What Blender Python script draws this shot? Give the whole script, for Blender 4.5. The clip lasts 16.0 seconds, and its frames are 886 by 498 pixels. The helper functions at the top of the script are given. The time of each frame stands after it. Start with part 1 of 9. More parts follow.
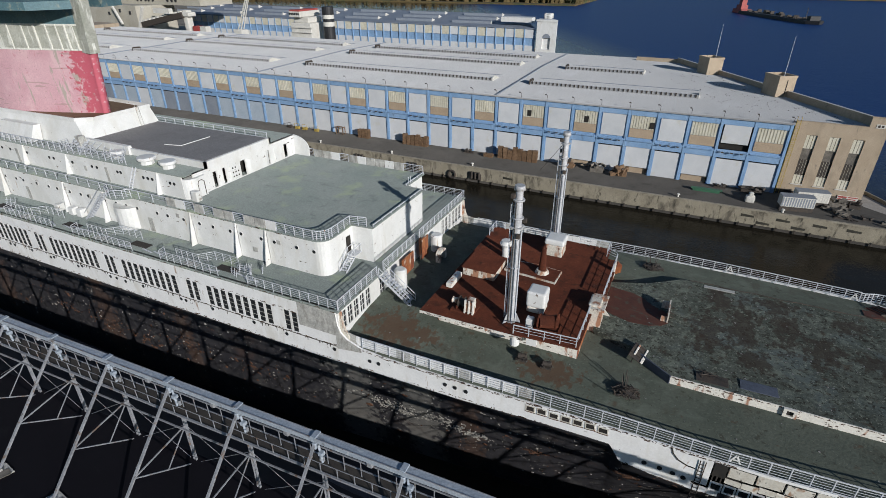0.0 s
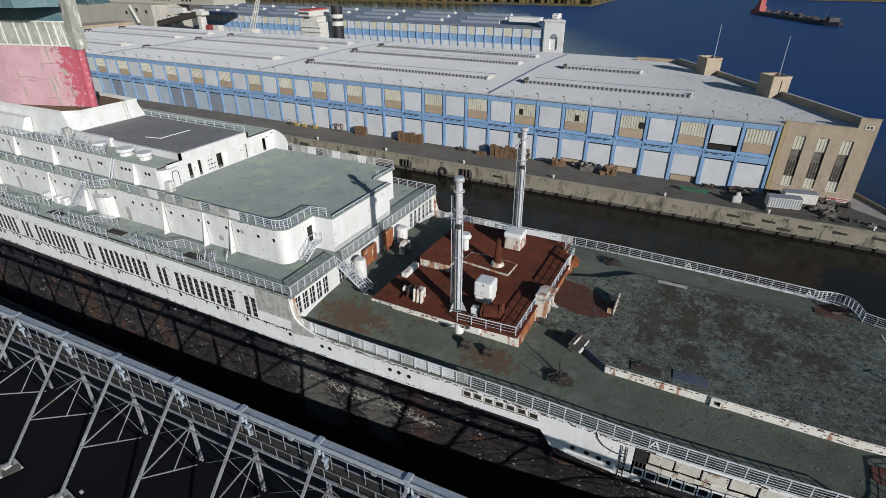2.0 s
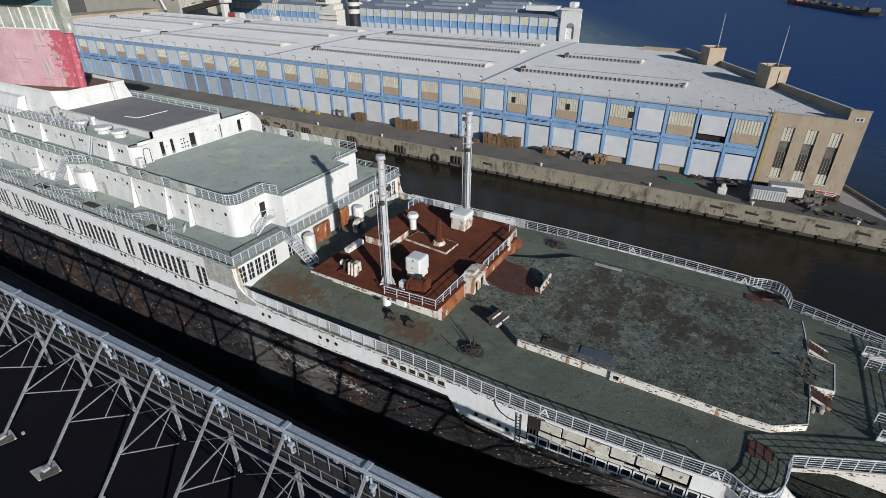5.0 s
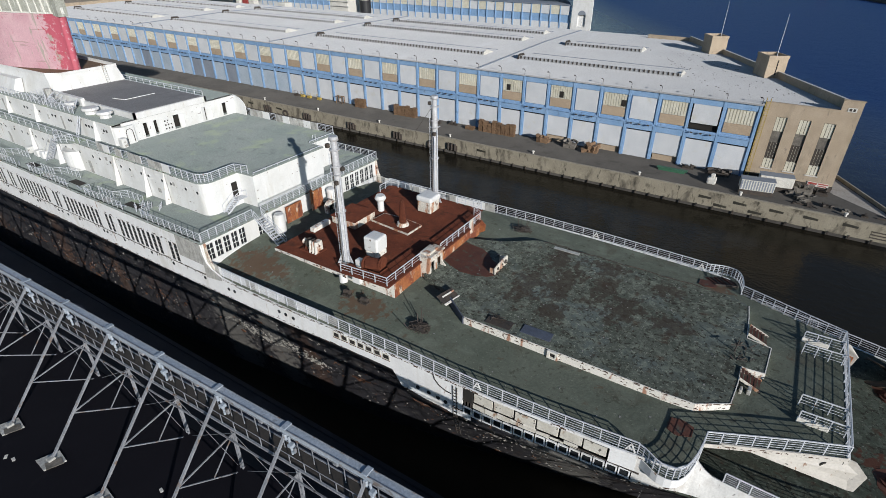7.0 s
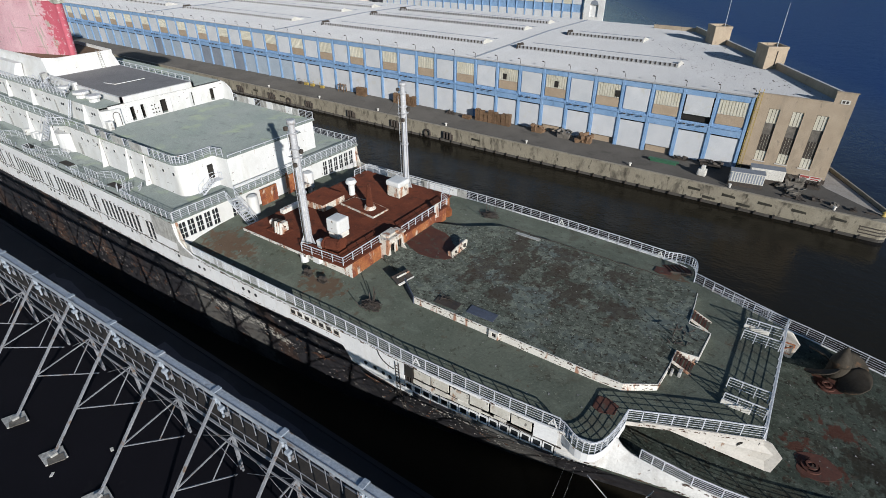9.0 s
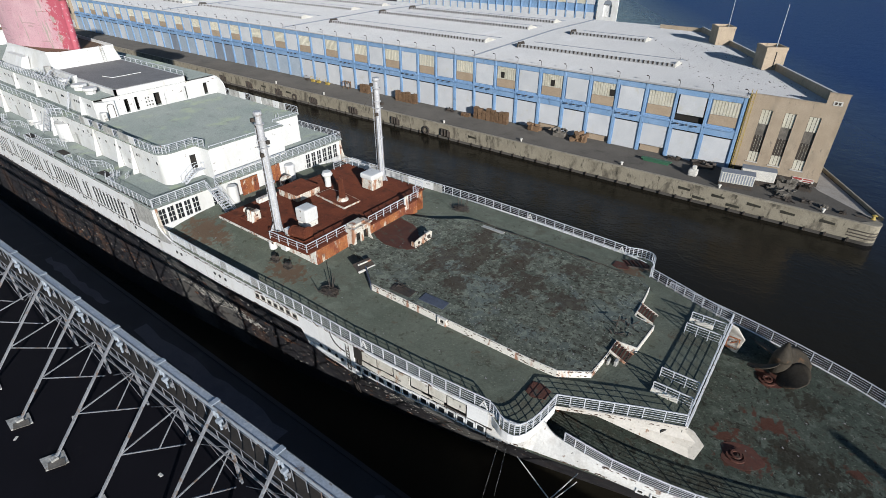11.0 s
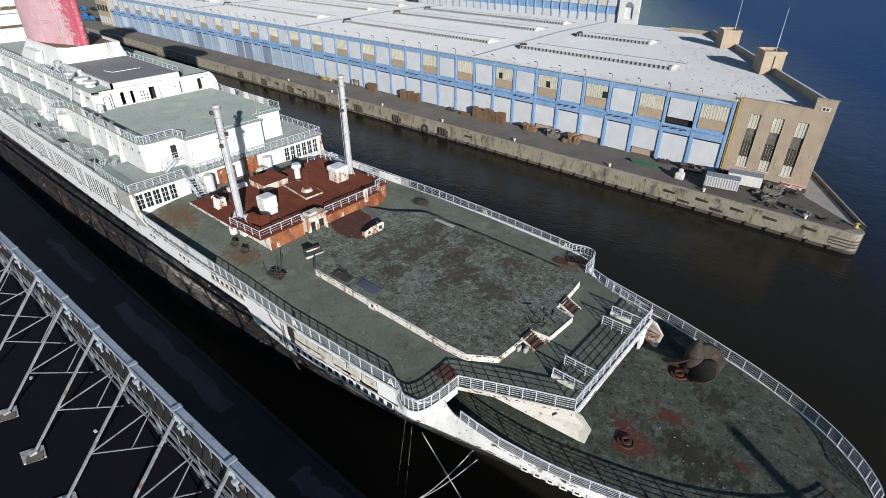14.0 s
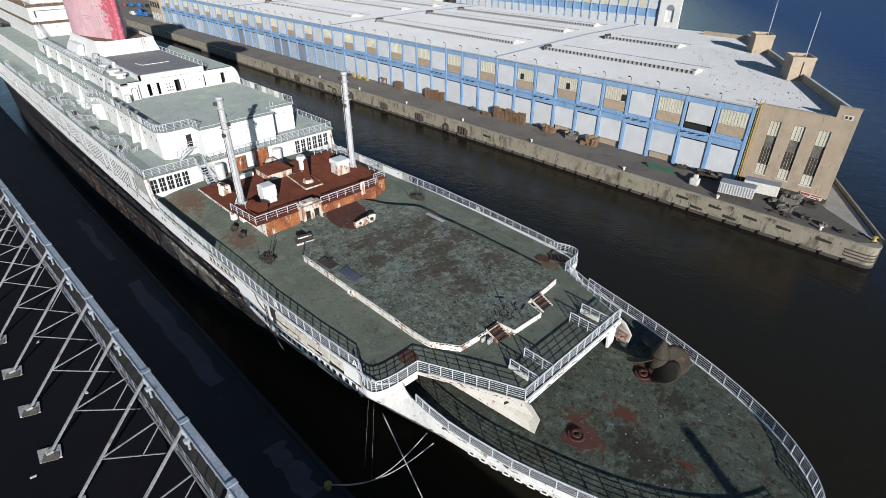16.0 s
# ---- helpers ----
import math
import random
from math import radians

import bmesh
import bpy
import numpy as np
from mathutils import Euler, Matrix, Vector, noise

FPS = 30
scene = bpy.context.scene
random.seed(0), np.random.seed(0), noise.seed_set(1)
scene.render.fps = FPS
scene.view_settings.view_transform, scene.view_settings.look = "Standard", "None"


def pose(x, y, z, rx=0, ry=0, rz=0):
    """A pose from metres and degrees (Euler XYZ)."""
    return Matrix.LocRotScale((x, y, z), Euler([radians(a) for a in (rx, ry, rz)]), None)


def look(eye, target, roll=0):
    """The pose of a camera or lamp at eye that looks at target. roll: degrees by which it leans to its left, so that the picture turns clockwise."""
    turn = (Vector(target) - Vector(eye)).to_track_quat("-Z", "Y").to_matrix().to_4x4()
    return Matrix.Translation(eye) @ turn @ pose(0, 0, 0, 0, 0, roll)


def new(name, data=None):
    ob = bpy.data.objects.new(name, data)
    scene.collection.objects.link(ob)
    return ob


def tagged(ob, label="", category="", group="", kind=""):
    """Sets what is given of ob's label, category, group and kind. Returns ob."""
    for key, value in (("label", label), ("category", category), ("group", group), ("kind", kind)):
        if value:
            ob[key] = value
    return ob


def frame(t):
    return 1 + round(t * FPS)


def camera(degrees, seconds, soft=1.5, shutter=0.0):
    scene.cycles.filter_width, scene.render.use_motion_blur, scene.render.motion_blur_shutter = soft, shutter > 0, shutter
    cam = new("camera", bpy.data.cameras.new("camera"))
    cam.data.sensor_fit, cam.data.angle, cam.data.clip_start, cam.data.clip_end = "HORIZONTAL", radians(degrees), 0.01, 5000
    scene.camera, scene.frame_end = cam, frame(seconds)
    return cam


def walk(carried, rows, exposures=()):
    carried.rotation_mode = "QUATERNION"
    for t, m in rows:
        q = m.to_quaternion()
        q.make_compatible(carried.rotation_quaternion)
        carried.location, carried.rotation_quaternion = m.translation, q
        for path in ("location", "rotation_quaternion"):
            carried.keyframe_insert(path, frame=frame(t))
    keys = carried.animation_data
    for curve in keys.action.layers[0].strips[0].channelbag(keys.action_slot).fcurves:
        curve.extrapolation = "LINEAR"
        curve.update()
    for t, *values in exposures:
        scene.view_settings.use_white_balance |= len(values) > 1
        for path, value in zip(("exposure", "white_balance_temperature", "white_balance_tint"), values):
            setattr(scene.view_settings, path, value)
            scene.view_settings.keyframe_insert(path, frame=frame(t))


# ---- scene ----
cam = camera(80.4, 16.0, soft=0.6)
METRES, EYE, TILT, LEAN, TURN = 54.0, 49.3, -28.218, 0.036, 24.988
ROWS = [
    (0.0, 0.0, 0.0, 0.0, 0.0, 0.0, -0.0),
    (0.5, 0.0298, -0.0075, -0.004, 0.42, 0.0, -0.24),
    (1.0, 0.0609, -0.0144, -0.0085, 0.91, -0.0, -0.5),
    (1.5, 0.0912, -0.0212, -0.0128, 1.32, 0.0, -0.71),
    (2.0, 0.1219, -0.0284, -0.0174, 1.69, 0.01, -0.92),
    (2.5, 0.1524, -0.0352, -0.0214, 2.23, -0.02, -1.2),
    (3.0, 0.1831, -0.0417, -0.0247, 2.68, -0.09, -1.42),
    (3.5, 0.2142, -0.0472, -0.0282, 3.09, -0.3, -1.64),
    (4.0, 0.2454, -0.0525, -0.0316, 3.61, -0.55, -1.91),
    (6.5, 0.3984, -0.0776, -0.0474, 6.03, -1.99, -3.21),
    (7.0, 0.4303, -0.0811, -0.0494, 6.53, -2.33, -3.47),
    (7.5, 0.4618, -0.0843, -0.0503, 6.99, -2.67, -3.67),
    (8.0, 0.4933, -0.0875, -0.0509, 7.44, -2.96, -3.9),
    (8.5, 0.5237, -0.0906, -0.0534, 7.94, -3.22, -4.17),
    (9.0, 0.5553, -0.0945, -0.057, 8.56, -3.41, -4.48),
    (11.5, 0.7096, -0.1102, -0.0635, 11.24, -3.69, -5.89),
    (12.0, 0.7417, -0.1127, -0.0634, 11.82, -3.75, -6.19),
    (12.5, 0.773, -0.115, -0.0627, 12.39, -3.81, -6.44),
    (13.0, 0.8048, -0.1174, -0.0615, 12.91, -3.86, -6.69),
    (13.5, 0.8352, -0.1194, -0.0606, 13.43, -3.93, -6.95),
    (14.0, 0.8663, -0.1206, -0.0595, 14.08, -3.99, -7.29),
    (14.5, 0.8962, -0.1217, -0.0587, 14.99, -4.11, -7.77),
    (15.0, 0.927, -0.1221, -0.0581, 16.28, -4.28, -8.42),
    (15.5, 0.9565, -0.1219, -0.0573, 17.28, -4.42, -8.94),
    (16.0, 0.9867, -0.1213, -0.0561, 18.35, -4.57, -9.5),
]
walk(cam, [(t, pose(0, 0, EYE, TILT, LEAN, TURN) @ pose(METRES * x, METRES * y, METRES * z, 90 + pitch, roll, yaw)) for t, x, y, z, yaw, pitch, roll in ROWS],
     exposures=[(0.0, -0.26), (4.0, -0.2), (9.0, -0.04), (16.0, 0.18)])

# ---- daylight ----
SUN_TO = Vector((0.81, -0.52, 0.30)).normalized()
world = bpy.data.worlds.new("sky")
scene.world = world
world.use_nodes = True
wn, wl = world.node_tree.nodes, world.node_tree.links
sky = wn.new("ShaderNodeTexSky")
sky.sky_type, sky.sun_disc = "NISHITA", False
sky.sun_elevation = math.asin(SUN_TO.z)
sky.sun_rotation = math.atan2(SUN_TO.x, SUN_TO.y)
sky.air_density, sky.dust_density, sky.ozone_density = 1.0, 0.15, 3.0
wl.new(sky.outputs["Color"], wn["Background"].inputs["Color"])
wn["Background"].inputs["Strength"].default_value = 0.085
sun = new("sun", bpy.data.lights.new("sun", "SUN"))
sun.data.energy, sun.data.angle, sun.data.color = 5.2, radians(0.55), (1.0, 0.975, 0.945)
sun.matrix_world = look(SUN_TO * 300, (0, 0, 0))

# ---- materials ----
def mat(name, a, b, scale=0.4, rough=0.7, metal=0.0, layers=(), bump=0.15, grain=6.0, spec=0.5, island=0.0, spots=(), grit=0.55, velvet=0.0):
    """Two-tone weathered surface: broad variation, fine grain, then layers of stain, rust or bare patches."""
    m = bpy.data.materials.new(name)
    m.use_nodes = True
    n, l = m.node_tree.nodes, m.node_tree.links
    p = n["Principled BSDF"]
    geo = n.new("ShaderNodeNewGeometry")

    def noise_tex(sc, detail=6.0, stretch=(1, 1, 1), dist=0.0, shift=0.0):
        mp = n.new("ShaderNodeMapping")
        mp.inputs["Scale"].default_value = stretch
        mp.inputs["Location"].default_value = (shift, shift * 1.7, shift * 0.6)
        l.new(geo.outputs["Position"], mp.inputs["Vector"])
        t = n.new("ShaderNodeTexNoise")
        t.inputs["Scale"].default_value, t.inputs["Detail"].default_value = sc, detail
        t.inputs["Roughness"].default_value, t.inputs["Distortion"].default_value = 0.6, dist
        l.new(mp.outputs["Vector"], t.inputs["Vector"])
        return t.outputs["Fac"]

    def ramp(src, lo, hi):
        r = n.new("ShaderNodeMapRange")
        r.inputs["From Min"].default_value, r.inputs["From Max"].default_value = lo, hi
        l.new(src, r.inputs["Value"])
        return r.outputs["Result"]

    def mix(f, c0, c1, mode="MIX"):
        x = n.new("ShaderNodeMix")
        x.data_type, x.blend_type = "RGBA", mode
        for k, v in ((0, f), (6, c0), (7, c1)):
            if isinstance(v, bpy.types.NodeSocket):
                l.new(v, x.inputs[k])
            else:
                x.inputs[k].default_value = v if k == 0 else (*v, 1)
        return x.outputs[2]

    col = mix(ramp(noise_tex(scale), 0.3, 0.7), a, b)
    fine = noise_tex(grain, 4.0, shift=3.0)
    col = mix(grit, col, mix(ramp(fine, 0.35, 0.68), (0.5, 0.5, 0.5), (1.12, 1.12, 1.12)), "MULTIPLY")
    if island:
        oi = n.new("ShaderNodeObjectInfo")
        col = mix(island, col, mix(oi.outputs["Random"], (0.55, 0.55, 0.55), (1.0, 1.0, 1.0)), "MULTIPLY")
    rsock = None
    for i, y in enumerate(layers):
        lc, sc, lo, hi = y[:4]
        st = y[4] if len(y) > 4 else (1, 1, 1)
        f = ramp(noise_tex(sc, 8.0, st, 0.3, 11.0 + 7.3 * i), lo, hi)
        if len(y) > 5:
            f2 = n.new("ShaderNodeMath")
            f2.operation = "MULTIPLY"
            l.new(f, f2.inputs[0])
            f2.inputs[1].default_value = y[5]
            f = f2.outputs[0]
        col = mix(f, col, lc)
    for i, (lc, k, places) in enumerate(spots):
        worn = noise_tex(1.5, 9.0, (1.0, 0.7, 1.0), shift=40.0 + 3 * i)
        near = None
        for x, y, rx, ry in places:
            mp = n.new("ShaderNodeMapping")
            mp.inputs["Scale"].default_value = (1 / rx, 1 / ry, 0)
            mp.inputs["Location"].default_value = (-x / rx, -y / ry, 0)
            l.new(geo.outputs["Position"], mp.inputs["Vector"])
            d = n.new("ShaderNodeVectorMath")
            d.operation = "LENGTH"
            l.new(mp.outputs["Vector"], d.inputs[0])
            if near is None:
                near = d.outputs["Value"]
            else:
                q = n.new("ShaderNodeMath")
                q.operation = "MINIMUM"
                l.new(near, q.inputs[0]), l.new(d.outputs["Value"], q.inputs[1])
                near = q.outputs[0]
        q = n.new("ShaderNodeMath")
        q.operation = "MULTIPLY_ADD"
        l.new(worn, q.inputs[0])
        q.inputs[1].default_value = 5.0
        l.new(near, q.inputs[2])
        r = n.new("ShaderNodeMapRange")
        r.inputs["From Min"].default_value, r.inputs["From Max"].default_value = 3.65, 3.2
        r.inputs["To Max"].default_value = k
        l.new(q.outputs[0], r.inputs["Value"])
        col = mix(r.outputs["Result"], col, lc)
    l.new(col, p.inputs["Base Color"])
    p.inputs["Metallic"].default_value = metal
    p.inputs["Diffuse Roughness"].default_value = velvet
    l.new(ramp_out(n, l, fine, rough - 0.12, min(1.0, rough + 0.12)), p.inputs["Roughness"])
    p.inputs["Specular IOR Level"].default_value = spec
    if bump:
        bp = n.new("ShaderNodeBump")
        bp.inputs["Strength"].default_value, bp.inputs["Distance"].default_value = bump, 0.05
        l.new(fine, bp.inputs["Height"])
        l.new(bp.outputs["Normal"], p.inputs["Normal"])
    return m


def ramp_out(n, l, src, lo, hi):
    r = n.new("ShaderNodeMapRange")
    r.inputs["To Min"].default_value, r.inputs["To Max"].default_value = lo, hi
    l.new(src, r.inputs["Value"])
    return r.outputs["Result"]


RUST, DARKRUST, ORANGE = (0.16, 0.05, 0.025), (0.055, 0.025, 0.017), (0.42, 0.15, 0.04)
M_WHITE = mat("white_ship_paint", (0.67, 0.67, 0.65), (0.76, 0.76, 0.745), 0.5, 0.55, layers=[
    ((0.58, 0.56, 0.50), 0.6, 0.55, 0.70, (1, 1, 0.2), 0.5), ((0.40, 0.27, 0.16), 1.3, 0.655, 0.70, (1, 1, 0.14), 0.75),
    ((0.16, 0.12, 0.09), 1.5, 0.675, 0.685, (1, 1, 0.8), 0.9), ((0.55, 0.54, 0.50), 0.3, 0.5, 0.62, (1, 1, 0.6), 0.45)], grit=0.15, bump=0.06)
M_STRAKE = mat("white_hull_paint", (0.74, 0.745, 0.74), (0.82, 0.825, 0.82), 0.6, 0.5, layers=[
    ((0.30, 0.18, 0.10), 0.9, 0.635, 0.68, (1, 1, 0.3), 0.8), ((0.10, 0.09, 0.085), 1.1, 0.675, 0.685, (1, 1, 1.2), 0.9),
    ((0.56, 0.54, 0.48), 0.5, 0.55, 0.68, (1, 1, 0.25), 0.5)], grit=0.15, bump=0.06)
M_GREYPLATE = mat("worn_grey_plate", (0.35, 0.35, 0.33), (0.6, 0.59, 0.55), 1.2, 0.6, layers=[
    ((0.2, 0.19, 0.17), 2.2, 0.5, 0.65, (1, 1, 0.3), 0.7), ((0.3, 0.15, 0.07), 2.5, 0.66, 0.72)])
M_BLACK = mat("black_hull_paint", (0.024, 0.024, 0.029), (0.046, 0.044, 0.048), 0.35, 0.5, layers=[
    ((0.095, 0.05, 0.032), 0.22, 0.58, 0.74, (1, 1, 1), 0.45), ((0.10, 0.097, 0.09), 0.7, 0.56, 0.70, (1, 1, 0.6), 0.5),
    ((0.013, 0.012, 0.012), 1.6, 0.56, 0.62, (1, 1, 0.4), 0.8), ((0.24, 0.10, 0.045), 0.8, 0.67, 0.71, (1, 1, 0.6), 0.7),
    ((0.45, 0.43, 0.38), 1.4, 0.67, 0.68, (1, 1, 1.6), 0.7), ((0.30, 0.28, 0.24), 3.1, 0.66, 0.67, (0.5, 1, 1.6), 0.6)],
    spots=[((0.17, 0.09, 0.05), 0.25, [(-66, 34, 1.6, 8), (-51, 34, 1.1, 8), (-13.5, 34, 1.2, 8), (-90, 34, 1.6, 8)]), ((0.30, 0.29, 0.26), 0.35, [(-27, 34, 2.6, 20), (-19, 34, 2.0, 20), (16, 37, 3.0, 20)])])
M_DECK = mat("green_deck_coating", (0.086, 0.100, 0.080), (0.122, 0.136, 0.110), 0.25, 0.8, layers=[
    ((0.074, 0.062, 0.046), 0.3, 0.54, 0.68, (1, 1, 1), 0.5), ((0.150, 0.172, 0.142), 0.5, 0.52, 0.66, (1, 1, 1), 0.5),
    ((0.045, 0.042, 0.032), 1.3, 0.60, 0.66, (1, 1, 1), 0.6), ((0.24, 0.255, 0.21), 3.4, 0.635, 0.67, (1.0, 2.2, 1), 0.5), ((0.085, 0.045, 0.026), 0.7, 0.64, 0.70, (1, 1, 1), 0.5),
    ((0.022, 0.019, 0.015), 4.5, 0.675, 0.70, (1, 1, 1), 0.7)], grit=0.35,
    spots=[((0.098, 0.055, 0.034), 0.75, [(-22.6, 37.2, 3.6, 2.2), (-7.0, 37.7, 2.6, 1.5), (23.6, 38.6, 0.7, 0.8), (23.6, 60.6, 1.1, 1.2), (-20.0, 37.4, 2.2, 1.2)])], bump=0.9, grain=4.5, spec=0.15, velvet=0.75)
M_DECKDARK = mat("worn_green_deck", (0.070, 0.081, 0.067), (0.106, 0.117, 0.098), 0.3, 0.8, layers=[
    ((0.108, 0.134, 0.132), 0.22, 0.50, 0.62, (1, 1, 1), 0.65), ((0.165, 0.185, 0.152), 1.1, 0.50, 0.62, (1, 1, 1), 0.65),
    ((0.026, 0.021, 0.016), 0.9, 0.58, 0.66, (1, 1, 1), 0.6), ((0.024, 0.020, 0.015), 2.8, 0.555, 0.62, (1, 1, 1), 0.85), ((0.27, 0.285, 0.235), 4.2, 0.595, 0.63, (1, 1, 1), 0.65),
    ((0.055, 0.033, 0.021), 0.8, 0.60, 0.68, (1, 1, 1), 0.65), ((0.018, 0.015, 0.012), 7.0, 0.63, 0.66, (1, 1, 1), 0.8)],
    spots=[((0.040, 0.029, 0.022), 0.72, [(6.0, 48.5, 1.7, 3.2), (9.3, 51.5, 1.4, 4.2), (13.0, 53.0, 1.2, 4.4), (16.0, 50.0, 1.6, 2.4), (18.8, 55.8, 1.6, 1.3), (12.0, 57.0, 2.5, 0.8), (7.0, 55.5, 1.5, 1.7), (20.5, 50.0, 1.8, 1.4), (10.0, 46.0, 1.4, 1.6)])], bump=1.0, grain=4.0, spec=0.15, velvet=0.8)
M_STERNDECK = mat("dark_green_stern_deck", (0.052, 0.065, 0.052), (0.080, 0.094, 0.076), 0.3, 0.8, layers=[
    ((0.046, 0.038, 0.027), 0.3, 0.52, 0.66, (1, 1, 1), 0.55), ((0.115, 0.135, 0.112), 1.1, 0.52, 0.64, (1, 1, 1), 0.6),
    ((0.020, 0.017, 0.013), 2.2, 0.56, 0.63, (1, 1, 1), 0.75), ((0.17, 0.18, 0.15), 4.5, 0.60, 0.64, (1, 1, 1), 0.6), ((0.060, 0.034, 0.022), 0.9, 0.60, 0.68, (1, 1, 1), 0.6),
    ((0.016, 0.014, 0.011), 6.5, 0.63, 0.66, (1, 1, 1), 0.75)],
    spots=[((0.085, 0.030, 0.02), 0.8, [(39.9, 49.3, 1.5, 0.9), (46.1, 47.9, 0.9, 0.5), (37.2, 45.9, 0.9, 0.8), (38.9, 44.3, 1.5, 1.15), (38.6, 55.2, 1.0, 1.0)]),
           ((0.026, 0.02, 0.014), 0.7, [(43.0, 46.3, 2.6, 2.0), (42.0, 53.5, 2.0, 1.2), (33.0, 42.5, 2.5, 1.0)])], bump=0.9, grain=4.5, spec=0.12, velvet=1.0)
M_DECKUP = mat("grey_green_roof_deck", (0.19, 0.225, 0.21), (0.24, 0.265, 0.25), 0.12, 0.75, layers=[
    ((0.27, 0.32, 0.20), 0.25, 0.55, 0.66, (1, 1, 1), 0.5), ((0.11, 0.125, 0.12), 0.8, 0.56, 0.68, (1, 1, 1), 0.6),
    ((0.30, 0.32, 0.30), 2.5, 0.60, 0.68, (1, 1, 1), 0.4)], spec=0.2, velvet=0.8)
M_RUSTDECK = mat("rusted_steel_deck", (0.076, 0.025, 0.016), (0.128, 0.039, 0.021), 0.5, 0.85, layers=[
    ((0.03, 0.016, 0.012), 0.8, 0.54, 0.68, (1, 1, 1), 0.7), ((0.22, 0.13, 0.085), 2.6, 0.67, 0.71, (1, 1, 1), 0.6),
    ((0.14, 0.05, 0.026), 1.6, 0.58, 0.68, (1, 1, 1), 0.6)], bump=0.3, spec=0.12, velvet=1.0)
M_RUSTWALL = mat("streaked_orange_rust", (0.26, 0.075, 0.028), (0.40, 0.155, 0.055), 0.9, 0.8, layers=[
    ((0.17, 0.045, 0.024), 0.7, 0.48, 0.58, (1, 1, 0.7), 0.85), ((0.6, 0.53, 0.43), 1.5, 0.565, 0.63, (1, 1, 0.4), 0.8), ((0.07, 0.03, 0.02), 1.6, 0.60, 0.68, (1, 1, 0.4), 0.8), ((0.50, 0.24, 0.09), 3.0, 0.60, 0.66, (1, 1, 0.5), 0.6)])
M_PATCHRUST = mat("rust_stain_plate", (0.078, 0.027, 0.018), (0.115, 0.042, 0.026), 0.9, 0.85, layers=[((0.07, 0.065, 0.05), 1.2, 0.55, 0.65)])
M_WHITERUST = mat("white_box_rusty", (0.70, 0.67, 0.60), (0.82, 0.79, 0.72), 0.8, 0.5, layers=[
    ((0.32, 0.12, 0.05), 1.1, 0.57, 0.64, (1, 1, 0.3), 0.85), ((0.10, 0.06, 0.04), 2.2, 0.63, 0.66, (1, 1, 0.6), 0.8)], grit=0.3)
M_RAIL = mat("pale_painted_rail", (0.53, 0.555, 0.60), (0.66, 0.675, 0.70), 0.7, 0.5, layers=[((0.25, 0.15, 0.1), 3.0, 0.66, 0.70)], bump=0)
M_MAST = mat("silver_mast_paint", (0.42, 0.425, 0.44), (0.55, 0.55, 0.555), 0.8, 0.5, layers=[
    ((0.3, 0.22, 0.16), 1.6, 0.60, 0.7, (1, 1, 0.25), 0.7)], bump=0)
M_FUNRED = mat("faded_red_funnel", (0.53, 0.30, 0.335), (0.62, 0.40, 0.425), 0.25, 0.75, layers=[
    ((0.61, 0.42, 0.435), 0.5, 0.50, 0.62, (1, 1, 0.5), 0.75), ((0.46, 0.19, 0.22), 1.3, 0.63, 0.70, (1, 1, 0.6), 0.6),
    ((0.34, 0.31, 0.26), 0.55, 0.585, 0.61, (1.6, 1.6, 0.22), 0.9), ((0.30, 0.22, 0.20), 0.4, 0.60, 0.606, (0.4, 0.4, 5.0), 0.6), ((0.16, 0.08, 0.07), 2.5, 0.67, 0.70, (1, 1, 0.6), 0.85)],
    spots=[((0.42, 0.05, 0.085), 0.85, [(-77.4, 48.2, 2.6, 2.6)])], grit=0.3)
M_FUNGREY = mat("grey_olive_funnel_plate", (0.30, 0.31, 0.26), (0.44, 0.44, 0.39), 0.6, 0.7, layers=[((0.62, 0.62, 0.57), 1.2, 0.56, 0.64, (1, 1, 0.3), 0.8)])
M_FUNWHITE = mat("faded_white_band", (0.66, 0.66, 0.60), (0.76, 0.75, 0.69), 0.5, 0.7, layers=[((0.35, 0.34, 0.3), 1.2, 0.6, 0.68, (1, 1, 0.3))])
M_FUNBLUE = mat("faded_blue_funnel_cap", (0.07, 0.15, 0.18), (0.13, 0.22, 0.24), 0.4, 0.6, layers=[((0.25, 0.27, 0.22), 1.0, 0.58, 0.68)])
M_DARKGREY = mat("dark_grey_roofing", (0.245, 0.235, 0.23), (0.285, 0.272, 0.265), 0.25, 0.85, layers=[((0.20, 0.19, 0.188), 0.5, 0.55, 0.7)])
M_GLASS = mat("dark_window_glass", (0.012, 0.014, 0.016), (0.03, 0.033, 0.036), 0.8, 0.3, bump=0, spec=0.25)
# near-black: the shade inside openings, slots and seams is in this colour
M_VOID = mat("near_black_shade_fill", (0.012, 0.011, 0.01), (0.03, 0.025, 0.02), 0.8, 0.9)
M_TRUSS = mat("pale_steel_truss", (0.18, 0.19, 0.21), (0.31, 0.322, 0.345), 0.6, 0.6, layers=[
    ((0.14, 0.085, 0.05), 1.5, 0.57, 0.66, (1, 1, 1), 0.85), ((0.06, 0.05, 0.045), 2.6, 0.62, 0.67, (1, 1, 1), 0.8)], bump=0)
M_TRUSSTOP = mat("silver_coated_girder", (0.285, 0.335, 0.395), (0.39, 0.435, 0.49), 0.5, 0.5, layers=[
    ((0.13, 0.10, 0.08), 0.8, 0.60, 0.68, (1, 1, 1), 0.85), ((0.5, 0.52, 0.53), 2.2, 0.58, 0.66, (1, 1, 1), 0.6)], bump=0)
M_GRATE = mat("brown_walkway_plank", (0.035, 0.03, 0.025), (0.055, 0.046, 0.038), 0.8, 0.9)
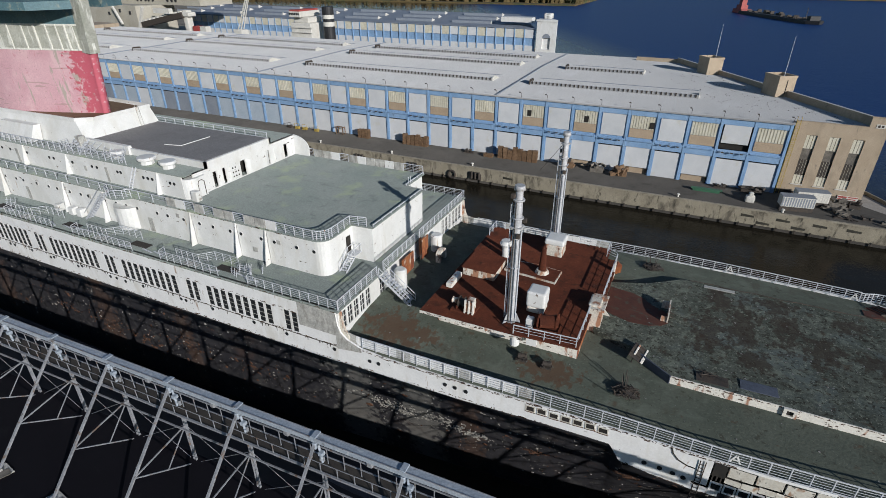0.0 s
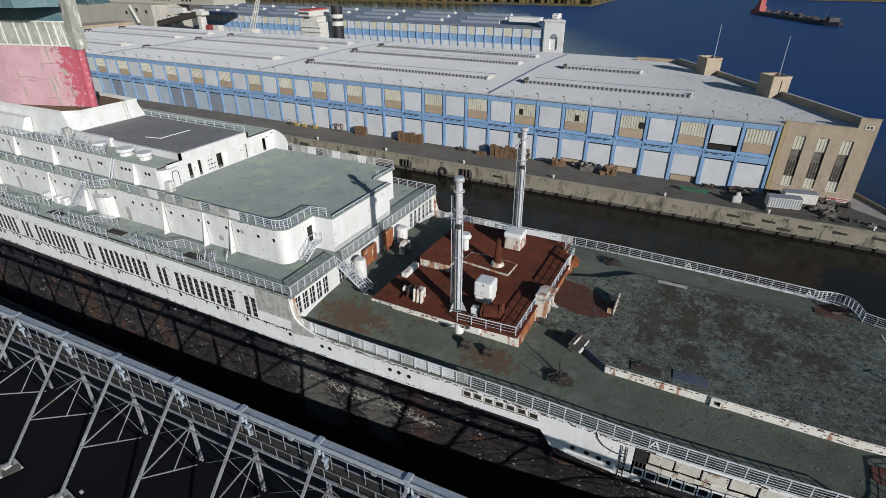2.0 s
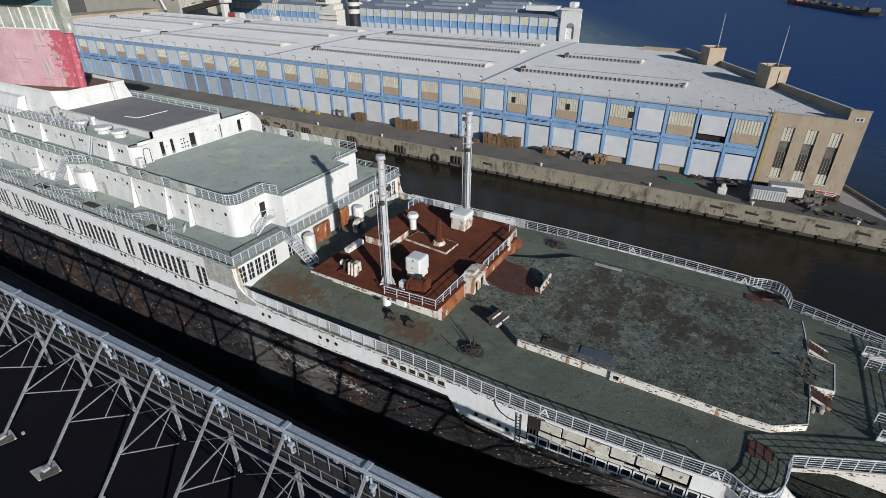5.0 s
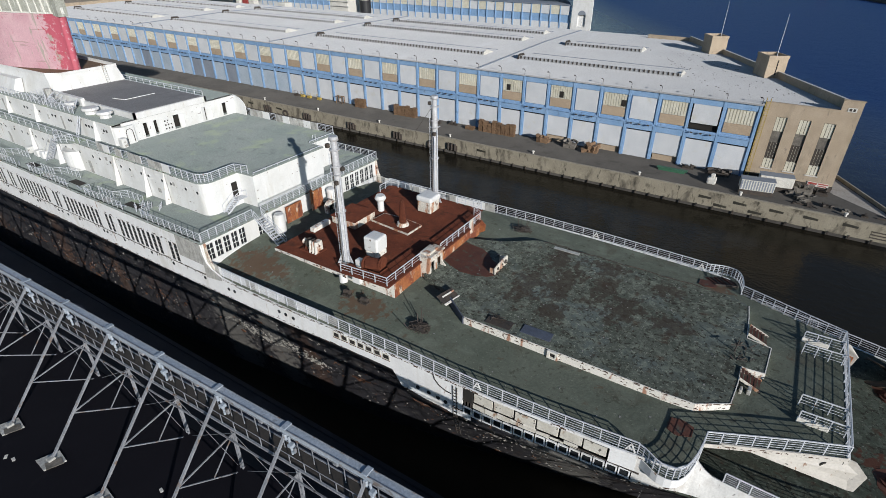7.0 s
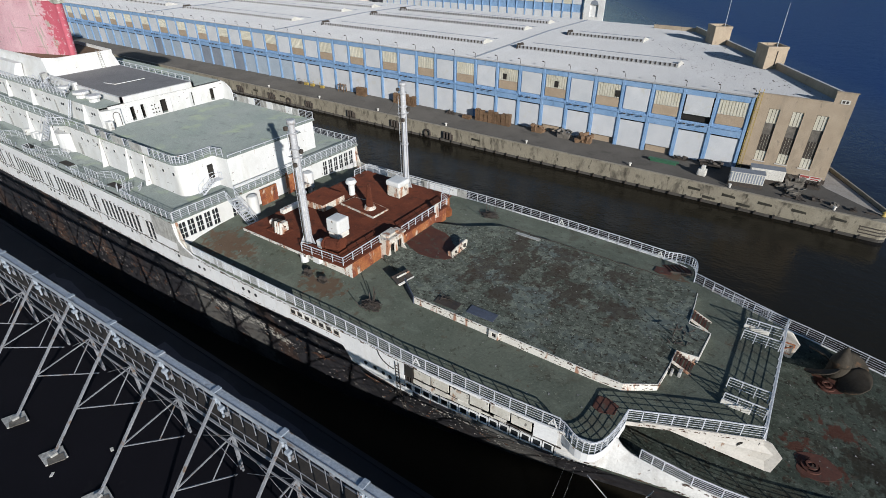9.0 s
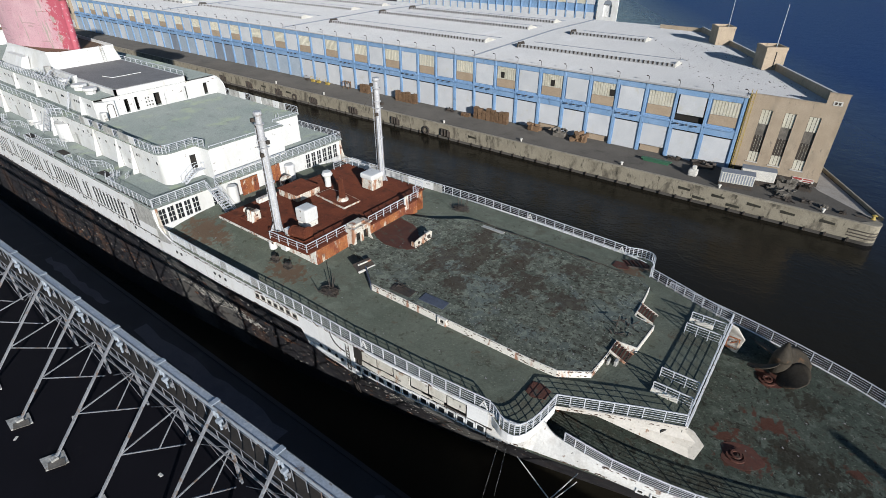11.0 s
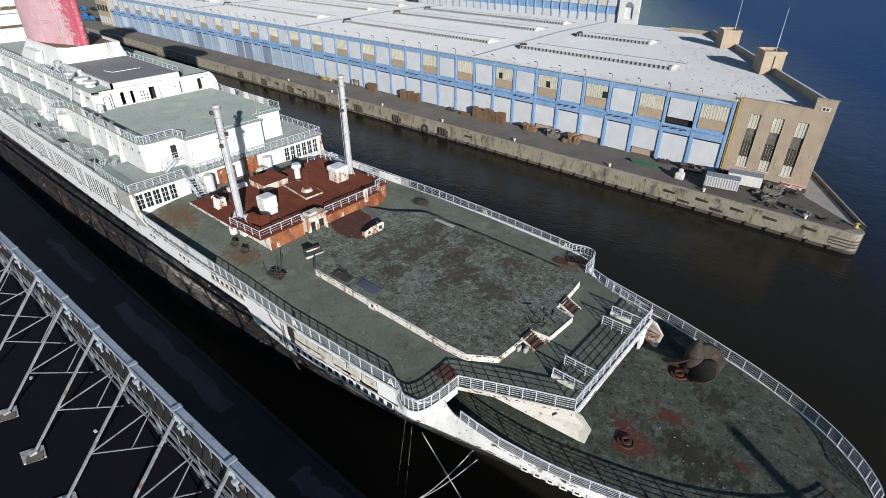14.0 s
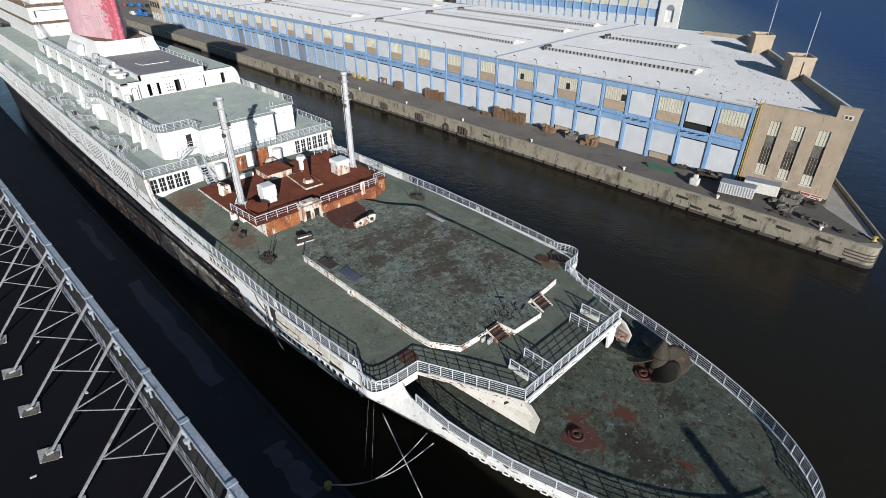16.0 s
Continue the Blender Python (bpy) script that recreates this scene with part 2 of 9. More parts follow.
M_TAR = mat("black_tar_roof", (0.0052, 0.0048, 0.0076), (0.0078, 0.0073, 0.011), 0.15, 0.85, layers=[
    ((0.012, 0.0117, 0.0138), 0.5, 0.60, 0.74, (1, 1, 1), 0.7)], bump=0.15, spec=0.14)
# near-black: shade beside the hull is put into the base colour
M_APRON = mat("dark_shaded_concrete", (0.02, 0.0205, 0.027), (0.03, 0.031, 0.039), 0.2, 0.8, layers=[((0.045, 0.046, 0.056), 0.18, 0.6, 0.66, (1, 1, 1), 0.5)])
M_ASPHALT = mat("grey_pier_asphalt", (0.078, 0.073, 0.066), (0.108, 0.10, 0.09), 0.15, 0.9, velvet=0.8, spec=0.2, layers=[
    ((0.052, 0.048, 0.043), 0.35, 0.56, 0.68, (1, 1, 1), 0.7)])
M_CONC = mat("old_concrete", (0.26, 0.23, 0.175), (0.36, 0.325, 0.255), 0.3, 0.85, layers=[
    ((0.13, 0.11, 0.085), 0.6, 0.55, 0.68, (1, 1, 0.4), 0.75), ((0.06, 0.05, 0.04), 1.8, 0.64, 0.7, (1, 1, 0.5), 0.7)])
M_SHEDROOF = mat("pale_grey_metal_roof", (0.395, 0.40, 0.407), (0.445, 0.445, 0.447), 0.06, 0.8, spec=0.08, velvet=1.0, layers=[
    ((0.43, 0.435, 0.45), 0.25, 0.56, 0.72, (1, 0.3, 1), 0.6), ((0.08, 0.08, 0.08), 1.0, 0.735, 0.75)], bump=0.05)
M_BLUE = mat("blue_painted_steel", (0.20, 0.35, 0.56), (0.28, 0.43, 0.64), 0.3, 0.6, layers=[
    ((0.10, 0.15, 0.22), 1.2, 0.6, 0.7, (1, 1, 0.4), 0.7), ((0.3, 0.42, 0.58), 0.5, 0.55, 0.7, (1, 1, 1), 0.5)])
M_DOOR = mat("white_roller_door", (0.58, 0.60, 0.62), (0.68, 0.69, 0.70), 0.3, 0.6, island=0.22, layers=[
    ((0.52, 0.50, 0.42), 0.5, 0.58, 0.72, (1, 1, 1), 0.6)], grit=0.2, bump=0.04)
M_DOORBLUE = mat("pale_blue_roller_door", (0.40, 0.48, 0.56), (0.50, 0.57, 0.64), 0.3, 0.6, island=0.35)
M_ROOFBLUE = mat("blue_grey_slate_roof", (0.19, 0.225, 0.285), (0.25, 0.28, 0.33), 0.1, 0.6)
M_BEIGE = mat("dull_beige_ship_paint", (0.40, 0.37, 0.30), (0.50, 0.47, 0.40), 0.1, 0.7)
M_DOORGREY = mat("grey_roller_door", (0.22, 0.25, 0.30), (0.28, 0.31, 0.35), 0.3, 0.6)
M_CREAM = mat("cream_corrugated_sheet", (0.62, 0.58, 0.45), (0.74, 0.71, 0.60), 0.4, 0.6, island=0.2)
M_TAN = mat("tan_panel", (0.42, 0.32, 0.22), (0.50, 0.39, 0.28), 0.4, 0.75, island=0.2)
M_BRICK = mat("tan_brick_masonry", (0.40, 0.315, 0.225), (0.49, 0.395, 0.29), 0.3, 0.85, layers=[((0.22, 0.185, 0.14), 0.4, 0.52, 0.70, (1, 1, 0.35), 0.65), ((0.14, 0.12, 0.10), 1.5, 0.62, 0.68, (1, 1, 0.4), 0.5)], grain=14)
M_RUBBLE = mat("brown_grey_rubble", (0.10, 0.09, 0.075), (0.24, 0.215, 0.185), 0.9, 0.9, island=0.3)
# tidal dark plus the shade under the quay overhang and in its recesses
M_TIDE_SHADE = mat("tidal_and_shade_concrete", (0.022, 0.021, 0.015), (0.04, 0.037, 0.026), 0.5, 0.7, layers=[((0.075, 0.068, 0.05), 0.8, 0.58, 0.7, (1, 1, 0.5), 0.6)])
M_QUAYWALL = mat("tidal_stained_concrete", (0.25, 0.222, 0.165), (0.35, 0.315, 0.24), 0.35, 0.9, layers=[
    ((0.075, 0.065, 0.05), 0.5, 0.52, 0.64, (1, 1, 0.5), 0.8), ((0.035, 0.032, 0.022), 1.1, 0.58, 0.66, (1, 1, 0.3), 0.8)])
M_WOOD = mat("weathered_timber", (0.17, 0.10, 0.055), (0.28, 0.175, 0.10), 1.1, 0.85, island=0.4)
M_YELLOW = mat("faded_yellow_paint", (0.40, 0.28, 0.06), (0.48, 0.35, 0.09), 0.8, 0.6)
M_STEELDARK = mat("dark_scrap_steel", (0.035, 0.032, 0.03), (0.08, 0.06, 0.045), 1.5, 0.75)
M_BRONZE = mat("tarnished_bronze", (0.040, 0.034, 0.026), (0.066, 0.055, 0.041), 0.6, 0.8, spec=0.2, layers=[((0.06, 0.052, 0.042), 1.0, 0.5, 0.7), ((0.12, 0.07, 0.04), 0.7, 0.6, 0.7)])
M_ROPE = mat("pale_mooring_rope", (0.45, 0.45, 0.44), (0.6, 0.6, 0.58), 2.0, 0.9, bump=0)
M_STONE = mat("pale_stone_facing", (0.60, 0.58, 0.52), (0.72, 0.70, 0.65), 0.3, 0.75)
M_HULLRED = mat("dull_red_paint", (0.35, 0.05, 0.05), (0.42, 0.09, 0.07), 0.5, 0.6)
M_SHIPBLK = mat("matt_black_paint", (0.015, 0.015, 0.018), (0.03, 0.03, 0.032), 0.5, 0.6)
M_CAR = mat("blue_gloss_paint", (0.03, 0.14, 0.42), (0.05, 0.2, 0.5), 0.5, 0.35)
M_LEAF = mat("far_woodland", (0.10, 0.075, 0.03), (0.17, 0.12, 0.05), 0.05, 0.95, layers=[((0.06, 0.07, 0.03), 0.04, 0.5, 0.6)])


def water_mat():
    """Silty brown in the slip; beyond the pier ends sky-reflection blue is painted into the colour."""
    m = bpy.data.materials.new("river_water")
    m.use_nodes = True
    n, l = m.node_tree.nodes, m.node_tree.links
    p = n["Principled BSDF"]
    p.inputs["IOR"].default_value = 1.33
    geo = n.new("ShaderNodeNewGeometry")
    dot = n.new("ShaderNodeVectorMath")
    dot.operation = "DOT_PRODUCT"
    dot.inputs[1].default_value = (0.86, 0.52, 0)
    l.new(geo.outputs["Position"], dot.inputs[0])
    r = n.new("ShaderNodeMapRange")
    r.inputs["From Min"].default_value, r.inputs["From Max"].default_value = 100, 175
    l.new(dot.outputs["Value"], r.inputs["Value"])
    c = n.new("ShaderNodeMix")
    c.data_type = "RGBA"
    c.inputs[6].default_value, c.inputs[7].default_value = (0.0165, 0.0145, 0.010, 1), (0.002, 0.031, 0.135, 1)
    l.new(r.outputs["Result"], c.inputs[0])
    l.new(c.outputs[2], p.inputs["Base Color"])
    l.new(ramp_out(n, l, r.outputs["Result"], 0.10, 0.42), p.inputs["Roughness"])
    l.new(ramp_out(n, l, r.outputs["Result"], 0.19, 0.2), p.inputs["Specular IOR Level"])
    hs = None
    for sc, w in ((0.12, 0.9), (0.5, 0.5), (1.7, 0.3)):
        t = n.new("ShaderNodeTexNoise")
        t.inputs["Scale"].default_value, t.inputs["Detail"].default_value = sc, 5.0
        l.new(geo.outputs["Position"], t.inputs["Vector"])
        k = n.new("ShaderNodeMath")
        k.operation = "MULTIPLY_ADD"
        l.new(t.outputs["Fac"], k.inputs[0])
        k.inputs[1].default_value = w
        if hs:
            l.new(hs, k.inputs[2])
        else:
            k.inputs[2].default_value = 0.0
        hs = k.outputs[0]
    b = n.new("ShaderNodeBump")
    l.new(ramp_out(n, l, r.outputs["Result"], 0.32, 0.7), b.inputs["Strength"])
    b.inputs["Distance"].default_value = 0.4
    l.new(hs, b.inputs["Height"])
    l.new(b.outputs["Normal"], p.inputs["Normal"])
    return m


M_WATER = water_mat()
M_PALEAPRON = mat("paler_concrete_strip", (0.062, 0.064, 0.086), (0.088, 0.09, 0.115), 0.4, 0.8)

# ---- mesh tools ----
PLACE = {}


def mesh_of(bm, name, m):
    bmesh.ops.recalc_face_normals(bm, faces=bm.faces)
    me = bpy.data.meshes.new(name)
    bm.to_mesh(me)
    bm.free()
    me.materials.append(m)
    return me


def part(name, bm, m, parent=None, label=""):
    """One mesh object, built in world metres, under its thing."""
    return piece(name, mesh_of(bm, name, m), Matrix.Identity(4), parent, label)


def piece(name, me, at, parent=None, label=""):
    ob = new(name, me)
    PLACE[ob] = at
    if parent:
        ob.parent = parent
        ob.matrix_parent_inverse = PLACE[parent].inverted()
    ob.matrix_basis = at
    return tagged(ob, label)


def thing(name, at, label, category, group="", kind=""):
    ob = new(name)
    ob.empty_display_size = 0.3
    ob.matrix_basis = Matrix.Translation(at)
    PLACE[ob] = Matrix.Translation(at)
    return tagged(ob, label, category, group, kind)


def box(bm, x0, y0, z0, x1, y1, z1):
    v = [bm.verts.new((x, y, z)) for z in (z0, z1) for x, y in ((x0, y0), (x1, y0), (x1, y1), (x0, y1))]
    for f in ((3, 2, 1, 0), (4, 5, 6, 7), (0, 1, 5, 4), (1, 2, 6, 5), (2, 3, 7, 6), (3, 0, 4, 7)):
        bm.faces.new([v[i] for i in f])
    return bm


def soft(bm, w, seg=2):
    bmesh.ops.bevel(bm, geom=list(bm.edges), offset=w, segments=seg, affect="EDGES", profile=0.5)
    return bm


def prism(bm, pts, z0, z1):
    """A polygon in plan, carried from z0 to z1; both may be functions of x, y."""
    f0 = z0 if callable(z0) else (lambda x, y: z0)
    f1 = z1 if callable(z1) else (lambda x, y: z1)
    a = [bm.verts.new((x, y, f0(x, y))) for x, y in pts]
    b = [bm.verts.new((x, y, f1(x, y))) for x, y in pts]
    bm.faces.new(a[::-1]), bm.faces.new(b)
    for i in range(len(pts)):
        j = (i + 1) % len(pts)
        bm.faces.new((a[i], a[j], b[j], b[i]))
    return bm


def profile(bm, pts, y0, y1, axis="y"):
    """A polygon in x, z (or y, z), carried along y (or x)."""
    if axis == "y":
        a, b = [[bm.verts.new((p, q, z)) for p, z in pts] for q in (y0, y1)]
    else:
        a, b = [[bm.verts.new((q, p, z)) for p, z in pts] for q in (y0, y1)]
    bm.faces.new(a[::-1]), bm.faces.new(b)
    for i in range(len(pts)):
        j = (i + 1) % len(pts)
        bm.faces.new((a[i], a[j], b[j], b[i]))
    return bm


def tube(bm, pts, r, n=6, ends=True):
    pts = [Vector(p) for p in pts]
    rings = []
    for i, p in enumerate(pts):
        d = (pts[min(i + 1, len(pts) - 1)] - pts[max(i - 1, 0)]).normalized()
        u = d.cross(Vector((0, 0, 1)))
        u = u.normalized() if u.length > 1e-4 else Vector((1, 0, 0))
        w = d.cross(u)
        rr = r(i / (len(pts) - 1)) if callable(r) else r
        rings.append([bm.verts.new(p + rr * (u * math.cos(k * math.tau / n + 0.4) + w * math.sin(k * math.tau / n + 0.4))) for k in range(n)])
    for a, b in zip(rings, rings[1:]):
        for k in range(n):
            bm.faces.new((a[k], a[(k + 1) % n], b[(k + 1) % n], b[k]))
    if ends:
        bm.faces.new(rings[0][::-1]), bm.faces.new(rings[-1])
    return bm


def beam(bm, a, b, w, h):
    a, b = Vector(a), Vector(b)
    d = (b - a).normalized()
    u = d.cross(Vector((0, 0, 1)))
    u = u.normalized() if u.length > 1e-3 else Vector((1, 0, 0))
    v = u.cross(d)
    q = [bm.verts.new(p + u * s * w / 2 + v * t * h / 2) for p in (a, b) for s, t in ((-1, -1), (1, -1), (1, 1), (-1, 1))]
    for f in ((3, 2, 1, 0), (4, 5, 6, 7), (0, 1, 5, 4), (1, 2, 6, 5), (2, 3, 7, 6), (3, 0, 4, 7)):
        bm.faces.new([q[i] for i in f])
    return bm


def drum(bm, x, y, z0, z1, r0, r1=None, n=20):
    return tube(bm, [(x, y, z0), (x, y, z1)], lambda t: r0 + ((r1 if r1 is not None else r0) - r0) * t, n)


def holed(bm, axis, a0, a1, z0, z1, c0, c1, holes):
    """A wall from a0 to a1 along x or y, c0 to c1 thick, with holes (b0, b1, bottom, top) right through it."""
    def put(p0, p1, q0, q1):
        if p1 - p0 > 1e-3 and q1 - q0 > 1e-3:
            box(bm, *((p0, c0, q0, p1, c1, q1) if axis == "x" else (c0, p0, q0, c1, p1, q1)))
    at = a0
    for b0, b1, h0, h1 in sorted(holes):
        put(at, b0, z0, z1), put(b0, b1, z0, h0), put(b0, b1, h1, z1)
        at = b1
    put(at, a1, z0, z1)
    return bm


POSTS = {}


def railing(parent, path, height=1.1, bars=4, step=1.5, r=0.022, top=0.06, m=None, post_m=None, label="", posts=True):
    """A guard rail along a path of points on the deck: bars in one part, each post a piece under it."""
    m = m or M_RAIL
    pts = [Vector(p) for p in path]
    bm = bmesh.new()
    for k in range(bars):
        h = height * (1 - k / bars)
        tube(bm, [p + Vector((0, 0, h)) for p in pts], top if k == 0 else r, 5)
    ra = part("railing", bm, m, parent, label)
    key = (round(height, 2), r)
    if key not in POSTS:
        POSTS[key] = mesh_of(box(bmesh.new(), -r * 1.7, -r * 1.7, -0.04, r * 1.7, r * 1.7, height), "post", post_m or M_RAIL)
    if not posts:
        return ra
    for a, b in zip(pts, pts[1:]):
        n = max(1, round((b - a).length / step))
        for k in range(n + (b is pts[-1])):
            p = a.lerp(b, k / n)
            piece("post", POSTS[key], Matrix.Translation(p) @ Matrix.Rotation(math.atan2(b.y - a.y, b.x - a.x), 4, "Z"), ra)
    return ra


def arc(cx, cy, r, a0, a1, n=8):
    return [(cx + r * math.cos(radians(a0 + (a1 - a0) * k / n)), cy + r * math.sin(radians(a0 + (a1 - a0) * k / n))) for k in range(n + 1)]


def lerp_table(tab, x):
    for (x0, y0), (x1, y1) in zip(tab, tab[1:]):
        if x <= x1:
            t = max(0.0, (x - x0) / (x1 - x0))
            return y0 + (y1 - y0) * t
    return tab[-1][1]

# ---- ground: river, piers ----
CL = 49.4
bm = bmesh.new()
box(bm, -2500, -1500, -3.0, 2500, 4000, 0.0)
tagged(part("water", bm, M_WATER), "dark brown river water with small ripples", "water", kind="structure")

# ---- the ship ----
ship = thing("ocean_liner", (0, CL, 0), "laid-up ocean liner with rusting decks and peeling black hull", "ship")

HALF = [(-250, 0.3), (-235, 5), (-210, 10.5), (-180, 14), (-150, 15.5), (-120, 15.75), (8, 15.75), (16, 15.4), (22.6, 14.9), (30, 13.3), (36.6, 11.8), (42.5, 10.0), (45.3, 8.95), (47.75, 7.8), (49.6, 6.7), (51, 5.7), (52.2, 4.6), (53.1, 3.6), (53.8, 2.5), (54.2, 1.5), (54.4, 0.05)]
WATERLINE = [(-250, 0.2), (-235, 2.5), (-205, 8.5), (-170, 13.2), (-130, 15.4), (-70, 15.4), (-40, 14.0), (-7, 10.9), (10, 7.4), (25, 3.8), (38, 0.6), (44, 0.05), (54.4, 0.05)]


def half(x):
    """Half breadth at the deck edge, faired between the stations."""
    if x <= 8 or x >= 54.2:
        return lerp_table(HALF, x)
    i = max(k for k in range(len(HALF) - 2) if HALF[k][0] <= x)
    (xa, ya), (x0, y0), (x1, y1), (xb, yb) = HALF[i - 1], HALF[i], HALF[i + 1], HALF[min(i + 2, len(HALF) - 1)]
    m0, m1 = (y1 - ya) / (x1 - xa), (yb - y0) / (xb - x0)
    t, w = (x - x0) / (x1 - x0), x1 - x0
    return y0 * (2 * t ** 3 - 3 * t ** 2 + 1) + m0 * w * (t ** 3 - 2 * t ** 2 + t) + y1 * (3 * t ** 2 - 2 * t ** 3) + m1 * w * (t ** 3 - t ** 2)


def deck_z(x, y):
    keel = lerp_table([(-27, 17.28), (-5, 17.08), (3, 16.95), (15, 16.82), (24, 16.78), (34.5, 16.95)], x)
    drop = lerp_table([(-27, 1.28), (-14, 1.15), (-8, 0.93), (-2, 0.75)], x)
    return keel - drop * ((y - CL) / 15.75) ** 4


def plat_z(x):
    return 17.66 - 0.009 * x


def band_z(x):
    """Where the black paint ends."""
    return lerp_table([(-250, 17), (-120, 13.6), (-45, 13.55), (-27, 13.6), (-20, 13.72), (-14, 13.84), (-9, 14.15), (-3.6, 14.38), (-0.5, 14.45), (-0.1, 13.9), (0.5, 12.95), (3.1, 12.65), (5, 12.55), (7, 12.45), (8, 12.6), (12, 12.8), (20, 13.2), (22, 13.6), (25, 14.1), (29.6, 14.0), (35.5, 13.5), (42, 13.3), (54.4, 13.3)], x)


def shell_top(x):
    return lerp_table([(-250, 21), (-170, 20.0), (-27.4, 20.0), (-27.2, 18.2), (-26.9, 17.4), (-26.2, 16.75), (-24.6, 16.15), (-22, 15.98), (-14, 16.02), (-8, 16.18), (0, 16.3), (22, 16.42), (24.6, 16.4), (25.4, 16.38), (26.0, 15.9), (26.6, 15.6), (27.2, 15.48), (28.2, 15.5), (29.8, 15.36), (32, 14.9), (36, 14.5), (42.5, 14.35), (47.75, 14.3), (54.4, 14.3)], x)


def tuck(x):
    """How far the head of the near quarter plating leans inboard under the deck corner."""
    return lerp_table([(24.2, 0), (24.8, 0.55), (25.2, 1.35), (25.5, 1.2), (26.2, 0.9), (27.2, 0.72), (28.5, 0.32), (30, 0.08), (31, 0)], x)


def far_top(x):
    return min(shell_top(x), lerp_table([(22, 16.42), (24.3, 16.2), (25.4, 14.6), (26.2, 14.06), (29, 14.03), (54.4, 14.03)], x))


def side_y(x, z):
    t = min(1.0, max(0.0, (z + 2) / (band_z(x) + 2)))
    return WLH(x) + (half(x) - WLH(x)) * t ** 1.25


def WLH(x):
    return lerp_table(WATERLINE, x)


XS = [-250, -243, -235, -222, -210, -195, -180, -165, -150, -135, -120] + [-110 + 5 * k for k in range(16)] + [-32, -30, -28.5] + [-27.4, -27.2, -26.9, -26.2, -24.6, -22] + [-20 + 2 * k for k in range(10)] + [-0.5, -0.1, 0.5, 1.6] + [3 + k for k in range(3)] + [6 + 2 * k for k in range(8)] + [21.5, 22.6, 24.2, 24.8, 25.2, 25.5, 26.0, 26.6, 27.2, 28.2, 29, 30, 31, 33, 35, 36.6, 38, 40, 42.5, 44, 45.5, 47, 48.2, 49.3, 50.3, 51.2, 52, 52.7, 53.3, 53.7, 54.0, 54.2, 54.4]
bm = bmesh.new()
ROWSZ = 9
for s in (-1, 1):
    grid = []
    for x in XS:
        zs = [-2 + (band_z(x) + 2) * k / ROWSZ for k in range(ROWSZ + 1)]
        grid.append([bm.verts.new((x, CL + s * side_y(x, z), z)) for z in zs])
    for a, b in zip(grid, grid[1:]):
        for k in range(ROWSZ):
            bm.faces.new((a[k], b[k], b[k + 1], a[k + 1]))
for f in bm.faces:
    f.smooth = True
hull = part("hull", bm, M_BLACK, ship, "black hull paint flaking to rust and primer")

# scabs of paint and primer curling off the black side
M_FLAKE = mat("curled_pale_paint", (0.20, 0.19, 0.17), (0.46, 0.44, 0.39), 2.0, 0.7, bump=0)
M_SCAB = mat("raised_rust_scab", (0.07, 0.036, 0.024), (0.15, 0.068, 0.034), 2.0, 0.85, bump=0)


def hull_scabs(name, m, n, centres, size, seed):
    """Small irregular plates standing a little off the near side, thick round the centres (x, z, spread)."""
    random.seed(seed)
    bm = bmesh.new()
    for _ in range(n):
        if centres and random.random() < 0.62:
            cx, cz, sp = random.choice(centres)
            x, z = cx + random.gauss(0, sp), cz + random.gauss(0, sp * 0.32)
        else:
            x, z = random.uniform(-105, 24), random.uniform(2.0, 13.0)
        if not (1.0 < z < band_z(x) - 0.15) or x > 40:
            continue
        q = size * random.choice((0.4, 0.6, 0.8, 1.0, 1.5)) * random.uniform(0.6, 1.2)
        asp = random.uniform(0.5, 1.7)
        ang = random.uniform(0, math.tau)
        ring, edge = [], []
        for k in range(5):
            a = ang + math.tau * k / 5
            px, pz = x + q * asp * random.uniform(0.5, 1.0) * math.cos(a), z + q * random.uniform(0.5, 1.0) * math.sin(a)
            y = CL - side_y(px, pz)
            ring.append(bm.verts.new((px, y - 0.01 - random.uniform(0.0, 0.07), pz)))
            edge.append(bm.verts.new((px, y + 0.01, pz)))
        bm.faces.new(ring)
        for k in range(5):
            j = (k + 1) % 5
            bm.faces.new((ring[k], edge[k], edge[j], ring[j]))
    tagged(part(name, bm, m, hull), kind="stuff")


hull_scabs("paint_flake", M_FLAKE, 1250, [(-23, 8.6, 1.6), (-21.0, 8.0, 1.2), (-16.5, 8.6, 1.5), (-13.5, 7.6, 1.0), (12.0, 9.6, 4.5), (26, 12.5, 2.5)], 0.12, 41)
hull_scabs("rust_scab", M_SCAB, 420, [(-75, 6.6, 1.6), (-68, 6.2, 2.2), (-60, 5.5, 2.5), (-52, 7.5, 2.5), (-40, 7.0, 3.0), (-7, 8.0, 0.6), (1.5, 9.5, 0.7)], 0.2, 42)

# white strake above it: a plate with thickness, cut out for the promenade windows
WIN_Z0, WIN_Z1 = 15.75, 18.2


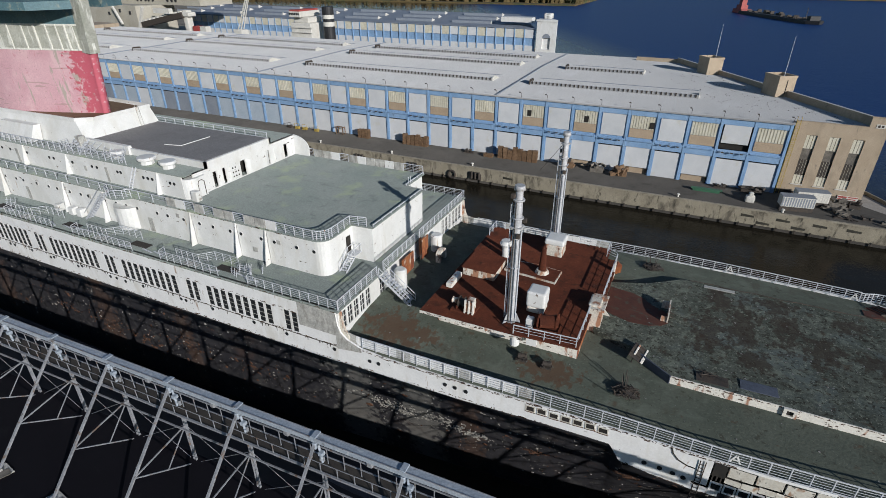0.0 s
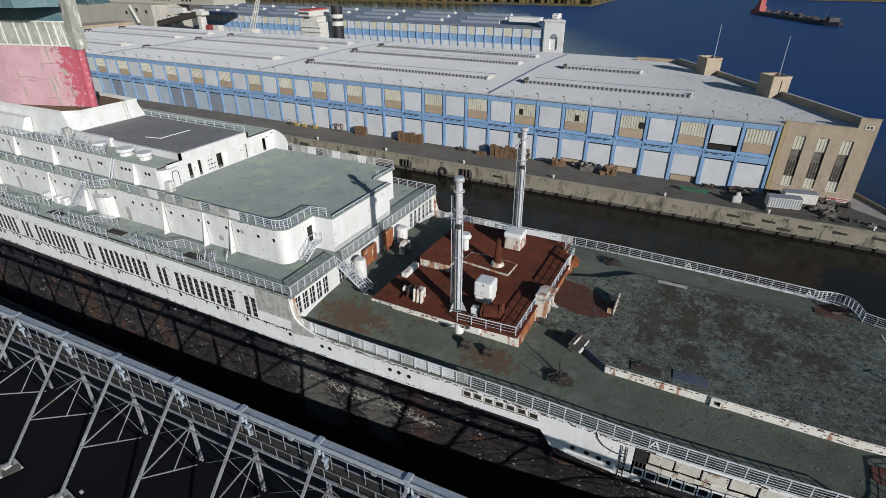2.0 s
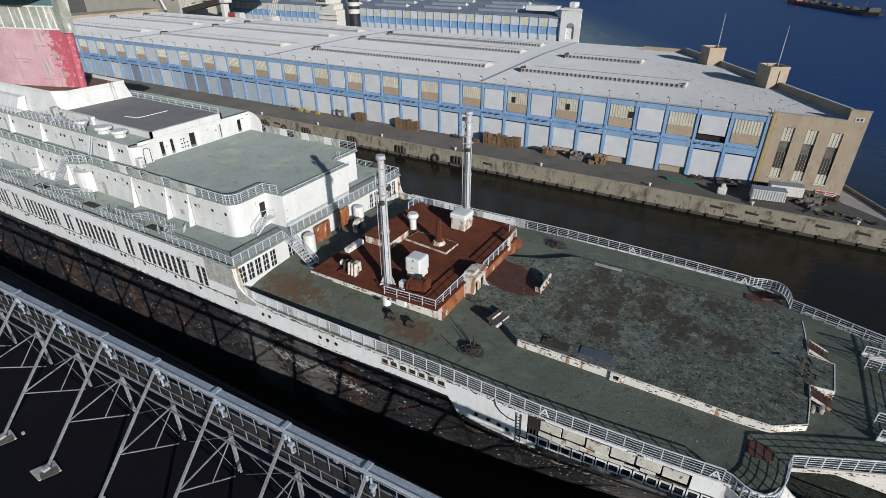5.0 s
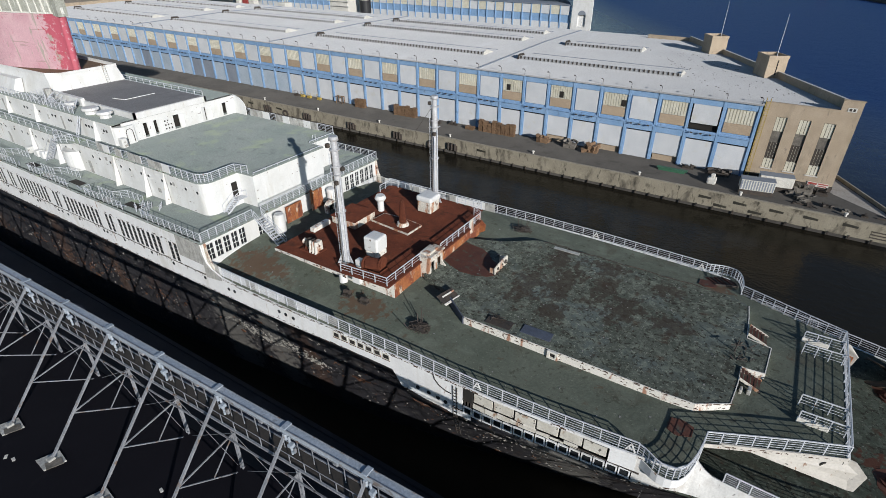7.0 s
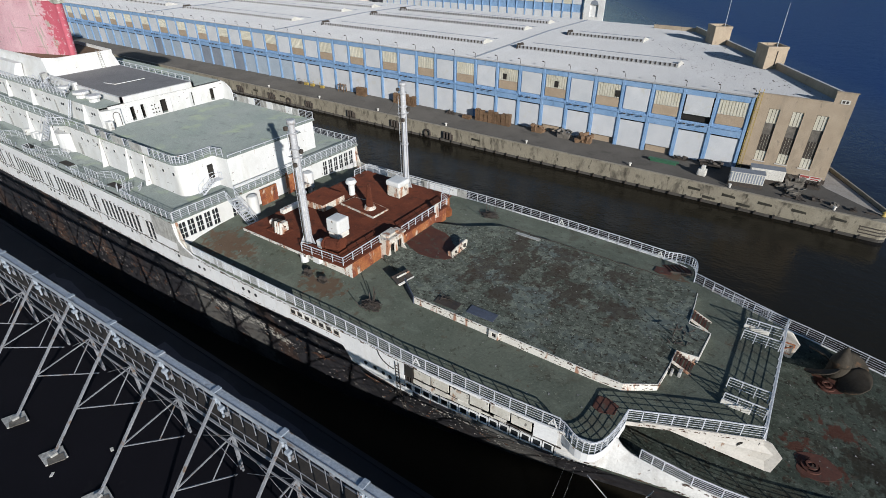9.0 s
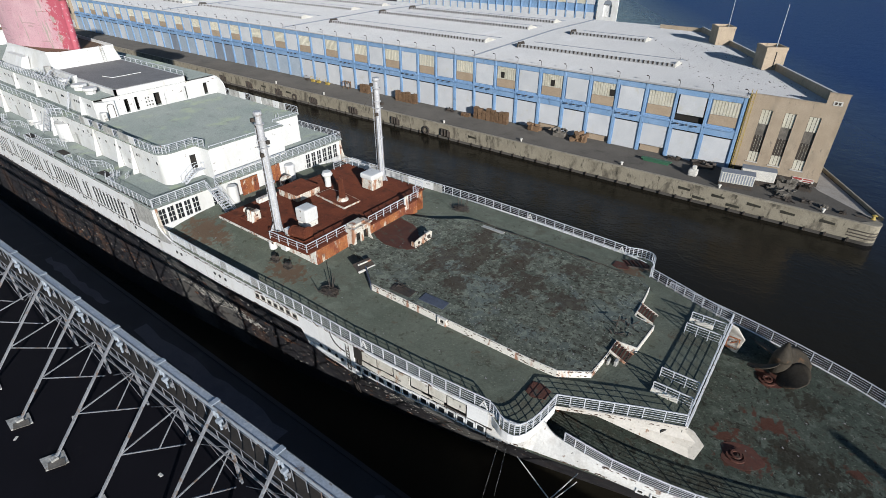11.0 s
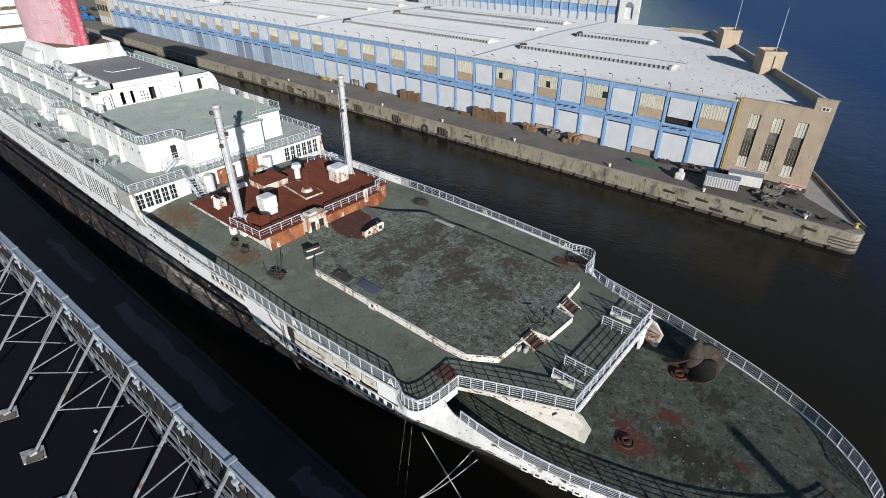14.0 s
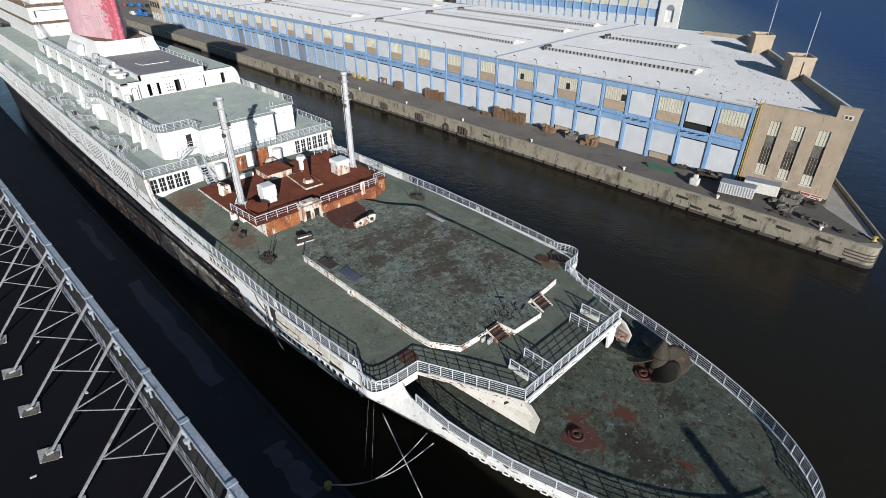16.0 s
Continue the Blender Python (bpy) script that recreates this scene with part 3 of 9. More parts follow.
def strake(s, holes_on):
    top = shell_top if s < 0 else far_top
    bm = bmesh.new()
    cols = [x for x in XS if x >= -170]
    for xa, xb in zip(cols, cols[1:]):
        if (holes_on and xb <= -27.3) or (holes_on and xa >= 6 and xb <= 21.5):
            continue
        q = []
        for x in (xa, xb):
            h, h2 = CL + s * half(x), CL + s * max(0.02, half(x) - 0.16)
            lean = tuck(x) if s < 0 else 0.0
            q.append([bm.verts.new((x, y, z)) for y, z in ((h, band_z(x)), (h + lean, top(x)), (h2 + lean, top(x)), (h2, band_z(x) - 0.2))])
        a, b = q
        for k in range(3):
            bm.faces.new((a[k], b[k], b[k + 1], a[k + 1]))
    if holes_on:
        y0, y1 = CL - 15.75, CL - 15.55
        holes = []
        for k in range(8):
            base = -33.9 - 14.0 * k
            holes += [(base + 0.98 * j, base + 0.98 * j + 0.66, WIN_Z0, WIN_Z1) for j in range(2)]
            holes += [(base - 10.9 + 1.06 * j, base - 10.9 + 1.06 * j + 0.70, WIN_Z0, WIN_Z1) for j in range(9)]
        holed(bm, "x", -170, -27.4, 13.5, 20.0, y0, y1, holes)
        return bm, holes
    return bm, []


def cut_aft(bm, x):
    """Split a shell in two at a station; the after half comes back smooth."""
    aft = bm.copy()
    bmesh.ops.delete(bm, geom=[f for f in bm.faces if f.calc_center_median().x > x], context="FACES")
    bmesh.ops.delete(aft, geom=[f for f in aft.faces if f.calc_center_median().x < x], context="FACES")
    bmesh.ops.remove_doubles(aft, verts=aft.verts, dist=0.002)
    for f in aft.faces:
        f.smooth = f.calc_area() > 0.05
    return aft


M_QUARTER = mat("grimy_white_quarter_paint", (0.58, 0.575, 0.55), (0.68, 0.67, 0.64), 0.7, 0.6, layers=[
    ((0.36, 0.33, 0.29), 0.8, 0.54, 0.68, (1, 1, 0.35), 0.55), ((0.20, 0.12, 0.08), 1.3, 0.63, 0.67, (1, 1, 0.4), 0.8), ((0.06, 0.055, 0.055), 2.0, 0.655, 0.67, (1, 1, 1), 0.85)], grit=0.3)
bm, SIDE_HOLES = strake(-1, True)
quarter = cut_aft(bm, 21.5)
part("quarter_plating", quarter, M_QUARTER, ship, "grimy white plating round the quarter")
white_side = part("side_plating", bm, M_STRAKE, ship, "white side plating with rust streaks")
bm, _ = strake(1, False)
part("side_plating", bm, M_STRAKE, ship, "white side plating with rust streaks")

# promenade windows: glass set just inside the plating, with cross bars
gbm = bmesh.new()
box(gbm, 0, 0, 0, 0.78, 0.03, WIN_Z1 - WIN_Z0)
WIN_ME = mesh_of(gbm, "window", M_GLASS)
gbm = bmesh.new()
for z in (0.58, 1.17, 1.76):
    box(gbm, 0, -0.03, z, 0.78, -0.002, z + 0.05)
WINBAR_ME = mesh_of(gbm, "glazing_bar", M_GREYPLATE)
for b0, b1, h0, h1 in SIDE_HOLES:
    w = piece("window", WIN_ME, Matrix.Translation((b0 - 0.01, CL - 15.715, h0)) @ Matrix.Diagonal(((b1 - b0 + 0.02) / 0.78, 1, 1, 1)), white_side)
    piece("glazing_bar", WINBAR_ME, Matrix.Translation((b0, CL - 15.715, h0)) @ Matrix.Diagonal(((b1 - b0) / 0.78, 1, 1, 1)), w)

# dark seam and short rust runs under the windows
bm = bmesh.new()
box(bm, -170, CL - 15.79, WIN_Z0 - 0.24, -27.5, CL - 15.752, WIN_Z0 - 0.17)
part("plate_seam", bm, M_STEELDARK, white_side, "dark plate seam under the windows")
random.seed(83)
bm = bmesh.new()
for k in range(150):
    x, w, h = random.uniform(-150, -28), random.uniform(0.03, 0.12), random.uniform(0.1, 0.55)
    profile(bm, [(x - w, WIN_Z0 - 0.245), (x + w, WIN_Z0 - 0.245), (x + 0.3 * w, WIN_Z0 - 0.25 - h), (x - 0.2 * w, WIN_Z0 - 0.25 - h)], CL - 15.757, CL - 15.752)
tagged(part("rust_run", bm, M_STEELDARK, white_side, "short dark rust runs below the seam"), kind="stuff")

# open gallery under the deck edge, where plating is missing
for xa, xb in ((6, 8), (8, 10), (10, 12), (12, 14), (14, 16), (16, 18), (18, 20), (20, 21.5)):
    for z0, z1 in ((-1, 13.1 + 0.045 * (xa - 7)), (16.12, 99)):
        gal = bmesh.new()
        q = []
        for x in (xa, xb):
            h, h2 = CL - half(x), CL - half(x) + 0.16
            lo, hi = max(z0, band_z(x)), min(z1, shell_top(x))
            q.append([gal.verts.new((x, y, z)) for y, z in ((h, lo), (h, hi), (h2, hi), (h2, lo))])
        a, b = q
        for k in range(4):
            gal.faces.new((a[k], b[k], b[(k + 1) % 4], a[(k + 1) % 4]))
        part("gallery_sill" if z0 < 0 else "gallery_head", gal, M_BLACK if z0 < 0 and xa > 7 else M_STRAKE, white_side)
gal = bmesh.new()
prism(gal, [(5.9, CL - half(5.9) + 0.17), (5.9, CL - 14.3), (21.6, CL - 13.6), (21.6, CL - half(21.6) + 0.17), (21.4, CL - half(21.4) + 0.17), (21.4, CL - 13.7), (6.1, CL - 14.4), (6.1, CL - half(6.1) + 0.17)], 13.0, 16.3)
part("gallery_back", gal, M_VOID, ship, "near-black lining for the shade of the open gallery")
M_SCRAPED = mat("scraped_white_panel", (0.50, 0.47, 0.40), (0.68, 0.66, 0.60), 0.9, 0.6, layers=[
    ((0.26, 0.13, 0.06), 1.3, 0.56, 0.64, (1, 1, 0.5), 0.85), ((0.06, 0.05, 0.045), 1.9, 0.60, 0.63, (1, 1, 1), 0.85)], grit=0.3)
PANEL = mesh_of(soft(prism(bmesh.new(), [(0, -0.04), (1.78, -0.04), (1.78, 0.04), (0, 0.04)], 0, 1.0), 0.03, 1), "gallery_panel", M_SCRAPED)
for k in range(6):
    x = 8.2 + 1.9 * k
    piece("gallery_panel", PANEL, pose(x, CL - half(x) + 0.06, 15.0 + (0.0, 0.06, -0.05, 0.03, 0.1, -0.02, 0.05)[k], 0, (0.6, -0.8, 0.4, -0.3, 1.2, -0.6, 0.5)[k], math.degrees(math.atan2(half(x) - half(x + 1.9), 1.9))), white_side)
FRAME = bmesh.new()
holed(FRAME, "x", 0, 0.86, 0, 0.9, -0.07, 0.05, [(0.11, 0.75, 0.11, 0.79)])
FRAME = mesh_of(FRAME, "window_frame", M_STRAKE)
FPANE = mesh_of(box(bmesh.new(), 0.08, 0.0, 0.08, 0.78, 0.03, 0.82), "pane", M_GLASS)
for k in range(15):
    x = 7.25 + 0.95 * k
    at = pose(x, CL - half(x) - 0.03, 13.2 + 0.045 * (x - 7), 0, 0, math.degrees(math.atan2(half(x) - half(x + 1.0), 1.0)))
    f = piece("window_frame", FRAME, at, white_side)
    piece("pane", FPANE, at, f)
bm = bmesh.new()
box(bm, 5.95, CL - 15.74, 13.4, 7.1, CL - 15.6, 16.2)
part("gallery_end", bm, M_STRAKE, white_side)
bm = bmesh.new()
for x in (7.3, 7.6, 7.9):
    beam(bm, (x, CL - half(x) + 0.1, 12.8), (x + 0.05, CL - half(x) + 0.1, 16.2), 0.09, 0.09)
tube(bm, [(6.1, CL - half(6) + 0.05, 14.7), (22, CL - half(22) - 0.1, 14.72)], 0.06, 6)
part("hanging_pipe", bm, M_STEELDARK, white_side)
# side ladder hanging down the hull
bm = bmesh.new()
for x in (6.2, 6.6):
    tube(bm, [(x, CL - 15.85, 15.9), (x, CL - 15.75, 12.4), (x, CL - 14.9, 9.0)], 0.04, 5)
for k in range(18):
    z = 9.2 + 0.37 * k
    y = CL - (14.9 + (z - 9) / 3.4 * 0.85 if z < 12.4 else 15.8)
    tube(bm, [(6.2, y - 0.03, z), (6.6, y - 0.03, z)], 0.03, 4)
part("side_ladder", bm, M_STEELDARK, white_side)
bm = bmesh.new()
tube(bm, [(4.1, CL - 15.79, 16.2), (4.25, CL - 15.79, 15.7), (4.7, CL - 15.79, 15.2), (5.4, CL - 15.79, 14.9), (6.0, CL - 15.79, 14.85)], 0.05, 5)
part("torn_seam", bm, M_VOID, white_side)
bm = bmesh.new()
prism(bm, [(19.65, CL - half(19.65) - 0.02), (21.6, CL - half(21.6) - 0.02), (21.6, CL - half(21.6) + 0.08), (19.65, CL - half(19.65) + 0.08)], 14.75, 16.15)
part("gallery_plate", bm, M_STRAKE, white_side)
random.seed(15)
for k in range(10):
    x = 8.15 + 1.15 * k
    bm = bmesh.new()
    u = [(x, CL - half(x) + 0.02), (x + 1.12, CL - half(x + 1.12) + 0.02), (x + 1.12, CL - half(x + 1.12) + 0.1), (x, CL - half(x) + 0.1)]
    lo, hi = 14.12 + 0.045 * (x - 7) + random.uniform(0, 0.1), 14.95 + random.uniform(-0.25, 0.06)
    prism(bm, u, lambda px, py: lo + random.uniform(-0.05, 0.05), lambda px, py: hi + random.uniform(-0.12, 0.05))
    part("torn_plate", bm, M_SCRAPED, white_side)
# near-black block set where the gallery stands open and dark
bm = bmesh.new()
box(bm, 7.2, CL - 15.77, 14.75, 8.1, CL - 15.6, 16.1)
part("gallery_gap", bm, M_VOID, white_side)
# row of small slots under the rail
random.seed(5)
SLOTF = bmesh.new()
holed(SLOTF, "x", 0, 0.84, 0, 0.66, -0.04, 0.02, [(0.09, 0.75, 0.09, 0.57)])
SLOTF = mesh_of(SLOTF, "slot_frame", M_SCRAPED)
for k in range(7):
    x = -7.75 + 1.03 * k
    at = pose(x, CL - 15.755, 15.16 + 0.03 * (x + 8) + random.uniform(-0.03, 0.03), 0, -3 + random.uniform(-2, 2), 0)
    f = piece("slot_frame", SLOTF, at, white_side)
    bm = bmesh.new()
    box(bm, 0.07, -0.012, 0.07, 0.77, 0.02, 0.59)
    bm.transform(at)
    slot = part("rusted_slot", bm, M_VOID, f)
    bm = bmesh.new()
    box(bm, -0.04, -0.06, -0.07, 0.88, -0.005, random.uniform(-0.03, 0.0))
    bm.transform(at)
    part("slot_lip", bm, M_PATCHRUST, f)
# scuttles in the white side
SCUT = mesh_of(tube(bmesh.new(), [(0, 0.02, 0), (0, -0.04, 0)], 0.21, 12), "scuttle", M_GLASS)
random.seed(12)
for x in (-13.4, -14.5, -15.5, -22.7, -23.7, -27.9, -34.0, -38.5, -44.6, -48.8, -49.6, -56.0, -59.2, -60.8, -62.0, -67.4, -68.3, -73.2, -74.0, -78, -82, -83, -88, -92, -96, 3.6, 4.6, 5.4, 2.4):
    piece("scuttle", SCUT, pose(x, CL - 15.755, 15.05 + random.uniform(-0.1, 0.14) - (1.5 if x > 0 else 0)), white_side)
# freeing ports along the stern bulwark
PORTME = bmesh.new()
holed(PORTME, "x", 0, 0.62, 0, 0.5, -0.05, 0.05, [(0.14, 0.48, 0.12, 0.38)])
PORTME = mesh_of(PORTME, "freeing_port", M_WHITE)
PVOID = mesh_of(box(bmesh.new(), 0.13, -0.01, 0.1, 0.49, 0.02, 0.4), "port_void", M_VOID)
for k in range(18):
    x = 33.0 + 1.0 * k
    if x < 50:
        at = pose(x, CL - half(x) - 0.03, band_z(x) - 0.05, 0, 0, math.degrees(math.atan2(half(x) - half(x + 0.6), 0.6)))
        f = piece("freeing_port", PORTME, at, white_side)
        piece("port_void", PVOID, at, f)

# ---- main deck, cambered, with the narrowing after end ----
EDGE = [(-27.3, 15.6), (-20, 15.62), (-10, 15.62), (0, 15.62), (8, 15.62), (16, 15.25), (21.5, 14.85), (21.9, 14.95), (22.3, 15.15), (22.75, 15.4), (23.2, 15.55), (23.7, 15.58), (24.15, 15.5), (24.5, 15.3), (24.8, 14.9), (25.05, 14.3), (25.25, 13.5), (25.4, 12.5), (25.5, 11.4), (28.5, 10.1), (31.5, 8.8), (34.5, 7.6)]
bm = bmesh.new()
NY = 12
top, low = [], []
for x, h in EDGE:
    ys = [CL - h + 2 * h * k / NY for k in range(NY + 1)]
    top.append([bm.verts.new((x, y, deck_z(x, y))) for y in ys])
    low.append([bm.verts.new((x, y, deck_z(x, y) - 0.3)) for y in ys])
for a, b, c, d in zip(top, top[1:], low, low[1:]):
    for k in range(NY):
        bm.faces.new((a[k], b[k], b[k + 1], a[k + 1]))
        bm.faces.new((c[k], c[k + 1], d[k + 1], d[k]))
    bm.faces.new((a[0], c[0], d[0], b[0]))
    bm.faces.new((a[NY], b[NY], d[NY], c[NY]))
for k in range(NY):
    bm.faces.new((top[-1][k], low[-1][k], low[-1][k + 1], top[-1][k + 1]))
main_deck = part("main_deck", bm, M_DECK, ship, "green coated steel deck worn and stained")

# stern deck one level down
bm = bmesh.new()
xs = [18] + [x for x in XS if x > 20]
pts = [(x, CL - half(x) + 0.17) for x in xs if x < 54.3 and half(x) > 0.3] + [(x, CL + half(x) - 0.17) for x in reversed(xs) if x < 54.3 and half(x) > 0.3]
prism(bm, pts, 13.6, 13.95)
stern_deck = part("stern_deck", bm, M_STERNDECK, ship, "green stern deck with rust patches")
bm = bmesh.new()
box(bm, 25.0, CL - 9.5, 13.95, 25.2, CL + 9.5, 16.2)
part("bulkhead", bm, M_RUSTWALL, ship)

M_BRACKET = mat("dirty_cream_plate", (0.52, 0.49, 0.44), (0.62, 0.585, 0.53), 0.7, 0.6, layers=[
    ((0.40, 0.36, 0.30), 0.9, 0.55, 0.70, (1, 1, 0.4), 0.5), ((0.24, 0.12, 0.06), 1.6, 0.645, 0.68, (1, 1, 0.5), 0.8), ((0.05, 0.045, 0.04), 2.4, 0.68, 0.69, (1, 1, 1), 0.85)], grit=0.25)
# plating that follows the deck corner and the foot of the rail
def edge_strip(bm, pts, low, high, thick=0.05):
    """Upright plate just outside a line of plan points, between two heights over the deck."""
    cols = []
    for k, (x, y) in enumerate(pts):
        xa, ya = pts[max(0, k - 1)]
        xb, yb = pts[min(len(pts) - 1, k + 1)]
        d = Vector((xb - xa, yb - ya, 0)).normalized()
        n = Vector((d.y, -d.x, 0)) * (1 if y < CL else -1)
        z = deck_z(x, y)
        cols.append([bm.verts.new((x + n.x * o, y + n.y * o, z + h)) for o, h in ((0.012, low(x)), (0.012 + thick, low(x)), (0.012 + thick, high), (0.012, high))])
    for a, b in zip(cols, cols[1:]):
        for k in range(4):
            bm.faces.new((a[k], b[k], b[(k + 1) % 4], a[(k + 1) % 4]))
    bm.faces.new(cols[0][::-1]), bm.faces.new(cols[-1])


for s in (-1, 1):
    bm = bmesh.new()
    edge_strip(bm, [(x, CL + s * h) for x, h in EDGE if 21.4 < x < 25.6], lambda x: -0.8, 0.05)
    part("corner_plating", bm, M_STRAKE, ship, "white corner plating under the deck edge")
    bm = bmesh.new()
    edge_strip(bm, [(x, CL + s * h) for x, h in EDGE if x > 25.45], lambda x: -0.34, 0.05)
    part("edge_plate", bm, M_BRACKET, ship, "cream plate along the overhang edge")

# white side brackets under the overhanging deck end
for s in (-1, 1):
    bm = bmesh.new()
    a = [(26.5, 11.02, 16.8), (34.5, 7.65, 16.9), (35.1, 7.6, 16.75), (36.0, 7.5, 15.75), (35.7, 7.55, 14.0), (35.3, 7.6, 13.96), (31.6, 8.85, 15.25), (28.6, 10.15, 16.35)]
    u = [bm.verts.new((x, CL + s * h, z)) for x, h, z in a]
    w = [bm.verts.new((x - 0.05, CL + s * (h - 0.13), z)) for x, h, z in a]
    bm.faces.new(u), bm.faces.new(w[::-1])
    for i in range(len(a)):
        j = (i + 1) % len(a)
        bm.faces.new((u[i], u[j], w[j], w[i]))
    part("side_bracket", bm, M_BRACKET, ship, "white plated bracket with rust spots")
bm = bmesh.new()
box(bm, 34.45, CL - 7.6, 16.35, 34.6, CL + 7.6, 17.0)
part("deck_edge", bm, M_STRAKE, ship)


def edge_path(x0, x1, s, inset=0.12, n=2.0):
    xs = sorted({x0, x1} | {x for x, _ in EDGE if x0 < x < x1})
    return [(x, CL + s * (lerp_table(EDGE, x) - inset), deck_z(x, CL + s * lerp_table(EDGE, x))) for x in xs]


for s in (-1, 1):
    railing(ship, edge_path(-24.6, 21.5, s), 1.25, 5, 1.45, label="white guard rail along the deck edge")
    railing(ship, edge_path(21.5, 25.5, s), 1.15, 5, 0.9)
    railing(ship, edge_path(25.5, 34.4, s), 1.15, 5, 1.25)
    # screen plates bolted inside the forward rails
    xs = np.linspace(-26.9, -7.2 if s < 0 else -6.0, 14)
    for k, (xa, xb) in enumerate(zip(xs, xs[1:])):
        bm = bmesh.new()
        q = CL + s * 15.36
        prism(bm, [(xa + 0.012, q - 0.02), (xb - 0.012, q - 0.02), (xb - 0.012, q + 0.02), (xa + 0.012, q + 0.02)], lambda x, y: deck_z(x, y) - 0.03, lambda x, y: deck_z(x, y) + (1.12 if x > -25.5 else 1.4))
        part("screen_plate", bm, M_STRAKE if k % 4 else M_GREYPLATE, ship)
    # small welded signs like a letter A on the rail
    for x in (8.4, 21.0):
        bm = bmesh.new()
        y, z = CL + s * (lerp_table(EDGE, x) - 0.12) - 0.06, deck_z(x, CL + s * 15.5)
        for dx in (-0.35, 0.35):
            beam(bm, (x, y, z + 1.05), (x + dx, y, z + 0.3), 0.05, 0.12)
        beam(bm, (x - 0.2, y, z + 0.55), (x + 0.2, y, z + 0.55), 0.05, 0.1)
        part("rail_bracket", bm, M_WHITE, ship)
railing(ship, [(34.35, CL - 7.45, 17.0), (34.35, CL + 7.45, 17.0)], 1.15, 5, 1.25)
# ladder-well guards on the overhang
for s in (-1, 1):
    for dy in (5.6, 3.6):
        railing(ship, [(31.2, CL + s * dy, 16.95), (34.2, CL + s * dy, 16.95)], 1.1, 4, 1.0)
    bm = bmesh.new()
    soft(box(bm, 31.1, CL + s * 5.6 - 0.1, 16.9, 33.2, CL + s * 5.6 + 0.1, 17.35), 0.03, 1)
    part("well_coaming", bm, M_WHITERUST, ship)
# stern rail
for s in (-1, 1):
    xs = [27.3, 28.2, 29, 31, 33, 35, 36.6, 38, 40, 41.5, 43, 44.5, 46, 47.2, 48.4, 49.4, 50.4, 51.2, 52, 52.7, 53.3, 53.7, 54.0, 54.2]
    railing(ship, [(x, CL + s * (half(x) - 0.1 - (tuck(x) if s < 0 else 0)), (shell_top(x) if s < 0 else far_top(x)) - 0.02) for x in xs], 0.95 if s < 0 else 1.2, 5, 1.5, label="white stern rail")

# ---- raised platform behind the rusty deckhouse ----
PLAT = [(-4.3, 44.6), (-0.4, 43.2), (3.2, 40.45), (21.8, 40.65), (24.2, 40.8), (26.6, 42.4), (26.8, 45.2), (26.75, 47.4), (28.6, 47.6), (28.8, 51.6), (26.8, 52.0), (26.6, 55.5), (26.4, 57.5), (24.8, 58.55), (14.0, 58.7), (3.2, 58.4), (-0.4, 55.7), (-4.3, 54.2)]
bm = bmesh.new()
prism(bm, PLAT, lambda x, y: deck_z(x, y) - 0.1, lambda x, y: plat_z(x))
platform = part("raised_platform", bm, M_DECKDARK, ship, "raised deck platform with flaking green coating")
bm = bmesh.new()
for (xa, ya), (xb, yb) in zip(PLAT[2:], PLAT[3:-5]):
    d = Vector((xb - xa, yb - ya, 0)).normalized()
    n = Vector((d.y, -d.x, 0))
    q = []
    for px, py in ((xa, ya), (xb, yb)):
        for off, zz in ((0.02, 0), (0.02, 1), (-0.06, 1), (-0.06, 0)):
            q.append(bm.verts.new((px + n.x * off, py + n.y * off, plat_z(px) + 0.04 if zz else deck_z(px, py) - 0.05)))
    a, b = q[:4], q[4:]
    for k in range(4):
        bm.faces.new((a[k], b[k], b[(k + 1) % 4], a[(k + 1) % 4]))
    bm.faces.new(a[::-1]), bm.faces.new(b)
part("coaming", bm, M_WHITERUST, platform, "white coaming plate with rust")
M_RUSTWHITE = mat("rusty_white_paint", (0.62, 0.57, 0.48), (0.74, 0.70, 0.62), 0.7, 0.65, layers=[
    ((0.34, 0.13, 0.05), 1.1, 0.50, 0.58, (1, 1, 0.3), 0.85), ((0.12, 0.05, 0.03), 2.0, 0.58, 0.63, (1, 1, 0.5), 0.85)])
# rust-red step well in the far deck corner
bm = bmesh.new()
WELL = [(21.7, 62.5), (23.5, 64.1), (24.6, 63.4), (25.0, 62.2), (22.9, 61.3)]
prism(bm, WELL, lambda x, y: deck_z(x, y) - 0.02, lambda x, y: deck_z(x, y) + 0.02)
well = part("step_well", bm, M_PATCHRUST, ship, "rust-red step well in the deck corner")
for k in range(5):
    bm = bmesh.new()
    f = 0.1 + 0.19 * k
    xa, ya, xb, yb = 21.75 + 1.75 * f, 62.45 + 1.6 * f, 22.85 + 2.1 * f, 61.4 + 1.0 * f
    beam(bm, (xa, ya, deck_z(xa, ya) + 0.07), (xb, yb, deck_z(xb, yb) + 0.07), 0.1, 0.12)
    part("tread", bm, M_STEELDARK if k % 2 else M_PATCHRUST, well)
bm = bmesh.new()
beam(bm, (22.9, 61.25, deck_z(23, 61.3) + 0.1), (25.05, 62.15, deck_z(25, 62) + 0.1), 0.1, 0.22)
beam(bm, (25.05, 62.2, deck_z(25, 62) + 0.1), (24.65, 63.4, deck_z(24.6, 63.4) + 0.1), 0.1, 0.22)
part("well_edge", bm, M_STEELDARK, well)
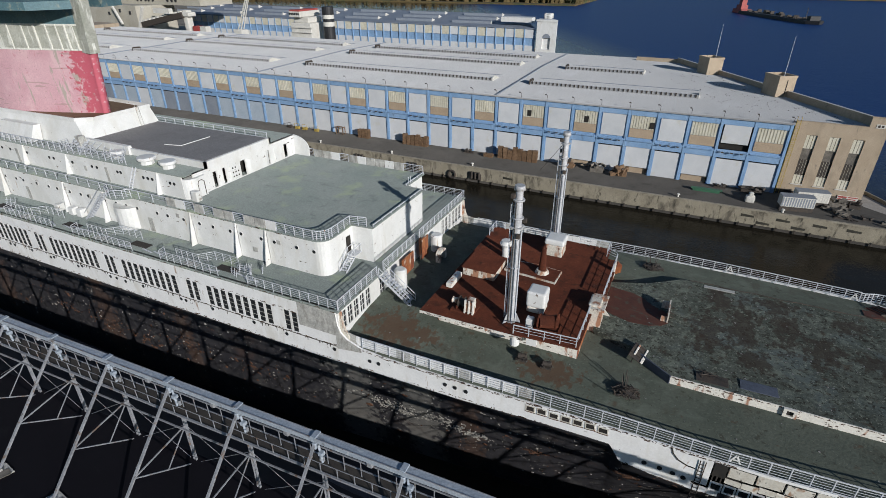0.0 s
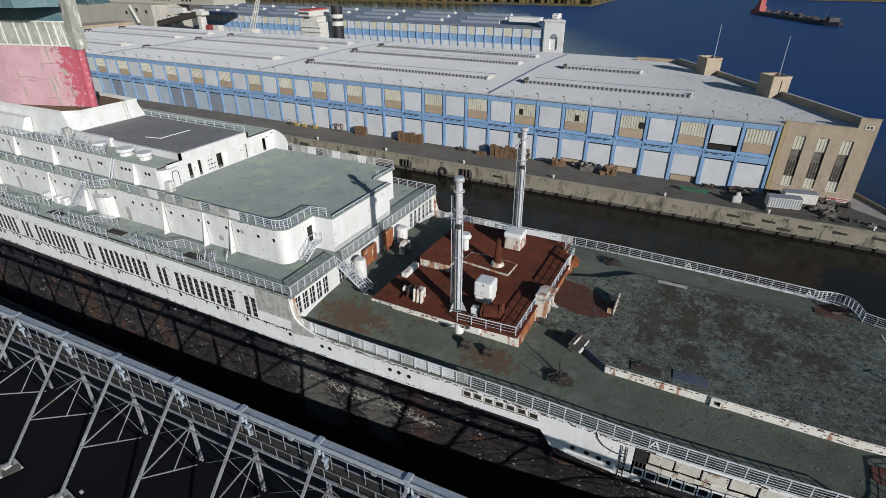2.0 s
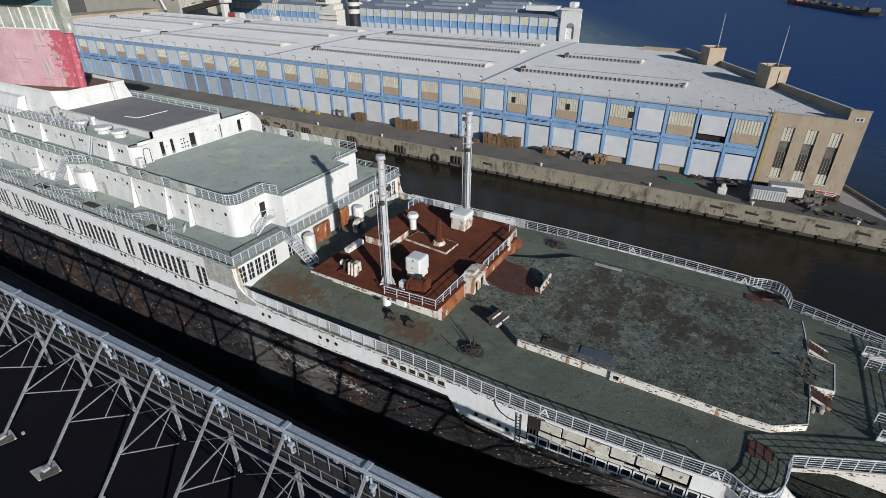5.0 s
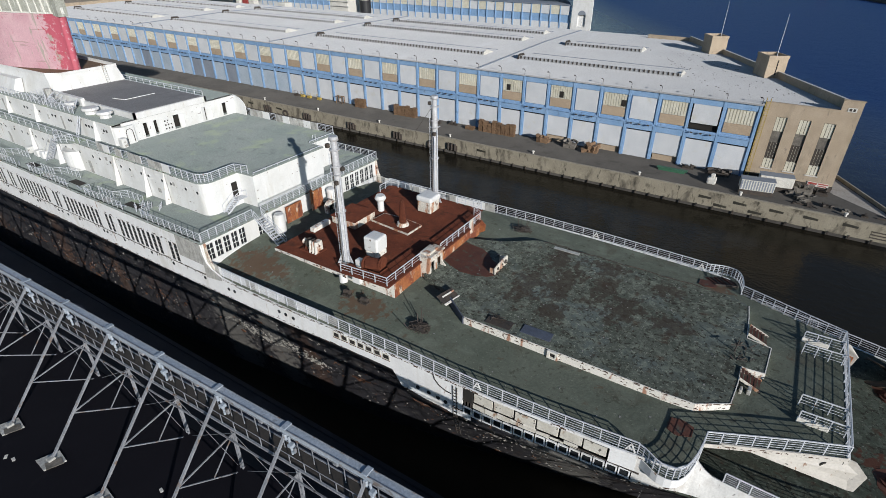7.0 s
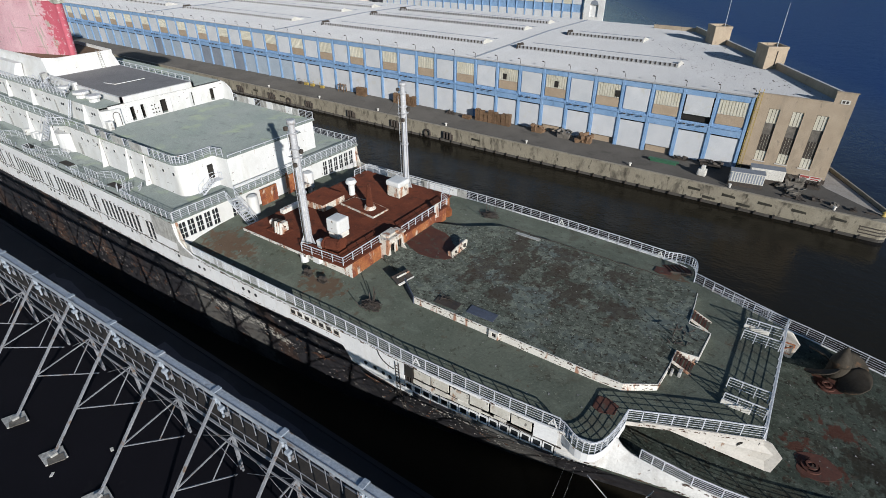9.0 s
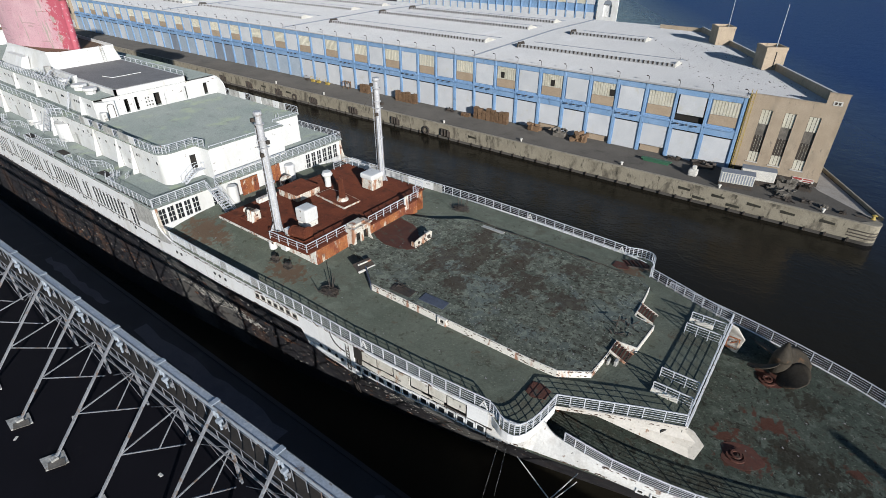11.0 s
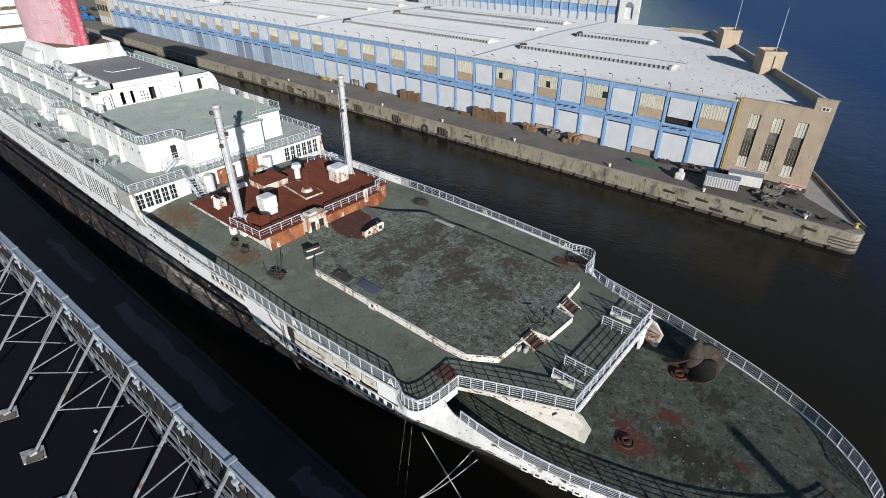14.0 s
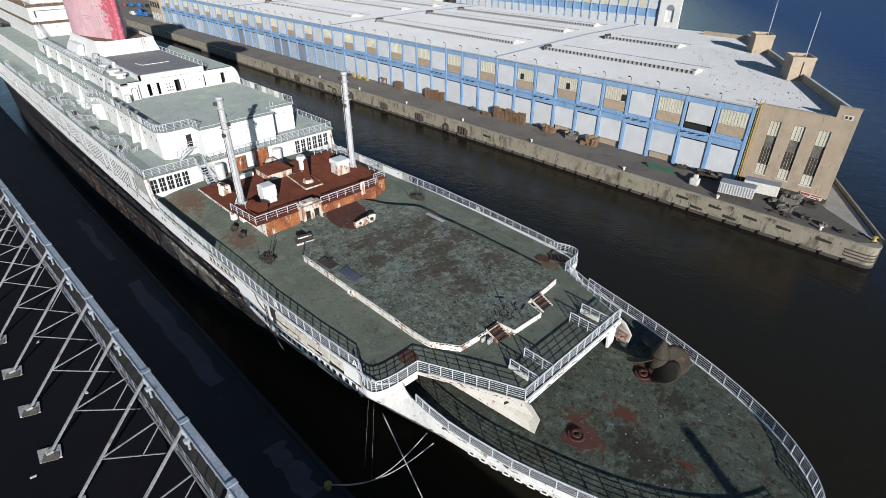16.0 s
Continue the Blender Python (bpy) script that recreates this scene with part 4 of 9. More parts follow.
# steps at the after edge
for yc in (46.4, 53.2):
    bm = bmesh.new()
    for dy in (-0.8, 0.75):
        profile(bm, [(26.8, 17.72), (28.5, 17.0), (28.5, 16.75), (26.8, 17.45)], yc + dy, yc + dy + 0.06)
    steps = part("deck_steps", bm, M_RUSTWHITE, ship, "short rusty steel steps with pale strings")
    for k in range(6):
        bm = bmesh.new()
        box(bm, 26.84 + 0.28 * k, yc - 0.74, 17.56 - 0.125 * k, 27.03 + 0.28 * k, yc + 0.75, 17.6 - 0.125 * k)
        part("tread", bm, M_PATCHRUST, steps)
    for dx, w in ((0.0, 0.4), (0.55, 0.55)):
        bm = bmesh.new()
        soft(box(bm, 27.0 + dx, yc - 1.75 + dx * 0.4, 16.6, 27.0 + dx + w * 0.5, yc - 1.15 + dx * 0.4, 17.05 + 0.5 * w), 0.05)
        part("vent_box", bm, M_GREYPLATE, ship)
# dark tube along the far edge, drawn in place of the platform edge's shadow
bm = bmesh.new()
tube(bm, [(x, 58.45 + 0.1 * math.sin(x * 1.3) + 0.05 * math.sin(x * 3.1), plat_z(x) + 0.05) for x in np.arange(4.0, 24.0, 0.6)], 0.05, 6)
part("edge_hose", bm, M_STEELDARK, ship)

# ---- rusty deckhouse with king posts ----
RZ = 19.05
bm = bmesh.new()
NEAR = 40.0
prism(bm, [(-19.3, NEAR + 0.2), (-4.9, NEAR + 0.2), (-4.9, 45.0), (-4.9, 47.6), (-4.1, 47.8), (-4.1, 56.8), (-5.4, 57.0), (-5.4, 59.5), (-19.3, 59.5)], lambda x, y: deck_z(x, y) - 0.1, RZ - 0.16)
house = part("deckhouse", bm, M_RUSTWALL, ship, "rust-streaked low deckhouse carrying the king posts")
bm = bmesh.new()
prism(bm, [(-20.5, 38.45), (-10.0, 38.5), (-9.9, 38.7), (-4.75, 38.95), (-4.7, 45.0), (-4.7, 47.6), (-3.95, 47.8), (-3.95, 56.9), (-5.2, 57.1), (-5.2, 59.7), (-20.2, 59.7)], RZ - 0.16, RZ)
part("roof", bm, M_RUSTDECK, house, "flat rust-red roof")
bm = bmesh.new()
box(bm, -19.2, NEAR + 0.15, 16.9, -4.95, NEAR + 0.197, RZ - 0.18)
box(bm, -20.5, 38.36, RZ - 0.30, -9.9, 38.43, RZ - 0.02)
part("side_plate", bm, M_WHITERUST, house, "white-painted side plate")
# roof guard rails
railing(house, [(-10.8, 38.7, RZ), (-5.0, 39.1, RZ), (-4.95, 44.9, RZ)], 0.95, 3, 1.3)
railing(house, [(-4.2, 47.9, RZ), (-4.15, 56.9, RZ)], 0.95, 3, 1.3)
railing(house, [(-5.4, 57.6, RZ), (-5.4, 59.5, RZ), (-9.0, 59.5, RZ)], 0.95, 3, 1.3)
railing(house, [(-20.0, 57.0, RZ), (-20.0, 59.5, RZ), (-12.5, 59.5, RZ)], 0.95, 3, 1.3)
# door lobby in the after wall
bm = bmesh.new()
holed(bm, "y", 44.9, 47.7, 16.95, 19.6, -3.9, -3.75, [(45.3, 46.0, 16.95, 19.0), (46.5, 47.3, 16.95, 19.0)])
lobby = part("door_lobby", bm, M_RUSTWHITE, house, "rusty white door lobby")
for ya in (44.9, 47.6):
    bm = bmesh.new()
    box(bm, -4.9, ya, 16.95, -3.902, ya + 0.12, 19.6)
    part("lobby_side", bm, M_RUSTWHITE, lobby)
bm = bmesh.new()
soft(box(bm, -5.1, 44.75, 19.6, -3.55, 47.85, 19.76), 0.06, 2)
part("lobby_roof", bm, M_RUSTWHITE, lobby)
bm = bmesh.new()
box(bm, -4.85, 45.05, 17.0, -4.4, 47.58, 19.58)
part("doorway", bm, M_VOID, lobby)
bm = bmesh.new()
soft(box(bm, -5.2, 45.2, 19.72, -4.0, 47.2, 20.0), 0.12)
part("lobby_roof", bm, M_RUSTWHITE, lobby)
bm = bmesh.new()
profile(bm, [(-3.75, 17.0), (-3.75, 18.3), (-3.0, 17.5), (-1.6, 17.35), (-1.6, 17.0)], 47.3, 47.42)
part("wing_plate", bm, M_RUSTWHITE, lobby)


def king_post(x, y):
    bm = bmesh.new()
    tube(bm, [(x, y, RZ), (x, y, RZ + 0.5), (x, y, RZ + 10.8), (x, y, RZ + 13.9)], lambda t: 0.55 if t < 0.1 else (0.42 if t < 0.4 else (0.38 if t < 0.8 else 0.31)), 20)
    for z in (6.0, 10.9, 12.6):
        drum(bm, x, y, RZ + z, RZ + z + 0.14, 0.52, n=20)
    drum(bm, x, y, RZ + 13.6, RZ + 14.0, 0.5, 0.42, n=20)
    for f in bm.faces:
        f.smooth = len(f.verts) == 4
    p = part("king_post", bm, M_MAST, ship, "tall silver king post with ladder and fittings")
    bm = bmesh.new()
    for dy in (-0.2, 0.2):
        tube(bm, [(x - 0.62, y + dy, RZ + 0.3), (x - 0.62, y + dy, RZ + 12.2)], 0.035, 5)
    for k in range(36):
        tube(bm, [(x - 0.62, y - 0.2, RZ + 0.5 + 0.33 * k), (x - 0.62, y + 0.2, RZ + 0.5 + 0.33 * k)], 0.022, 4)
    part("ladder", bm, M_RAIL, p)
    bm = bmesh.new()
    tube(bm, [(x + 0.5, y - 0.2, RZ), (x + 0.5, y - 0.2, RZ + 9.8)], 0.06, 6)
    tube(bm, [(x + 0.25, y - 0.5, RZ), (x + 0.25, y - 0.5, RZ + 9.0)], 0.05, 6)
    part("pipe", bm, M_RAIL, p)
    for z, a in ((10.5, 0.4), (11.4, 2.4), (12.9, 4.0), (9.2, 5.2)):
        bm = bmesh.new()
        cx, cy = x + 0.62 * math.cos(a), y + 0.62 * math.sin(a)
        soft(box(bm, cx - 0.18, cy - 0.18, RZ + z, cx + 0.18, cy + 0.18, RZ + z + 0.42), 0.05)
        part("lamp_bracket", bm, M_STEELDARK, p)
    bm = bmesh.new()
    tube(bm, [(x - 0.1, y - 0.5, RZ + 0.2), (x - 0.12, y - 0.46, RZ + 6), (x - 0.1, y - 0.42, RZ + 12.5)], 0.045, 5)
    part("cable", bm, M_STEELDARK, p)
    bm = bmesh.new()
    box(bm, x - 0.6, y - 0.5, RZ + 10.1, x + 0.5, y + 0.5, RZ + 10.16)
    part("ring_plate", bm, M_MAST, p)
    bm = bmesh.new()
    for k in range(3):
        a = math.tau * k / 3
        profile_pts = [(0.45, 0), (1.0, 0), (0.45, 1.1)]
        v0 = [bm.verts.new((x + d * math.cos(a) - 0.04 * math.sin(a), y + d * math.sin(a) + 0.04 * math.cos(a), RZ + z)) for d, z in profile_pts]
        v1 = [bm.verts.new((x + d * math.cos(a) + 0.04 * math.sin(a), y + d * math.sin(a) - 0.04 * math.cos(a), RZ + z)) for d, z in profile_pts]
        bm.faces.new(v0), bm.faces.new(v1[::-1])
        for i in range(3):
            bm.faces.new((v0[i], v0[(i + 1) % 3], v1[(i + 1) % 3], v1[i]))
    part("foot_bracket", bm, M_MAST, p)


king_post(-11.7, 40.6)
king_post(-11.9, 58.6)
# stay wire from the far post
bm = bmesh.new()
tube(bm, [(-12.2, 58.4, RZ + 12.5), (-14.5, 58.0, RZ + 9.2)], 0.025, 4)
part("stay_wire", bm, M_STEELDARK, ship)


def boxed_vent(x, y, w, h, cap, skirt, label):
    """A squat ventilator: a bevelled box head over a skirt almost as wide."""
    bm = bmesh.new()
    soft(box(bm, x - w * 0.9, y - w * 0.9, RZ - 0.01, x + w * 0.9, y + w * 0.9, RZ + h - cap + 0.02), 0.1, 1)
    p = part("ventilator", bm, skirt, house, label)
    bm = bmesh.new()
    soft(box(bm, x - w, y - w, RZ + h - cap, x + w, y + w, RZ + h), 0.22, 3)
    part("hood", bm, M_WHITE, p)


boxed_vent(-9.9, 43.5, 0.95, 2.4, 1.75, M_WHITERUST, "white boxy ventilator head")
boxed_vent(-11.2, 55.9, 1.15, 2.2, 0.75, M_RUSTWHITE, "white ventilator with rusty skirt")
bm = bmesh.new()
drum(bm, -16.3, 52.5, RZ, RZ + 1.5, 0.42)
drum(bm, -16.3, 52.5, RZ + 1.5, RZ + 1.75, 0.62, 0.75)
drum(bm, -16.3, 52.5, RZ + 1.75, RZ + 2.15, 0.75, 0.55)
part("mushroom_vent", bm, M_WHITE, house, "white mushroom ventilator")
bm = bmesh.new()
drum(bm, -11.3, 50.4, RZ, RZ + 0.5, 0.75, 0.65), drum(bm, -11.3, 50.4, RZ + 0.5, RZ + 3.2, 0.45, 0.26), drum(bm, -11.3, 50.4, RZ + 3.2, RZ + 3.6, 0.3, 0.1)
part("rusty_pipe_vent", bm, M_RUSTDECK, house, "tapered rusty vent pipe")
bm = bmesh.new()
prism(bm, [(-15.4, 49.4), (-9.4, 48.8), (-9.3, 51.6), (-12.4, 52.0), (-15.2, 51.8)], RZ, RZ + 0.2)
plinth = part("vent_plinth", bm, M_RUSTWHITE, house, "low rusty plinth under the pipe vent")
bm = bmesh.new()
prism(bm, [(-15.3, 49.5), (-9.5, 48.92), (-9.4, 51.5), (-12.4, 51.9), (-15.1, 51.7)], RZ + 0.2, RZ + 0.215)
part("plinth_top", bm, M_RUSTDECK, plinth)
bm = bmesh.new()
drum(bm, -11.3, 50.4, RZ + 0.21, RZ + 0.62, 0.8, 0.62, n=16)
part("vent_collar", bm, M_RUSTWHITE, plinth)
bm = bmesh.new()
soft(box(bm, -19.3, 46.6, RZ, -15.6, 50.4, RZ + 0.95), 0.06)
part("hatch_trunk", bm, M_RUSTWHITE, house, "rusty hatch trunk")
bm = bmesh.new()
box(bm, -19.4, 46.5, RZ + 0.95, -15.5, 50.5, RZ + 1.05)
part("hatch_cover", bm, M_RUSTDECK, house)
bm = bmesh.new()
soft(box(bm, -19.9, 43.4, RZ, -19.2, 46.2, RZ + 0.55), 0.06)
part("locker", bm, M_WHITERUST, house, "long narrow white locker")
bm = bmesh.new()
box(bm, -17.7, 39.6, RZ, -15.2, 41.3, RZ + 0.18)
for x in (-17.2, -16.4):
    profile(bm, [(39.8, RZ + 0.18), (41.1, RZ + 0.18), (40.7, RZ + 1.0), (40.2, RZ + 1.0)], x, x + 0.12, "x")
tube(bm, [(-17.6, 40.45, RZ + 0.8), (-15.4, 40.45, RZ + 0.8)], 0.12, 8)
winch = part("winch", bm, M_RUSTDECK, house, "rusty cargo winch with a pale gear case")
bm = bmesh.new()
tube(bm, [(-17.06, 40.45, RZ + 0.8), (-16.42, 40.45, RZ + 0.8)], 0.4, 14)
for x in (-17.06, -16.5):
    tube(bm, [(x, 40.45, RZ + 0.8), (x + 0.07, 40.45, RZ + 0.8)], 0.58, 16)
part("winch_drum", bm, M_STEELDARK, winch)
bm = bmesh.new()
soft(box(bm, -16.2, 39.75, RZ + 0.15, -15.45, 41.0, RZ + 1.3), 0.1)
part("gear_case", bm, M_RUSTWHITE, winch)
for k in range(3):
    bm = bmesh.new()
    profile(bm, [(39.5, RZ + 0.18), (40.1, RZ + 0.18), (40.0, RZ + 1.5), (39.7, RZ + 1.62)], -16.2 + 0.42 * k, -16.06 + 0.42 * k, "x")
    part("brake_lever", bm, M_WHITERUST, winch)
bm = bmesh.new()
tube(bm, [(-17.75, 40.45, RZ + 0.8), (-17.6, 40.45, RZ + 0.8), (-17.3, 40.45, RZ + 0.8)], lambda t: (0.34, 0.22, 0.34)[round(t * 2)], 12)
part("warping_head", bm, M_RUSTWHITE, winch)
bm = bmesh.new()
tube(bm, [(-8.9, 40.6, RZ + 0.7), (-7.3, 41.3, RZ + 0.7)], 0.62, 16)
for t in (0, 1):
    cx, cy = -8.9 + 1.6 * t, 40.6 + 0.7 * t
    tube(bm, [(cx - 0.06, cy, RZ + 0.75), (cx + 0.06, cy, RZ + 0.75)], 0.75, 16)
box(bm, -9.2, 40.2, RZ, -7.0, 41.8, RZ + 0.2)
part("cable_reel", bm, M_RUSTDECK, house, "rusty cable reel")
bm = bmesh.new()
soft(box(bm, -10.1, 40.2, RZ, -9.4, 40.9, RZ + 0.9), 0.06, 1)
part("control_stand", bm, M_WHITE, house)
bm = bmesh.new()
drum(bm, -10.6, 38.75, RZ - 1.2, RZ - 0.17, 0.45, n=14), box(bm, -9.6, 39.0, RZ - 1.1, -8.6, 39.5, RZ - 0.3)
part("side_fitting", bm, M_WHITE, house)

# bent ends of the after roof rail, with a plate standing on the edge
bm = bmesh.new()
for dz in (0.3, 0.62, 0.95):
    tube(bm, [(-4.15, 56.9, RZ + dz), (-4.3, 57.4, RZ + dz * 0.9), (-5.0, 57.7, RZ + dz), (-5.4, 58.0, RZ + dz)], 0.03, 5)
part("bent_rail", bm, M_RAIL, house)
bm = bmesh.new()
soft(box(bm, -4.12, 54.3, RZ - 0.75, -3.94, 54.9, RZ + 1.15), 0.04, 1)
part("edge_plate", bm, M_WHITERUST, house)
bm = bmesh.new()
profile(bm, [(-4.1, 17.2), (-3.5, 17.6), (-3.45, 18.5), (-4.0, RZ - 0.1), (-5.2, RZ - 0.1), (-5.2, 17.2)], 57.05, 57.2)
part("curved_plate", bm, M_RUSTWALL, house)

# ---- torn and rusted paint along the exposed edges ----
M_CHIP = mat("bare_rusted_edge", (0.05, 0.032, 0.024), (0.11, 0.055, 0.032), 2.5, 0.85)


def edge_chips(path, n, z_lo, z_hi, out, seed, owner):
    """Small irregular scabs of rust scattered along an edge; out is the sideways offset from it."""
    random.seed(seed)
    pts = [Vector(p) for p in path]
    lens = [(b - a).length for a, b in zip(pts, pts[1:])]
    bm = bmesh.new()
    for _ in range(n):
        i = random.choices(range(len(lens)), lens)[0]
        a, b = pts[i], pts[i + 1]
        d = (b - a).normalized()
        side = Vector((d.y, -d.x, 0)) * out
        t, L = random.random(), random.choice((0.06, 0.1, 0.18, 0.3, 0.5)) * random.uniform(0.7, 1.3)
        h = random.uniform(0.03, 0.12)
        p = a.lerp(b, t) + side + Vector((0, 0, random.uniform(z_lo, z_hi) - h / 2))
        q = p + d * L
        w = side.normalized() * 0.012
        k = random.uniform(0.3, 1.0)
        v = [bm.verts.new(c) for c in (p, q, q + Vector((0, 0, h * k)), p.lerp(q, 0.6) + Vector((0, 0, h)), p + Vector((0, 0, h * random.uniform(0.2, 0.8))))]
        u = [bm.verts.new(c.co + w) for c in v]
        bm.faces.new(v), bm.faces.new(u[::-1])
        for j in range(5):
            bm.faces.new((v[j], v[(j + 1) % 5], u[(j + 1) % 5], u[j]))
    tagged(part("rusted_edge", bm, M_CHIP, owner), kind="stuff")


near_edge = [(x, CL - half(x), shell_top(x)) for x in (-24.6, -22, -14, -8, 0, 8, 16, 22)]
edge_chips(near_edge, 420, -0.22, 0.0, 0.004, 1, white_side)
edge_chips([(x, CL - half(x), band_z(x)) for x in (-100, -60, -27, -6, 0.3, 1.1, 1.8, 3.1, 7)], 260, -0.02, 0.14, 0.004, 2, white_side)
edge_chips([(x, CL - half(x), shell_top(x)) for x in (30, 31, 33, 36.6, 42.5, 47.75, 51)], 150, -0.3, 0.0, 0.004, 3, white_side)
edge_chips([(x, CL - half(x), band_z(x)) for x in (22, 24, 30, 36.6, 42.5, 47.75, 51)], 120, -0.02, 0.16, 0.004, 4, white_side)
edge_chips([(x, CL - 15.75, 18.25) for x in (-120, -27.5)], 200, -0.05, 0.25, 0.004, 5, white_side)
edge_chips([(x, CL - 15.75, 15.7) for x in (-120, -27.5)], 160, -0.12, 0.02, 0.004, 6, white_side)
edge_chips([(x, y, plat_z(x)) for x, y in PLAT[2:8]], 170, -0.12, 0.03, 0.022, 7, platform)
edge_chips([(x, y, plat_z(x) - 0.55) for x, y in PLAT[2:8]], 50, -0.1, 0.25, 0.022, 8, platform)
edge_chips([(26.5, CL - 11.02, 16.8), (34.5, CL - 7.65, 16.9)], 46, -0.45, -0.12, 0.006, 9, ship)
edge_chips([(34.6, CL - 7.6, 16.9), (34.6, CL + 7.6, 16.9)], 50, -0.4, 0.0, 0.006, 10, ship)
edge_chips([(-20.5, 38.36, RZ), (-10, 38.36, RZ)], 40, -0.3, -0.05, 0.006, 11, house)
edge_chips([(-19, NEAR + 0.15, RZ), (-5, NEAR + 0.15, RZ)], 60, -1.9, -0.3, 0.006, 12, house)

# ---- superstructure ----
AZ, BZ, CZ = 20.0, 24.4, 27.4
bm = bmesh.new()
box(bm, -170, CL - 15.9, AZ - 0.22, -26.9, CL + 15.9, AZ)
part("promenade_roof_deck", bm, M_DECKUP, ship, "grey-green open deck above the promenade")

# after wall of the promenade, with tall windows and doors
holes = [(34.3 + 1.12 * k, 35.15 + 1.12 * k, 17.25, 19.35) for k in range(5)]
holes += [(41.6, 42.6, 16.95, 19.2)] + [(57.7 + 1.12 * k, 58.5 + 1.12 * k, 17.2, 19.35) for k in range(6)]
bm = bmesh.new()
holed(bm, "y", 33.75, 65.05, 16.4, 19.78, -27.3, -27.1, holes)
after_wall = part("after_wall", bm, M_WHITE, ship, "white steel wall with tall windows")
for b0, b1, h0, h1 in holes:
    bm = bmesh.new()
    box(bm, -27.28, b0 - 0.01, h0, -27.22, b1 + 0.01, h1)
    w = part("window", bm, M_GLASS, after_wall)
    bm = bmesh.new()
    for z in (0.33, 0.66):
        box(bm, -27.2, b0, h0 + (h1 - h0) * z - 0.03, -27.16, b1, h0 + (h1 - h0) * z + 0.03)
    box(bm, -27.21, (b0 + b1) / 2 - 0.03, h0, -27.17, (b0 + b1) / 2 + 0.03, h1)
    part("glazing_bar", bm, M_WHITE, w)
# rust plates, drum and cabinets against it
for y0, y1, h in ((45.7, 48.4, 2.6), (50.5, 52.3, 3.0), (50.2, 50.5, 3.4)):
    bm = bmesh.new()
    box(bm, -26.6, y0 + 0.003, 16.95, -26.45, y1, 16.95 + h)
    part("rust_screen", bm, M_RUSTWALL, ship, "orange rusted screen plate")
bm = bmesh.new()
drum(bm, -25.7, 43.8, 17.0, 19.5, 0.72, n=24), drum(bm, -25.7, 43.8, 19.5, 19.7, 0.72, 0.55, n=24)
part("tank_locker", bm, M_WHITE, ship, "white round locker")
bm = bmesh.new()
drum(bm, -25.9, 53.6, 16.9, 19.3, 0.72, n=20), drum(bm, -25.9, 53.6, 19.3, 19.5, 0.78, 0.6, n=20)
part("tank_locker", bm, M_WHITE, ship, "white round locker")
bm = bmesh.new()
arch = [(50.6, 16.9)] + [(51.55 - 0.95 * math.cos(a), 18.1 + 0.75 * math.sin(a)) for a in np.linspace(0, math.pi, 9)] + [(52.5, 16.9), (52.15, 16.9)] + [(51.55 + 0.6 * math.cos(a), 17.9 + 0.5 * math.sin(a)) for a in np.linspace(0, math.pi, 7)] + [(50.95, 16.9)]
profile(bm, arch, -24.6, -24.0, "x")
part("arched_hood", bm, M_RUSTWHITE, ship, "arched rusty white hood on the deck")
bm = bmesh.new()
box(bm, -24.9, 50.95, 16.9, -24.62, 52.15, 18.5)
part("hood_back", bm, M_VOID, ship)
for s in (-1, 1):
    bm = bmesh.new()
    q = CL + s * 15.4
    profile(bm, [(-27.1, 16.2), (-27.1, 19.8), (-26.85, 19.7), (-26.75, 18.6), (-26.5, 17.7), (-26.1, 17.0), (-26.1, 16.2)], q - 0.1, q + 0.1)
    part("end_plate", bm, M_RUSTWHITE, ship, "cream curved end plate streaked with rust")
bm = bmesh.new()
box(bm, -32.0, CL - 15.79, 16.9, -27.5, CL - 15.755, 19.75)
part("patched_plate", bm, M_GREYPLATE, ship, "scraped grey side plate")
bm = bmesh.new()
profile(bm, [(-27.48, 15.3), (-27.48, 19.7)] + [(x, shell_top(x) - 0.03) for x in (-27.35, -27.2, -26.9, -26.2, -25.4, -24.6)] + [(-24.6, 15.7)], CL - 15.79, CL - 15.755)
part("patched_plate", bm, M_GREYPLATE, ship, "scraped grey side plate")

# rails round this deck
def a_path(pts):
    return [(x, y, AZ) for x, y in pts]


yn = CL - 15.7
railing(ship, a_path([(-26.98, CL - 15.6), (-26.98, 41.0)]), 1.1, 5, 1.1)
railing(ship, a_path([(-26.98, 42.3), (-26.98, CL + 15.6)]), 1.1, 5, 1.1)
for xa, xb in ((-38.5, -26.98), (-51.5, -42.5), (-67, -56), (-81, -71), (-97, -85), (-112, -100), (-130, -115)):
    railing(ship, a_path([(xa, yn + 0.9), (xa + 0.2, yn), (xb, yn)]), 1.1, 5, 1.1, 0.016, 0.035)
railing(ship, a_path([(-26.98, CL + 15.6), (-60, CL + 15.6), (-130, CL + 15.6)]), 1.1, 5, 1.6)
# companionway wells with their own guards
for xc in (-45.5, -61.0, -76.0, -91.0):
    railing(ship, a_path([(xc - 4.5, 34.9), (xc - 1.0, 34.9), (xc + 0.2, 36.2), (xc + 3.6, 36.2)]), 1.1, 5, 1.0, 0.016, 0.035)
    bm = bmesh.new()
    for k in range(6):
        box(bm, xc - 2.6 + 0.35 * k, 33.95, AZ + 0.01, xc - 2.4 + 0.35 * k, 34.75, AZ + 0.06)
    part("grating", bm, M_GREYPLATE, ship)
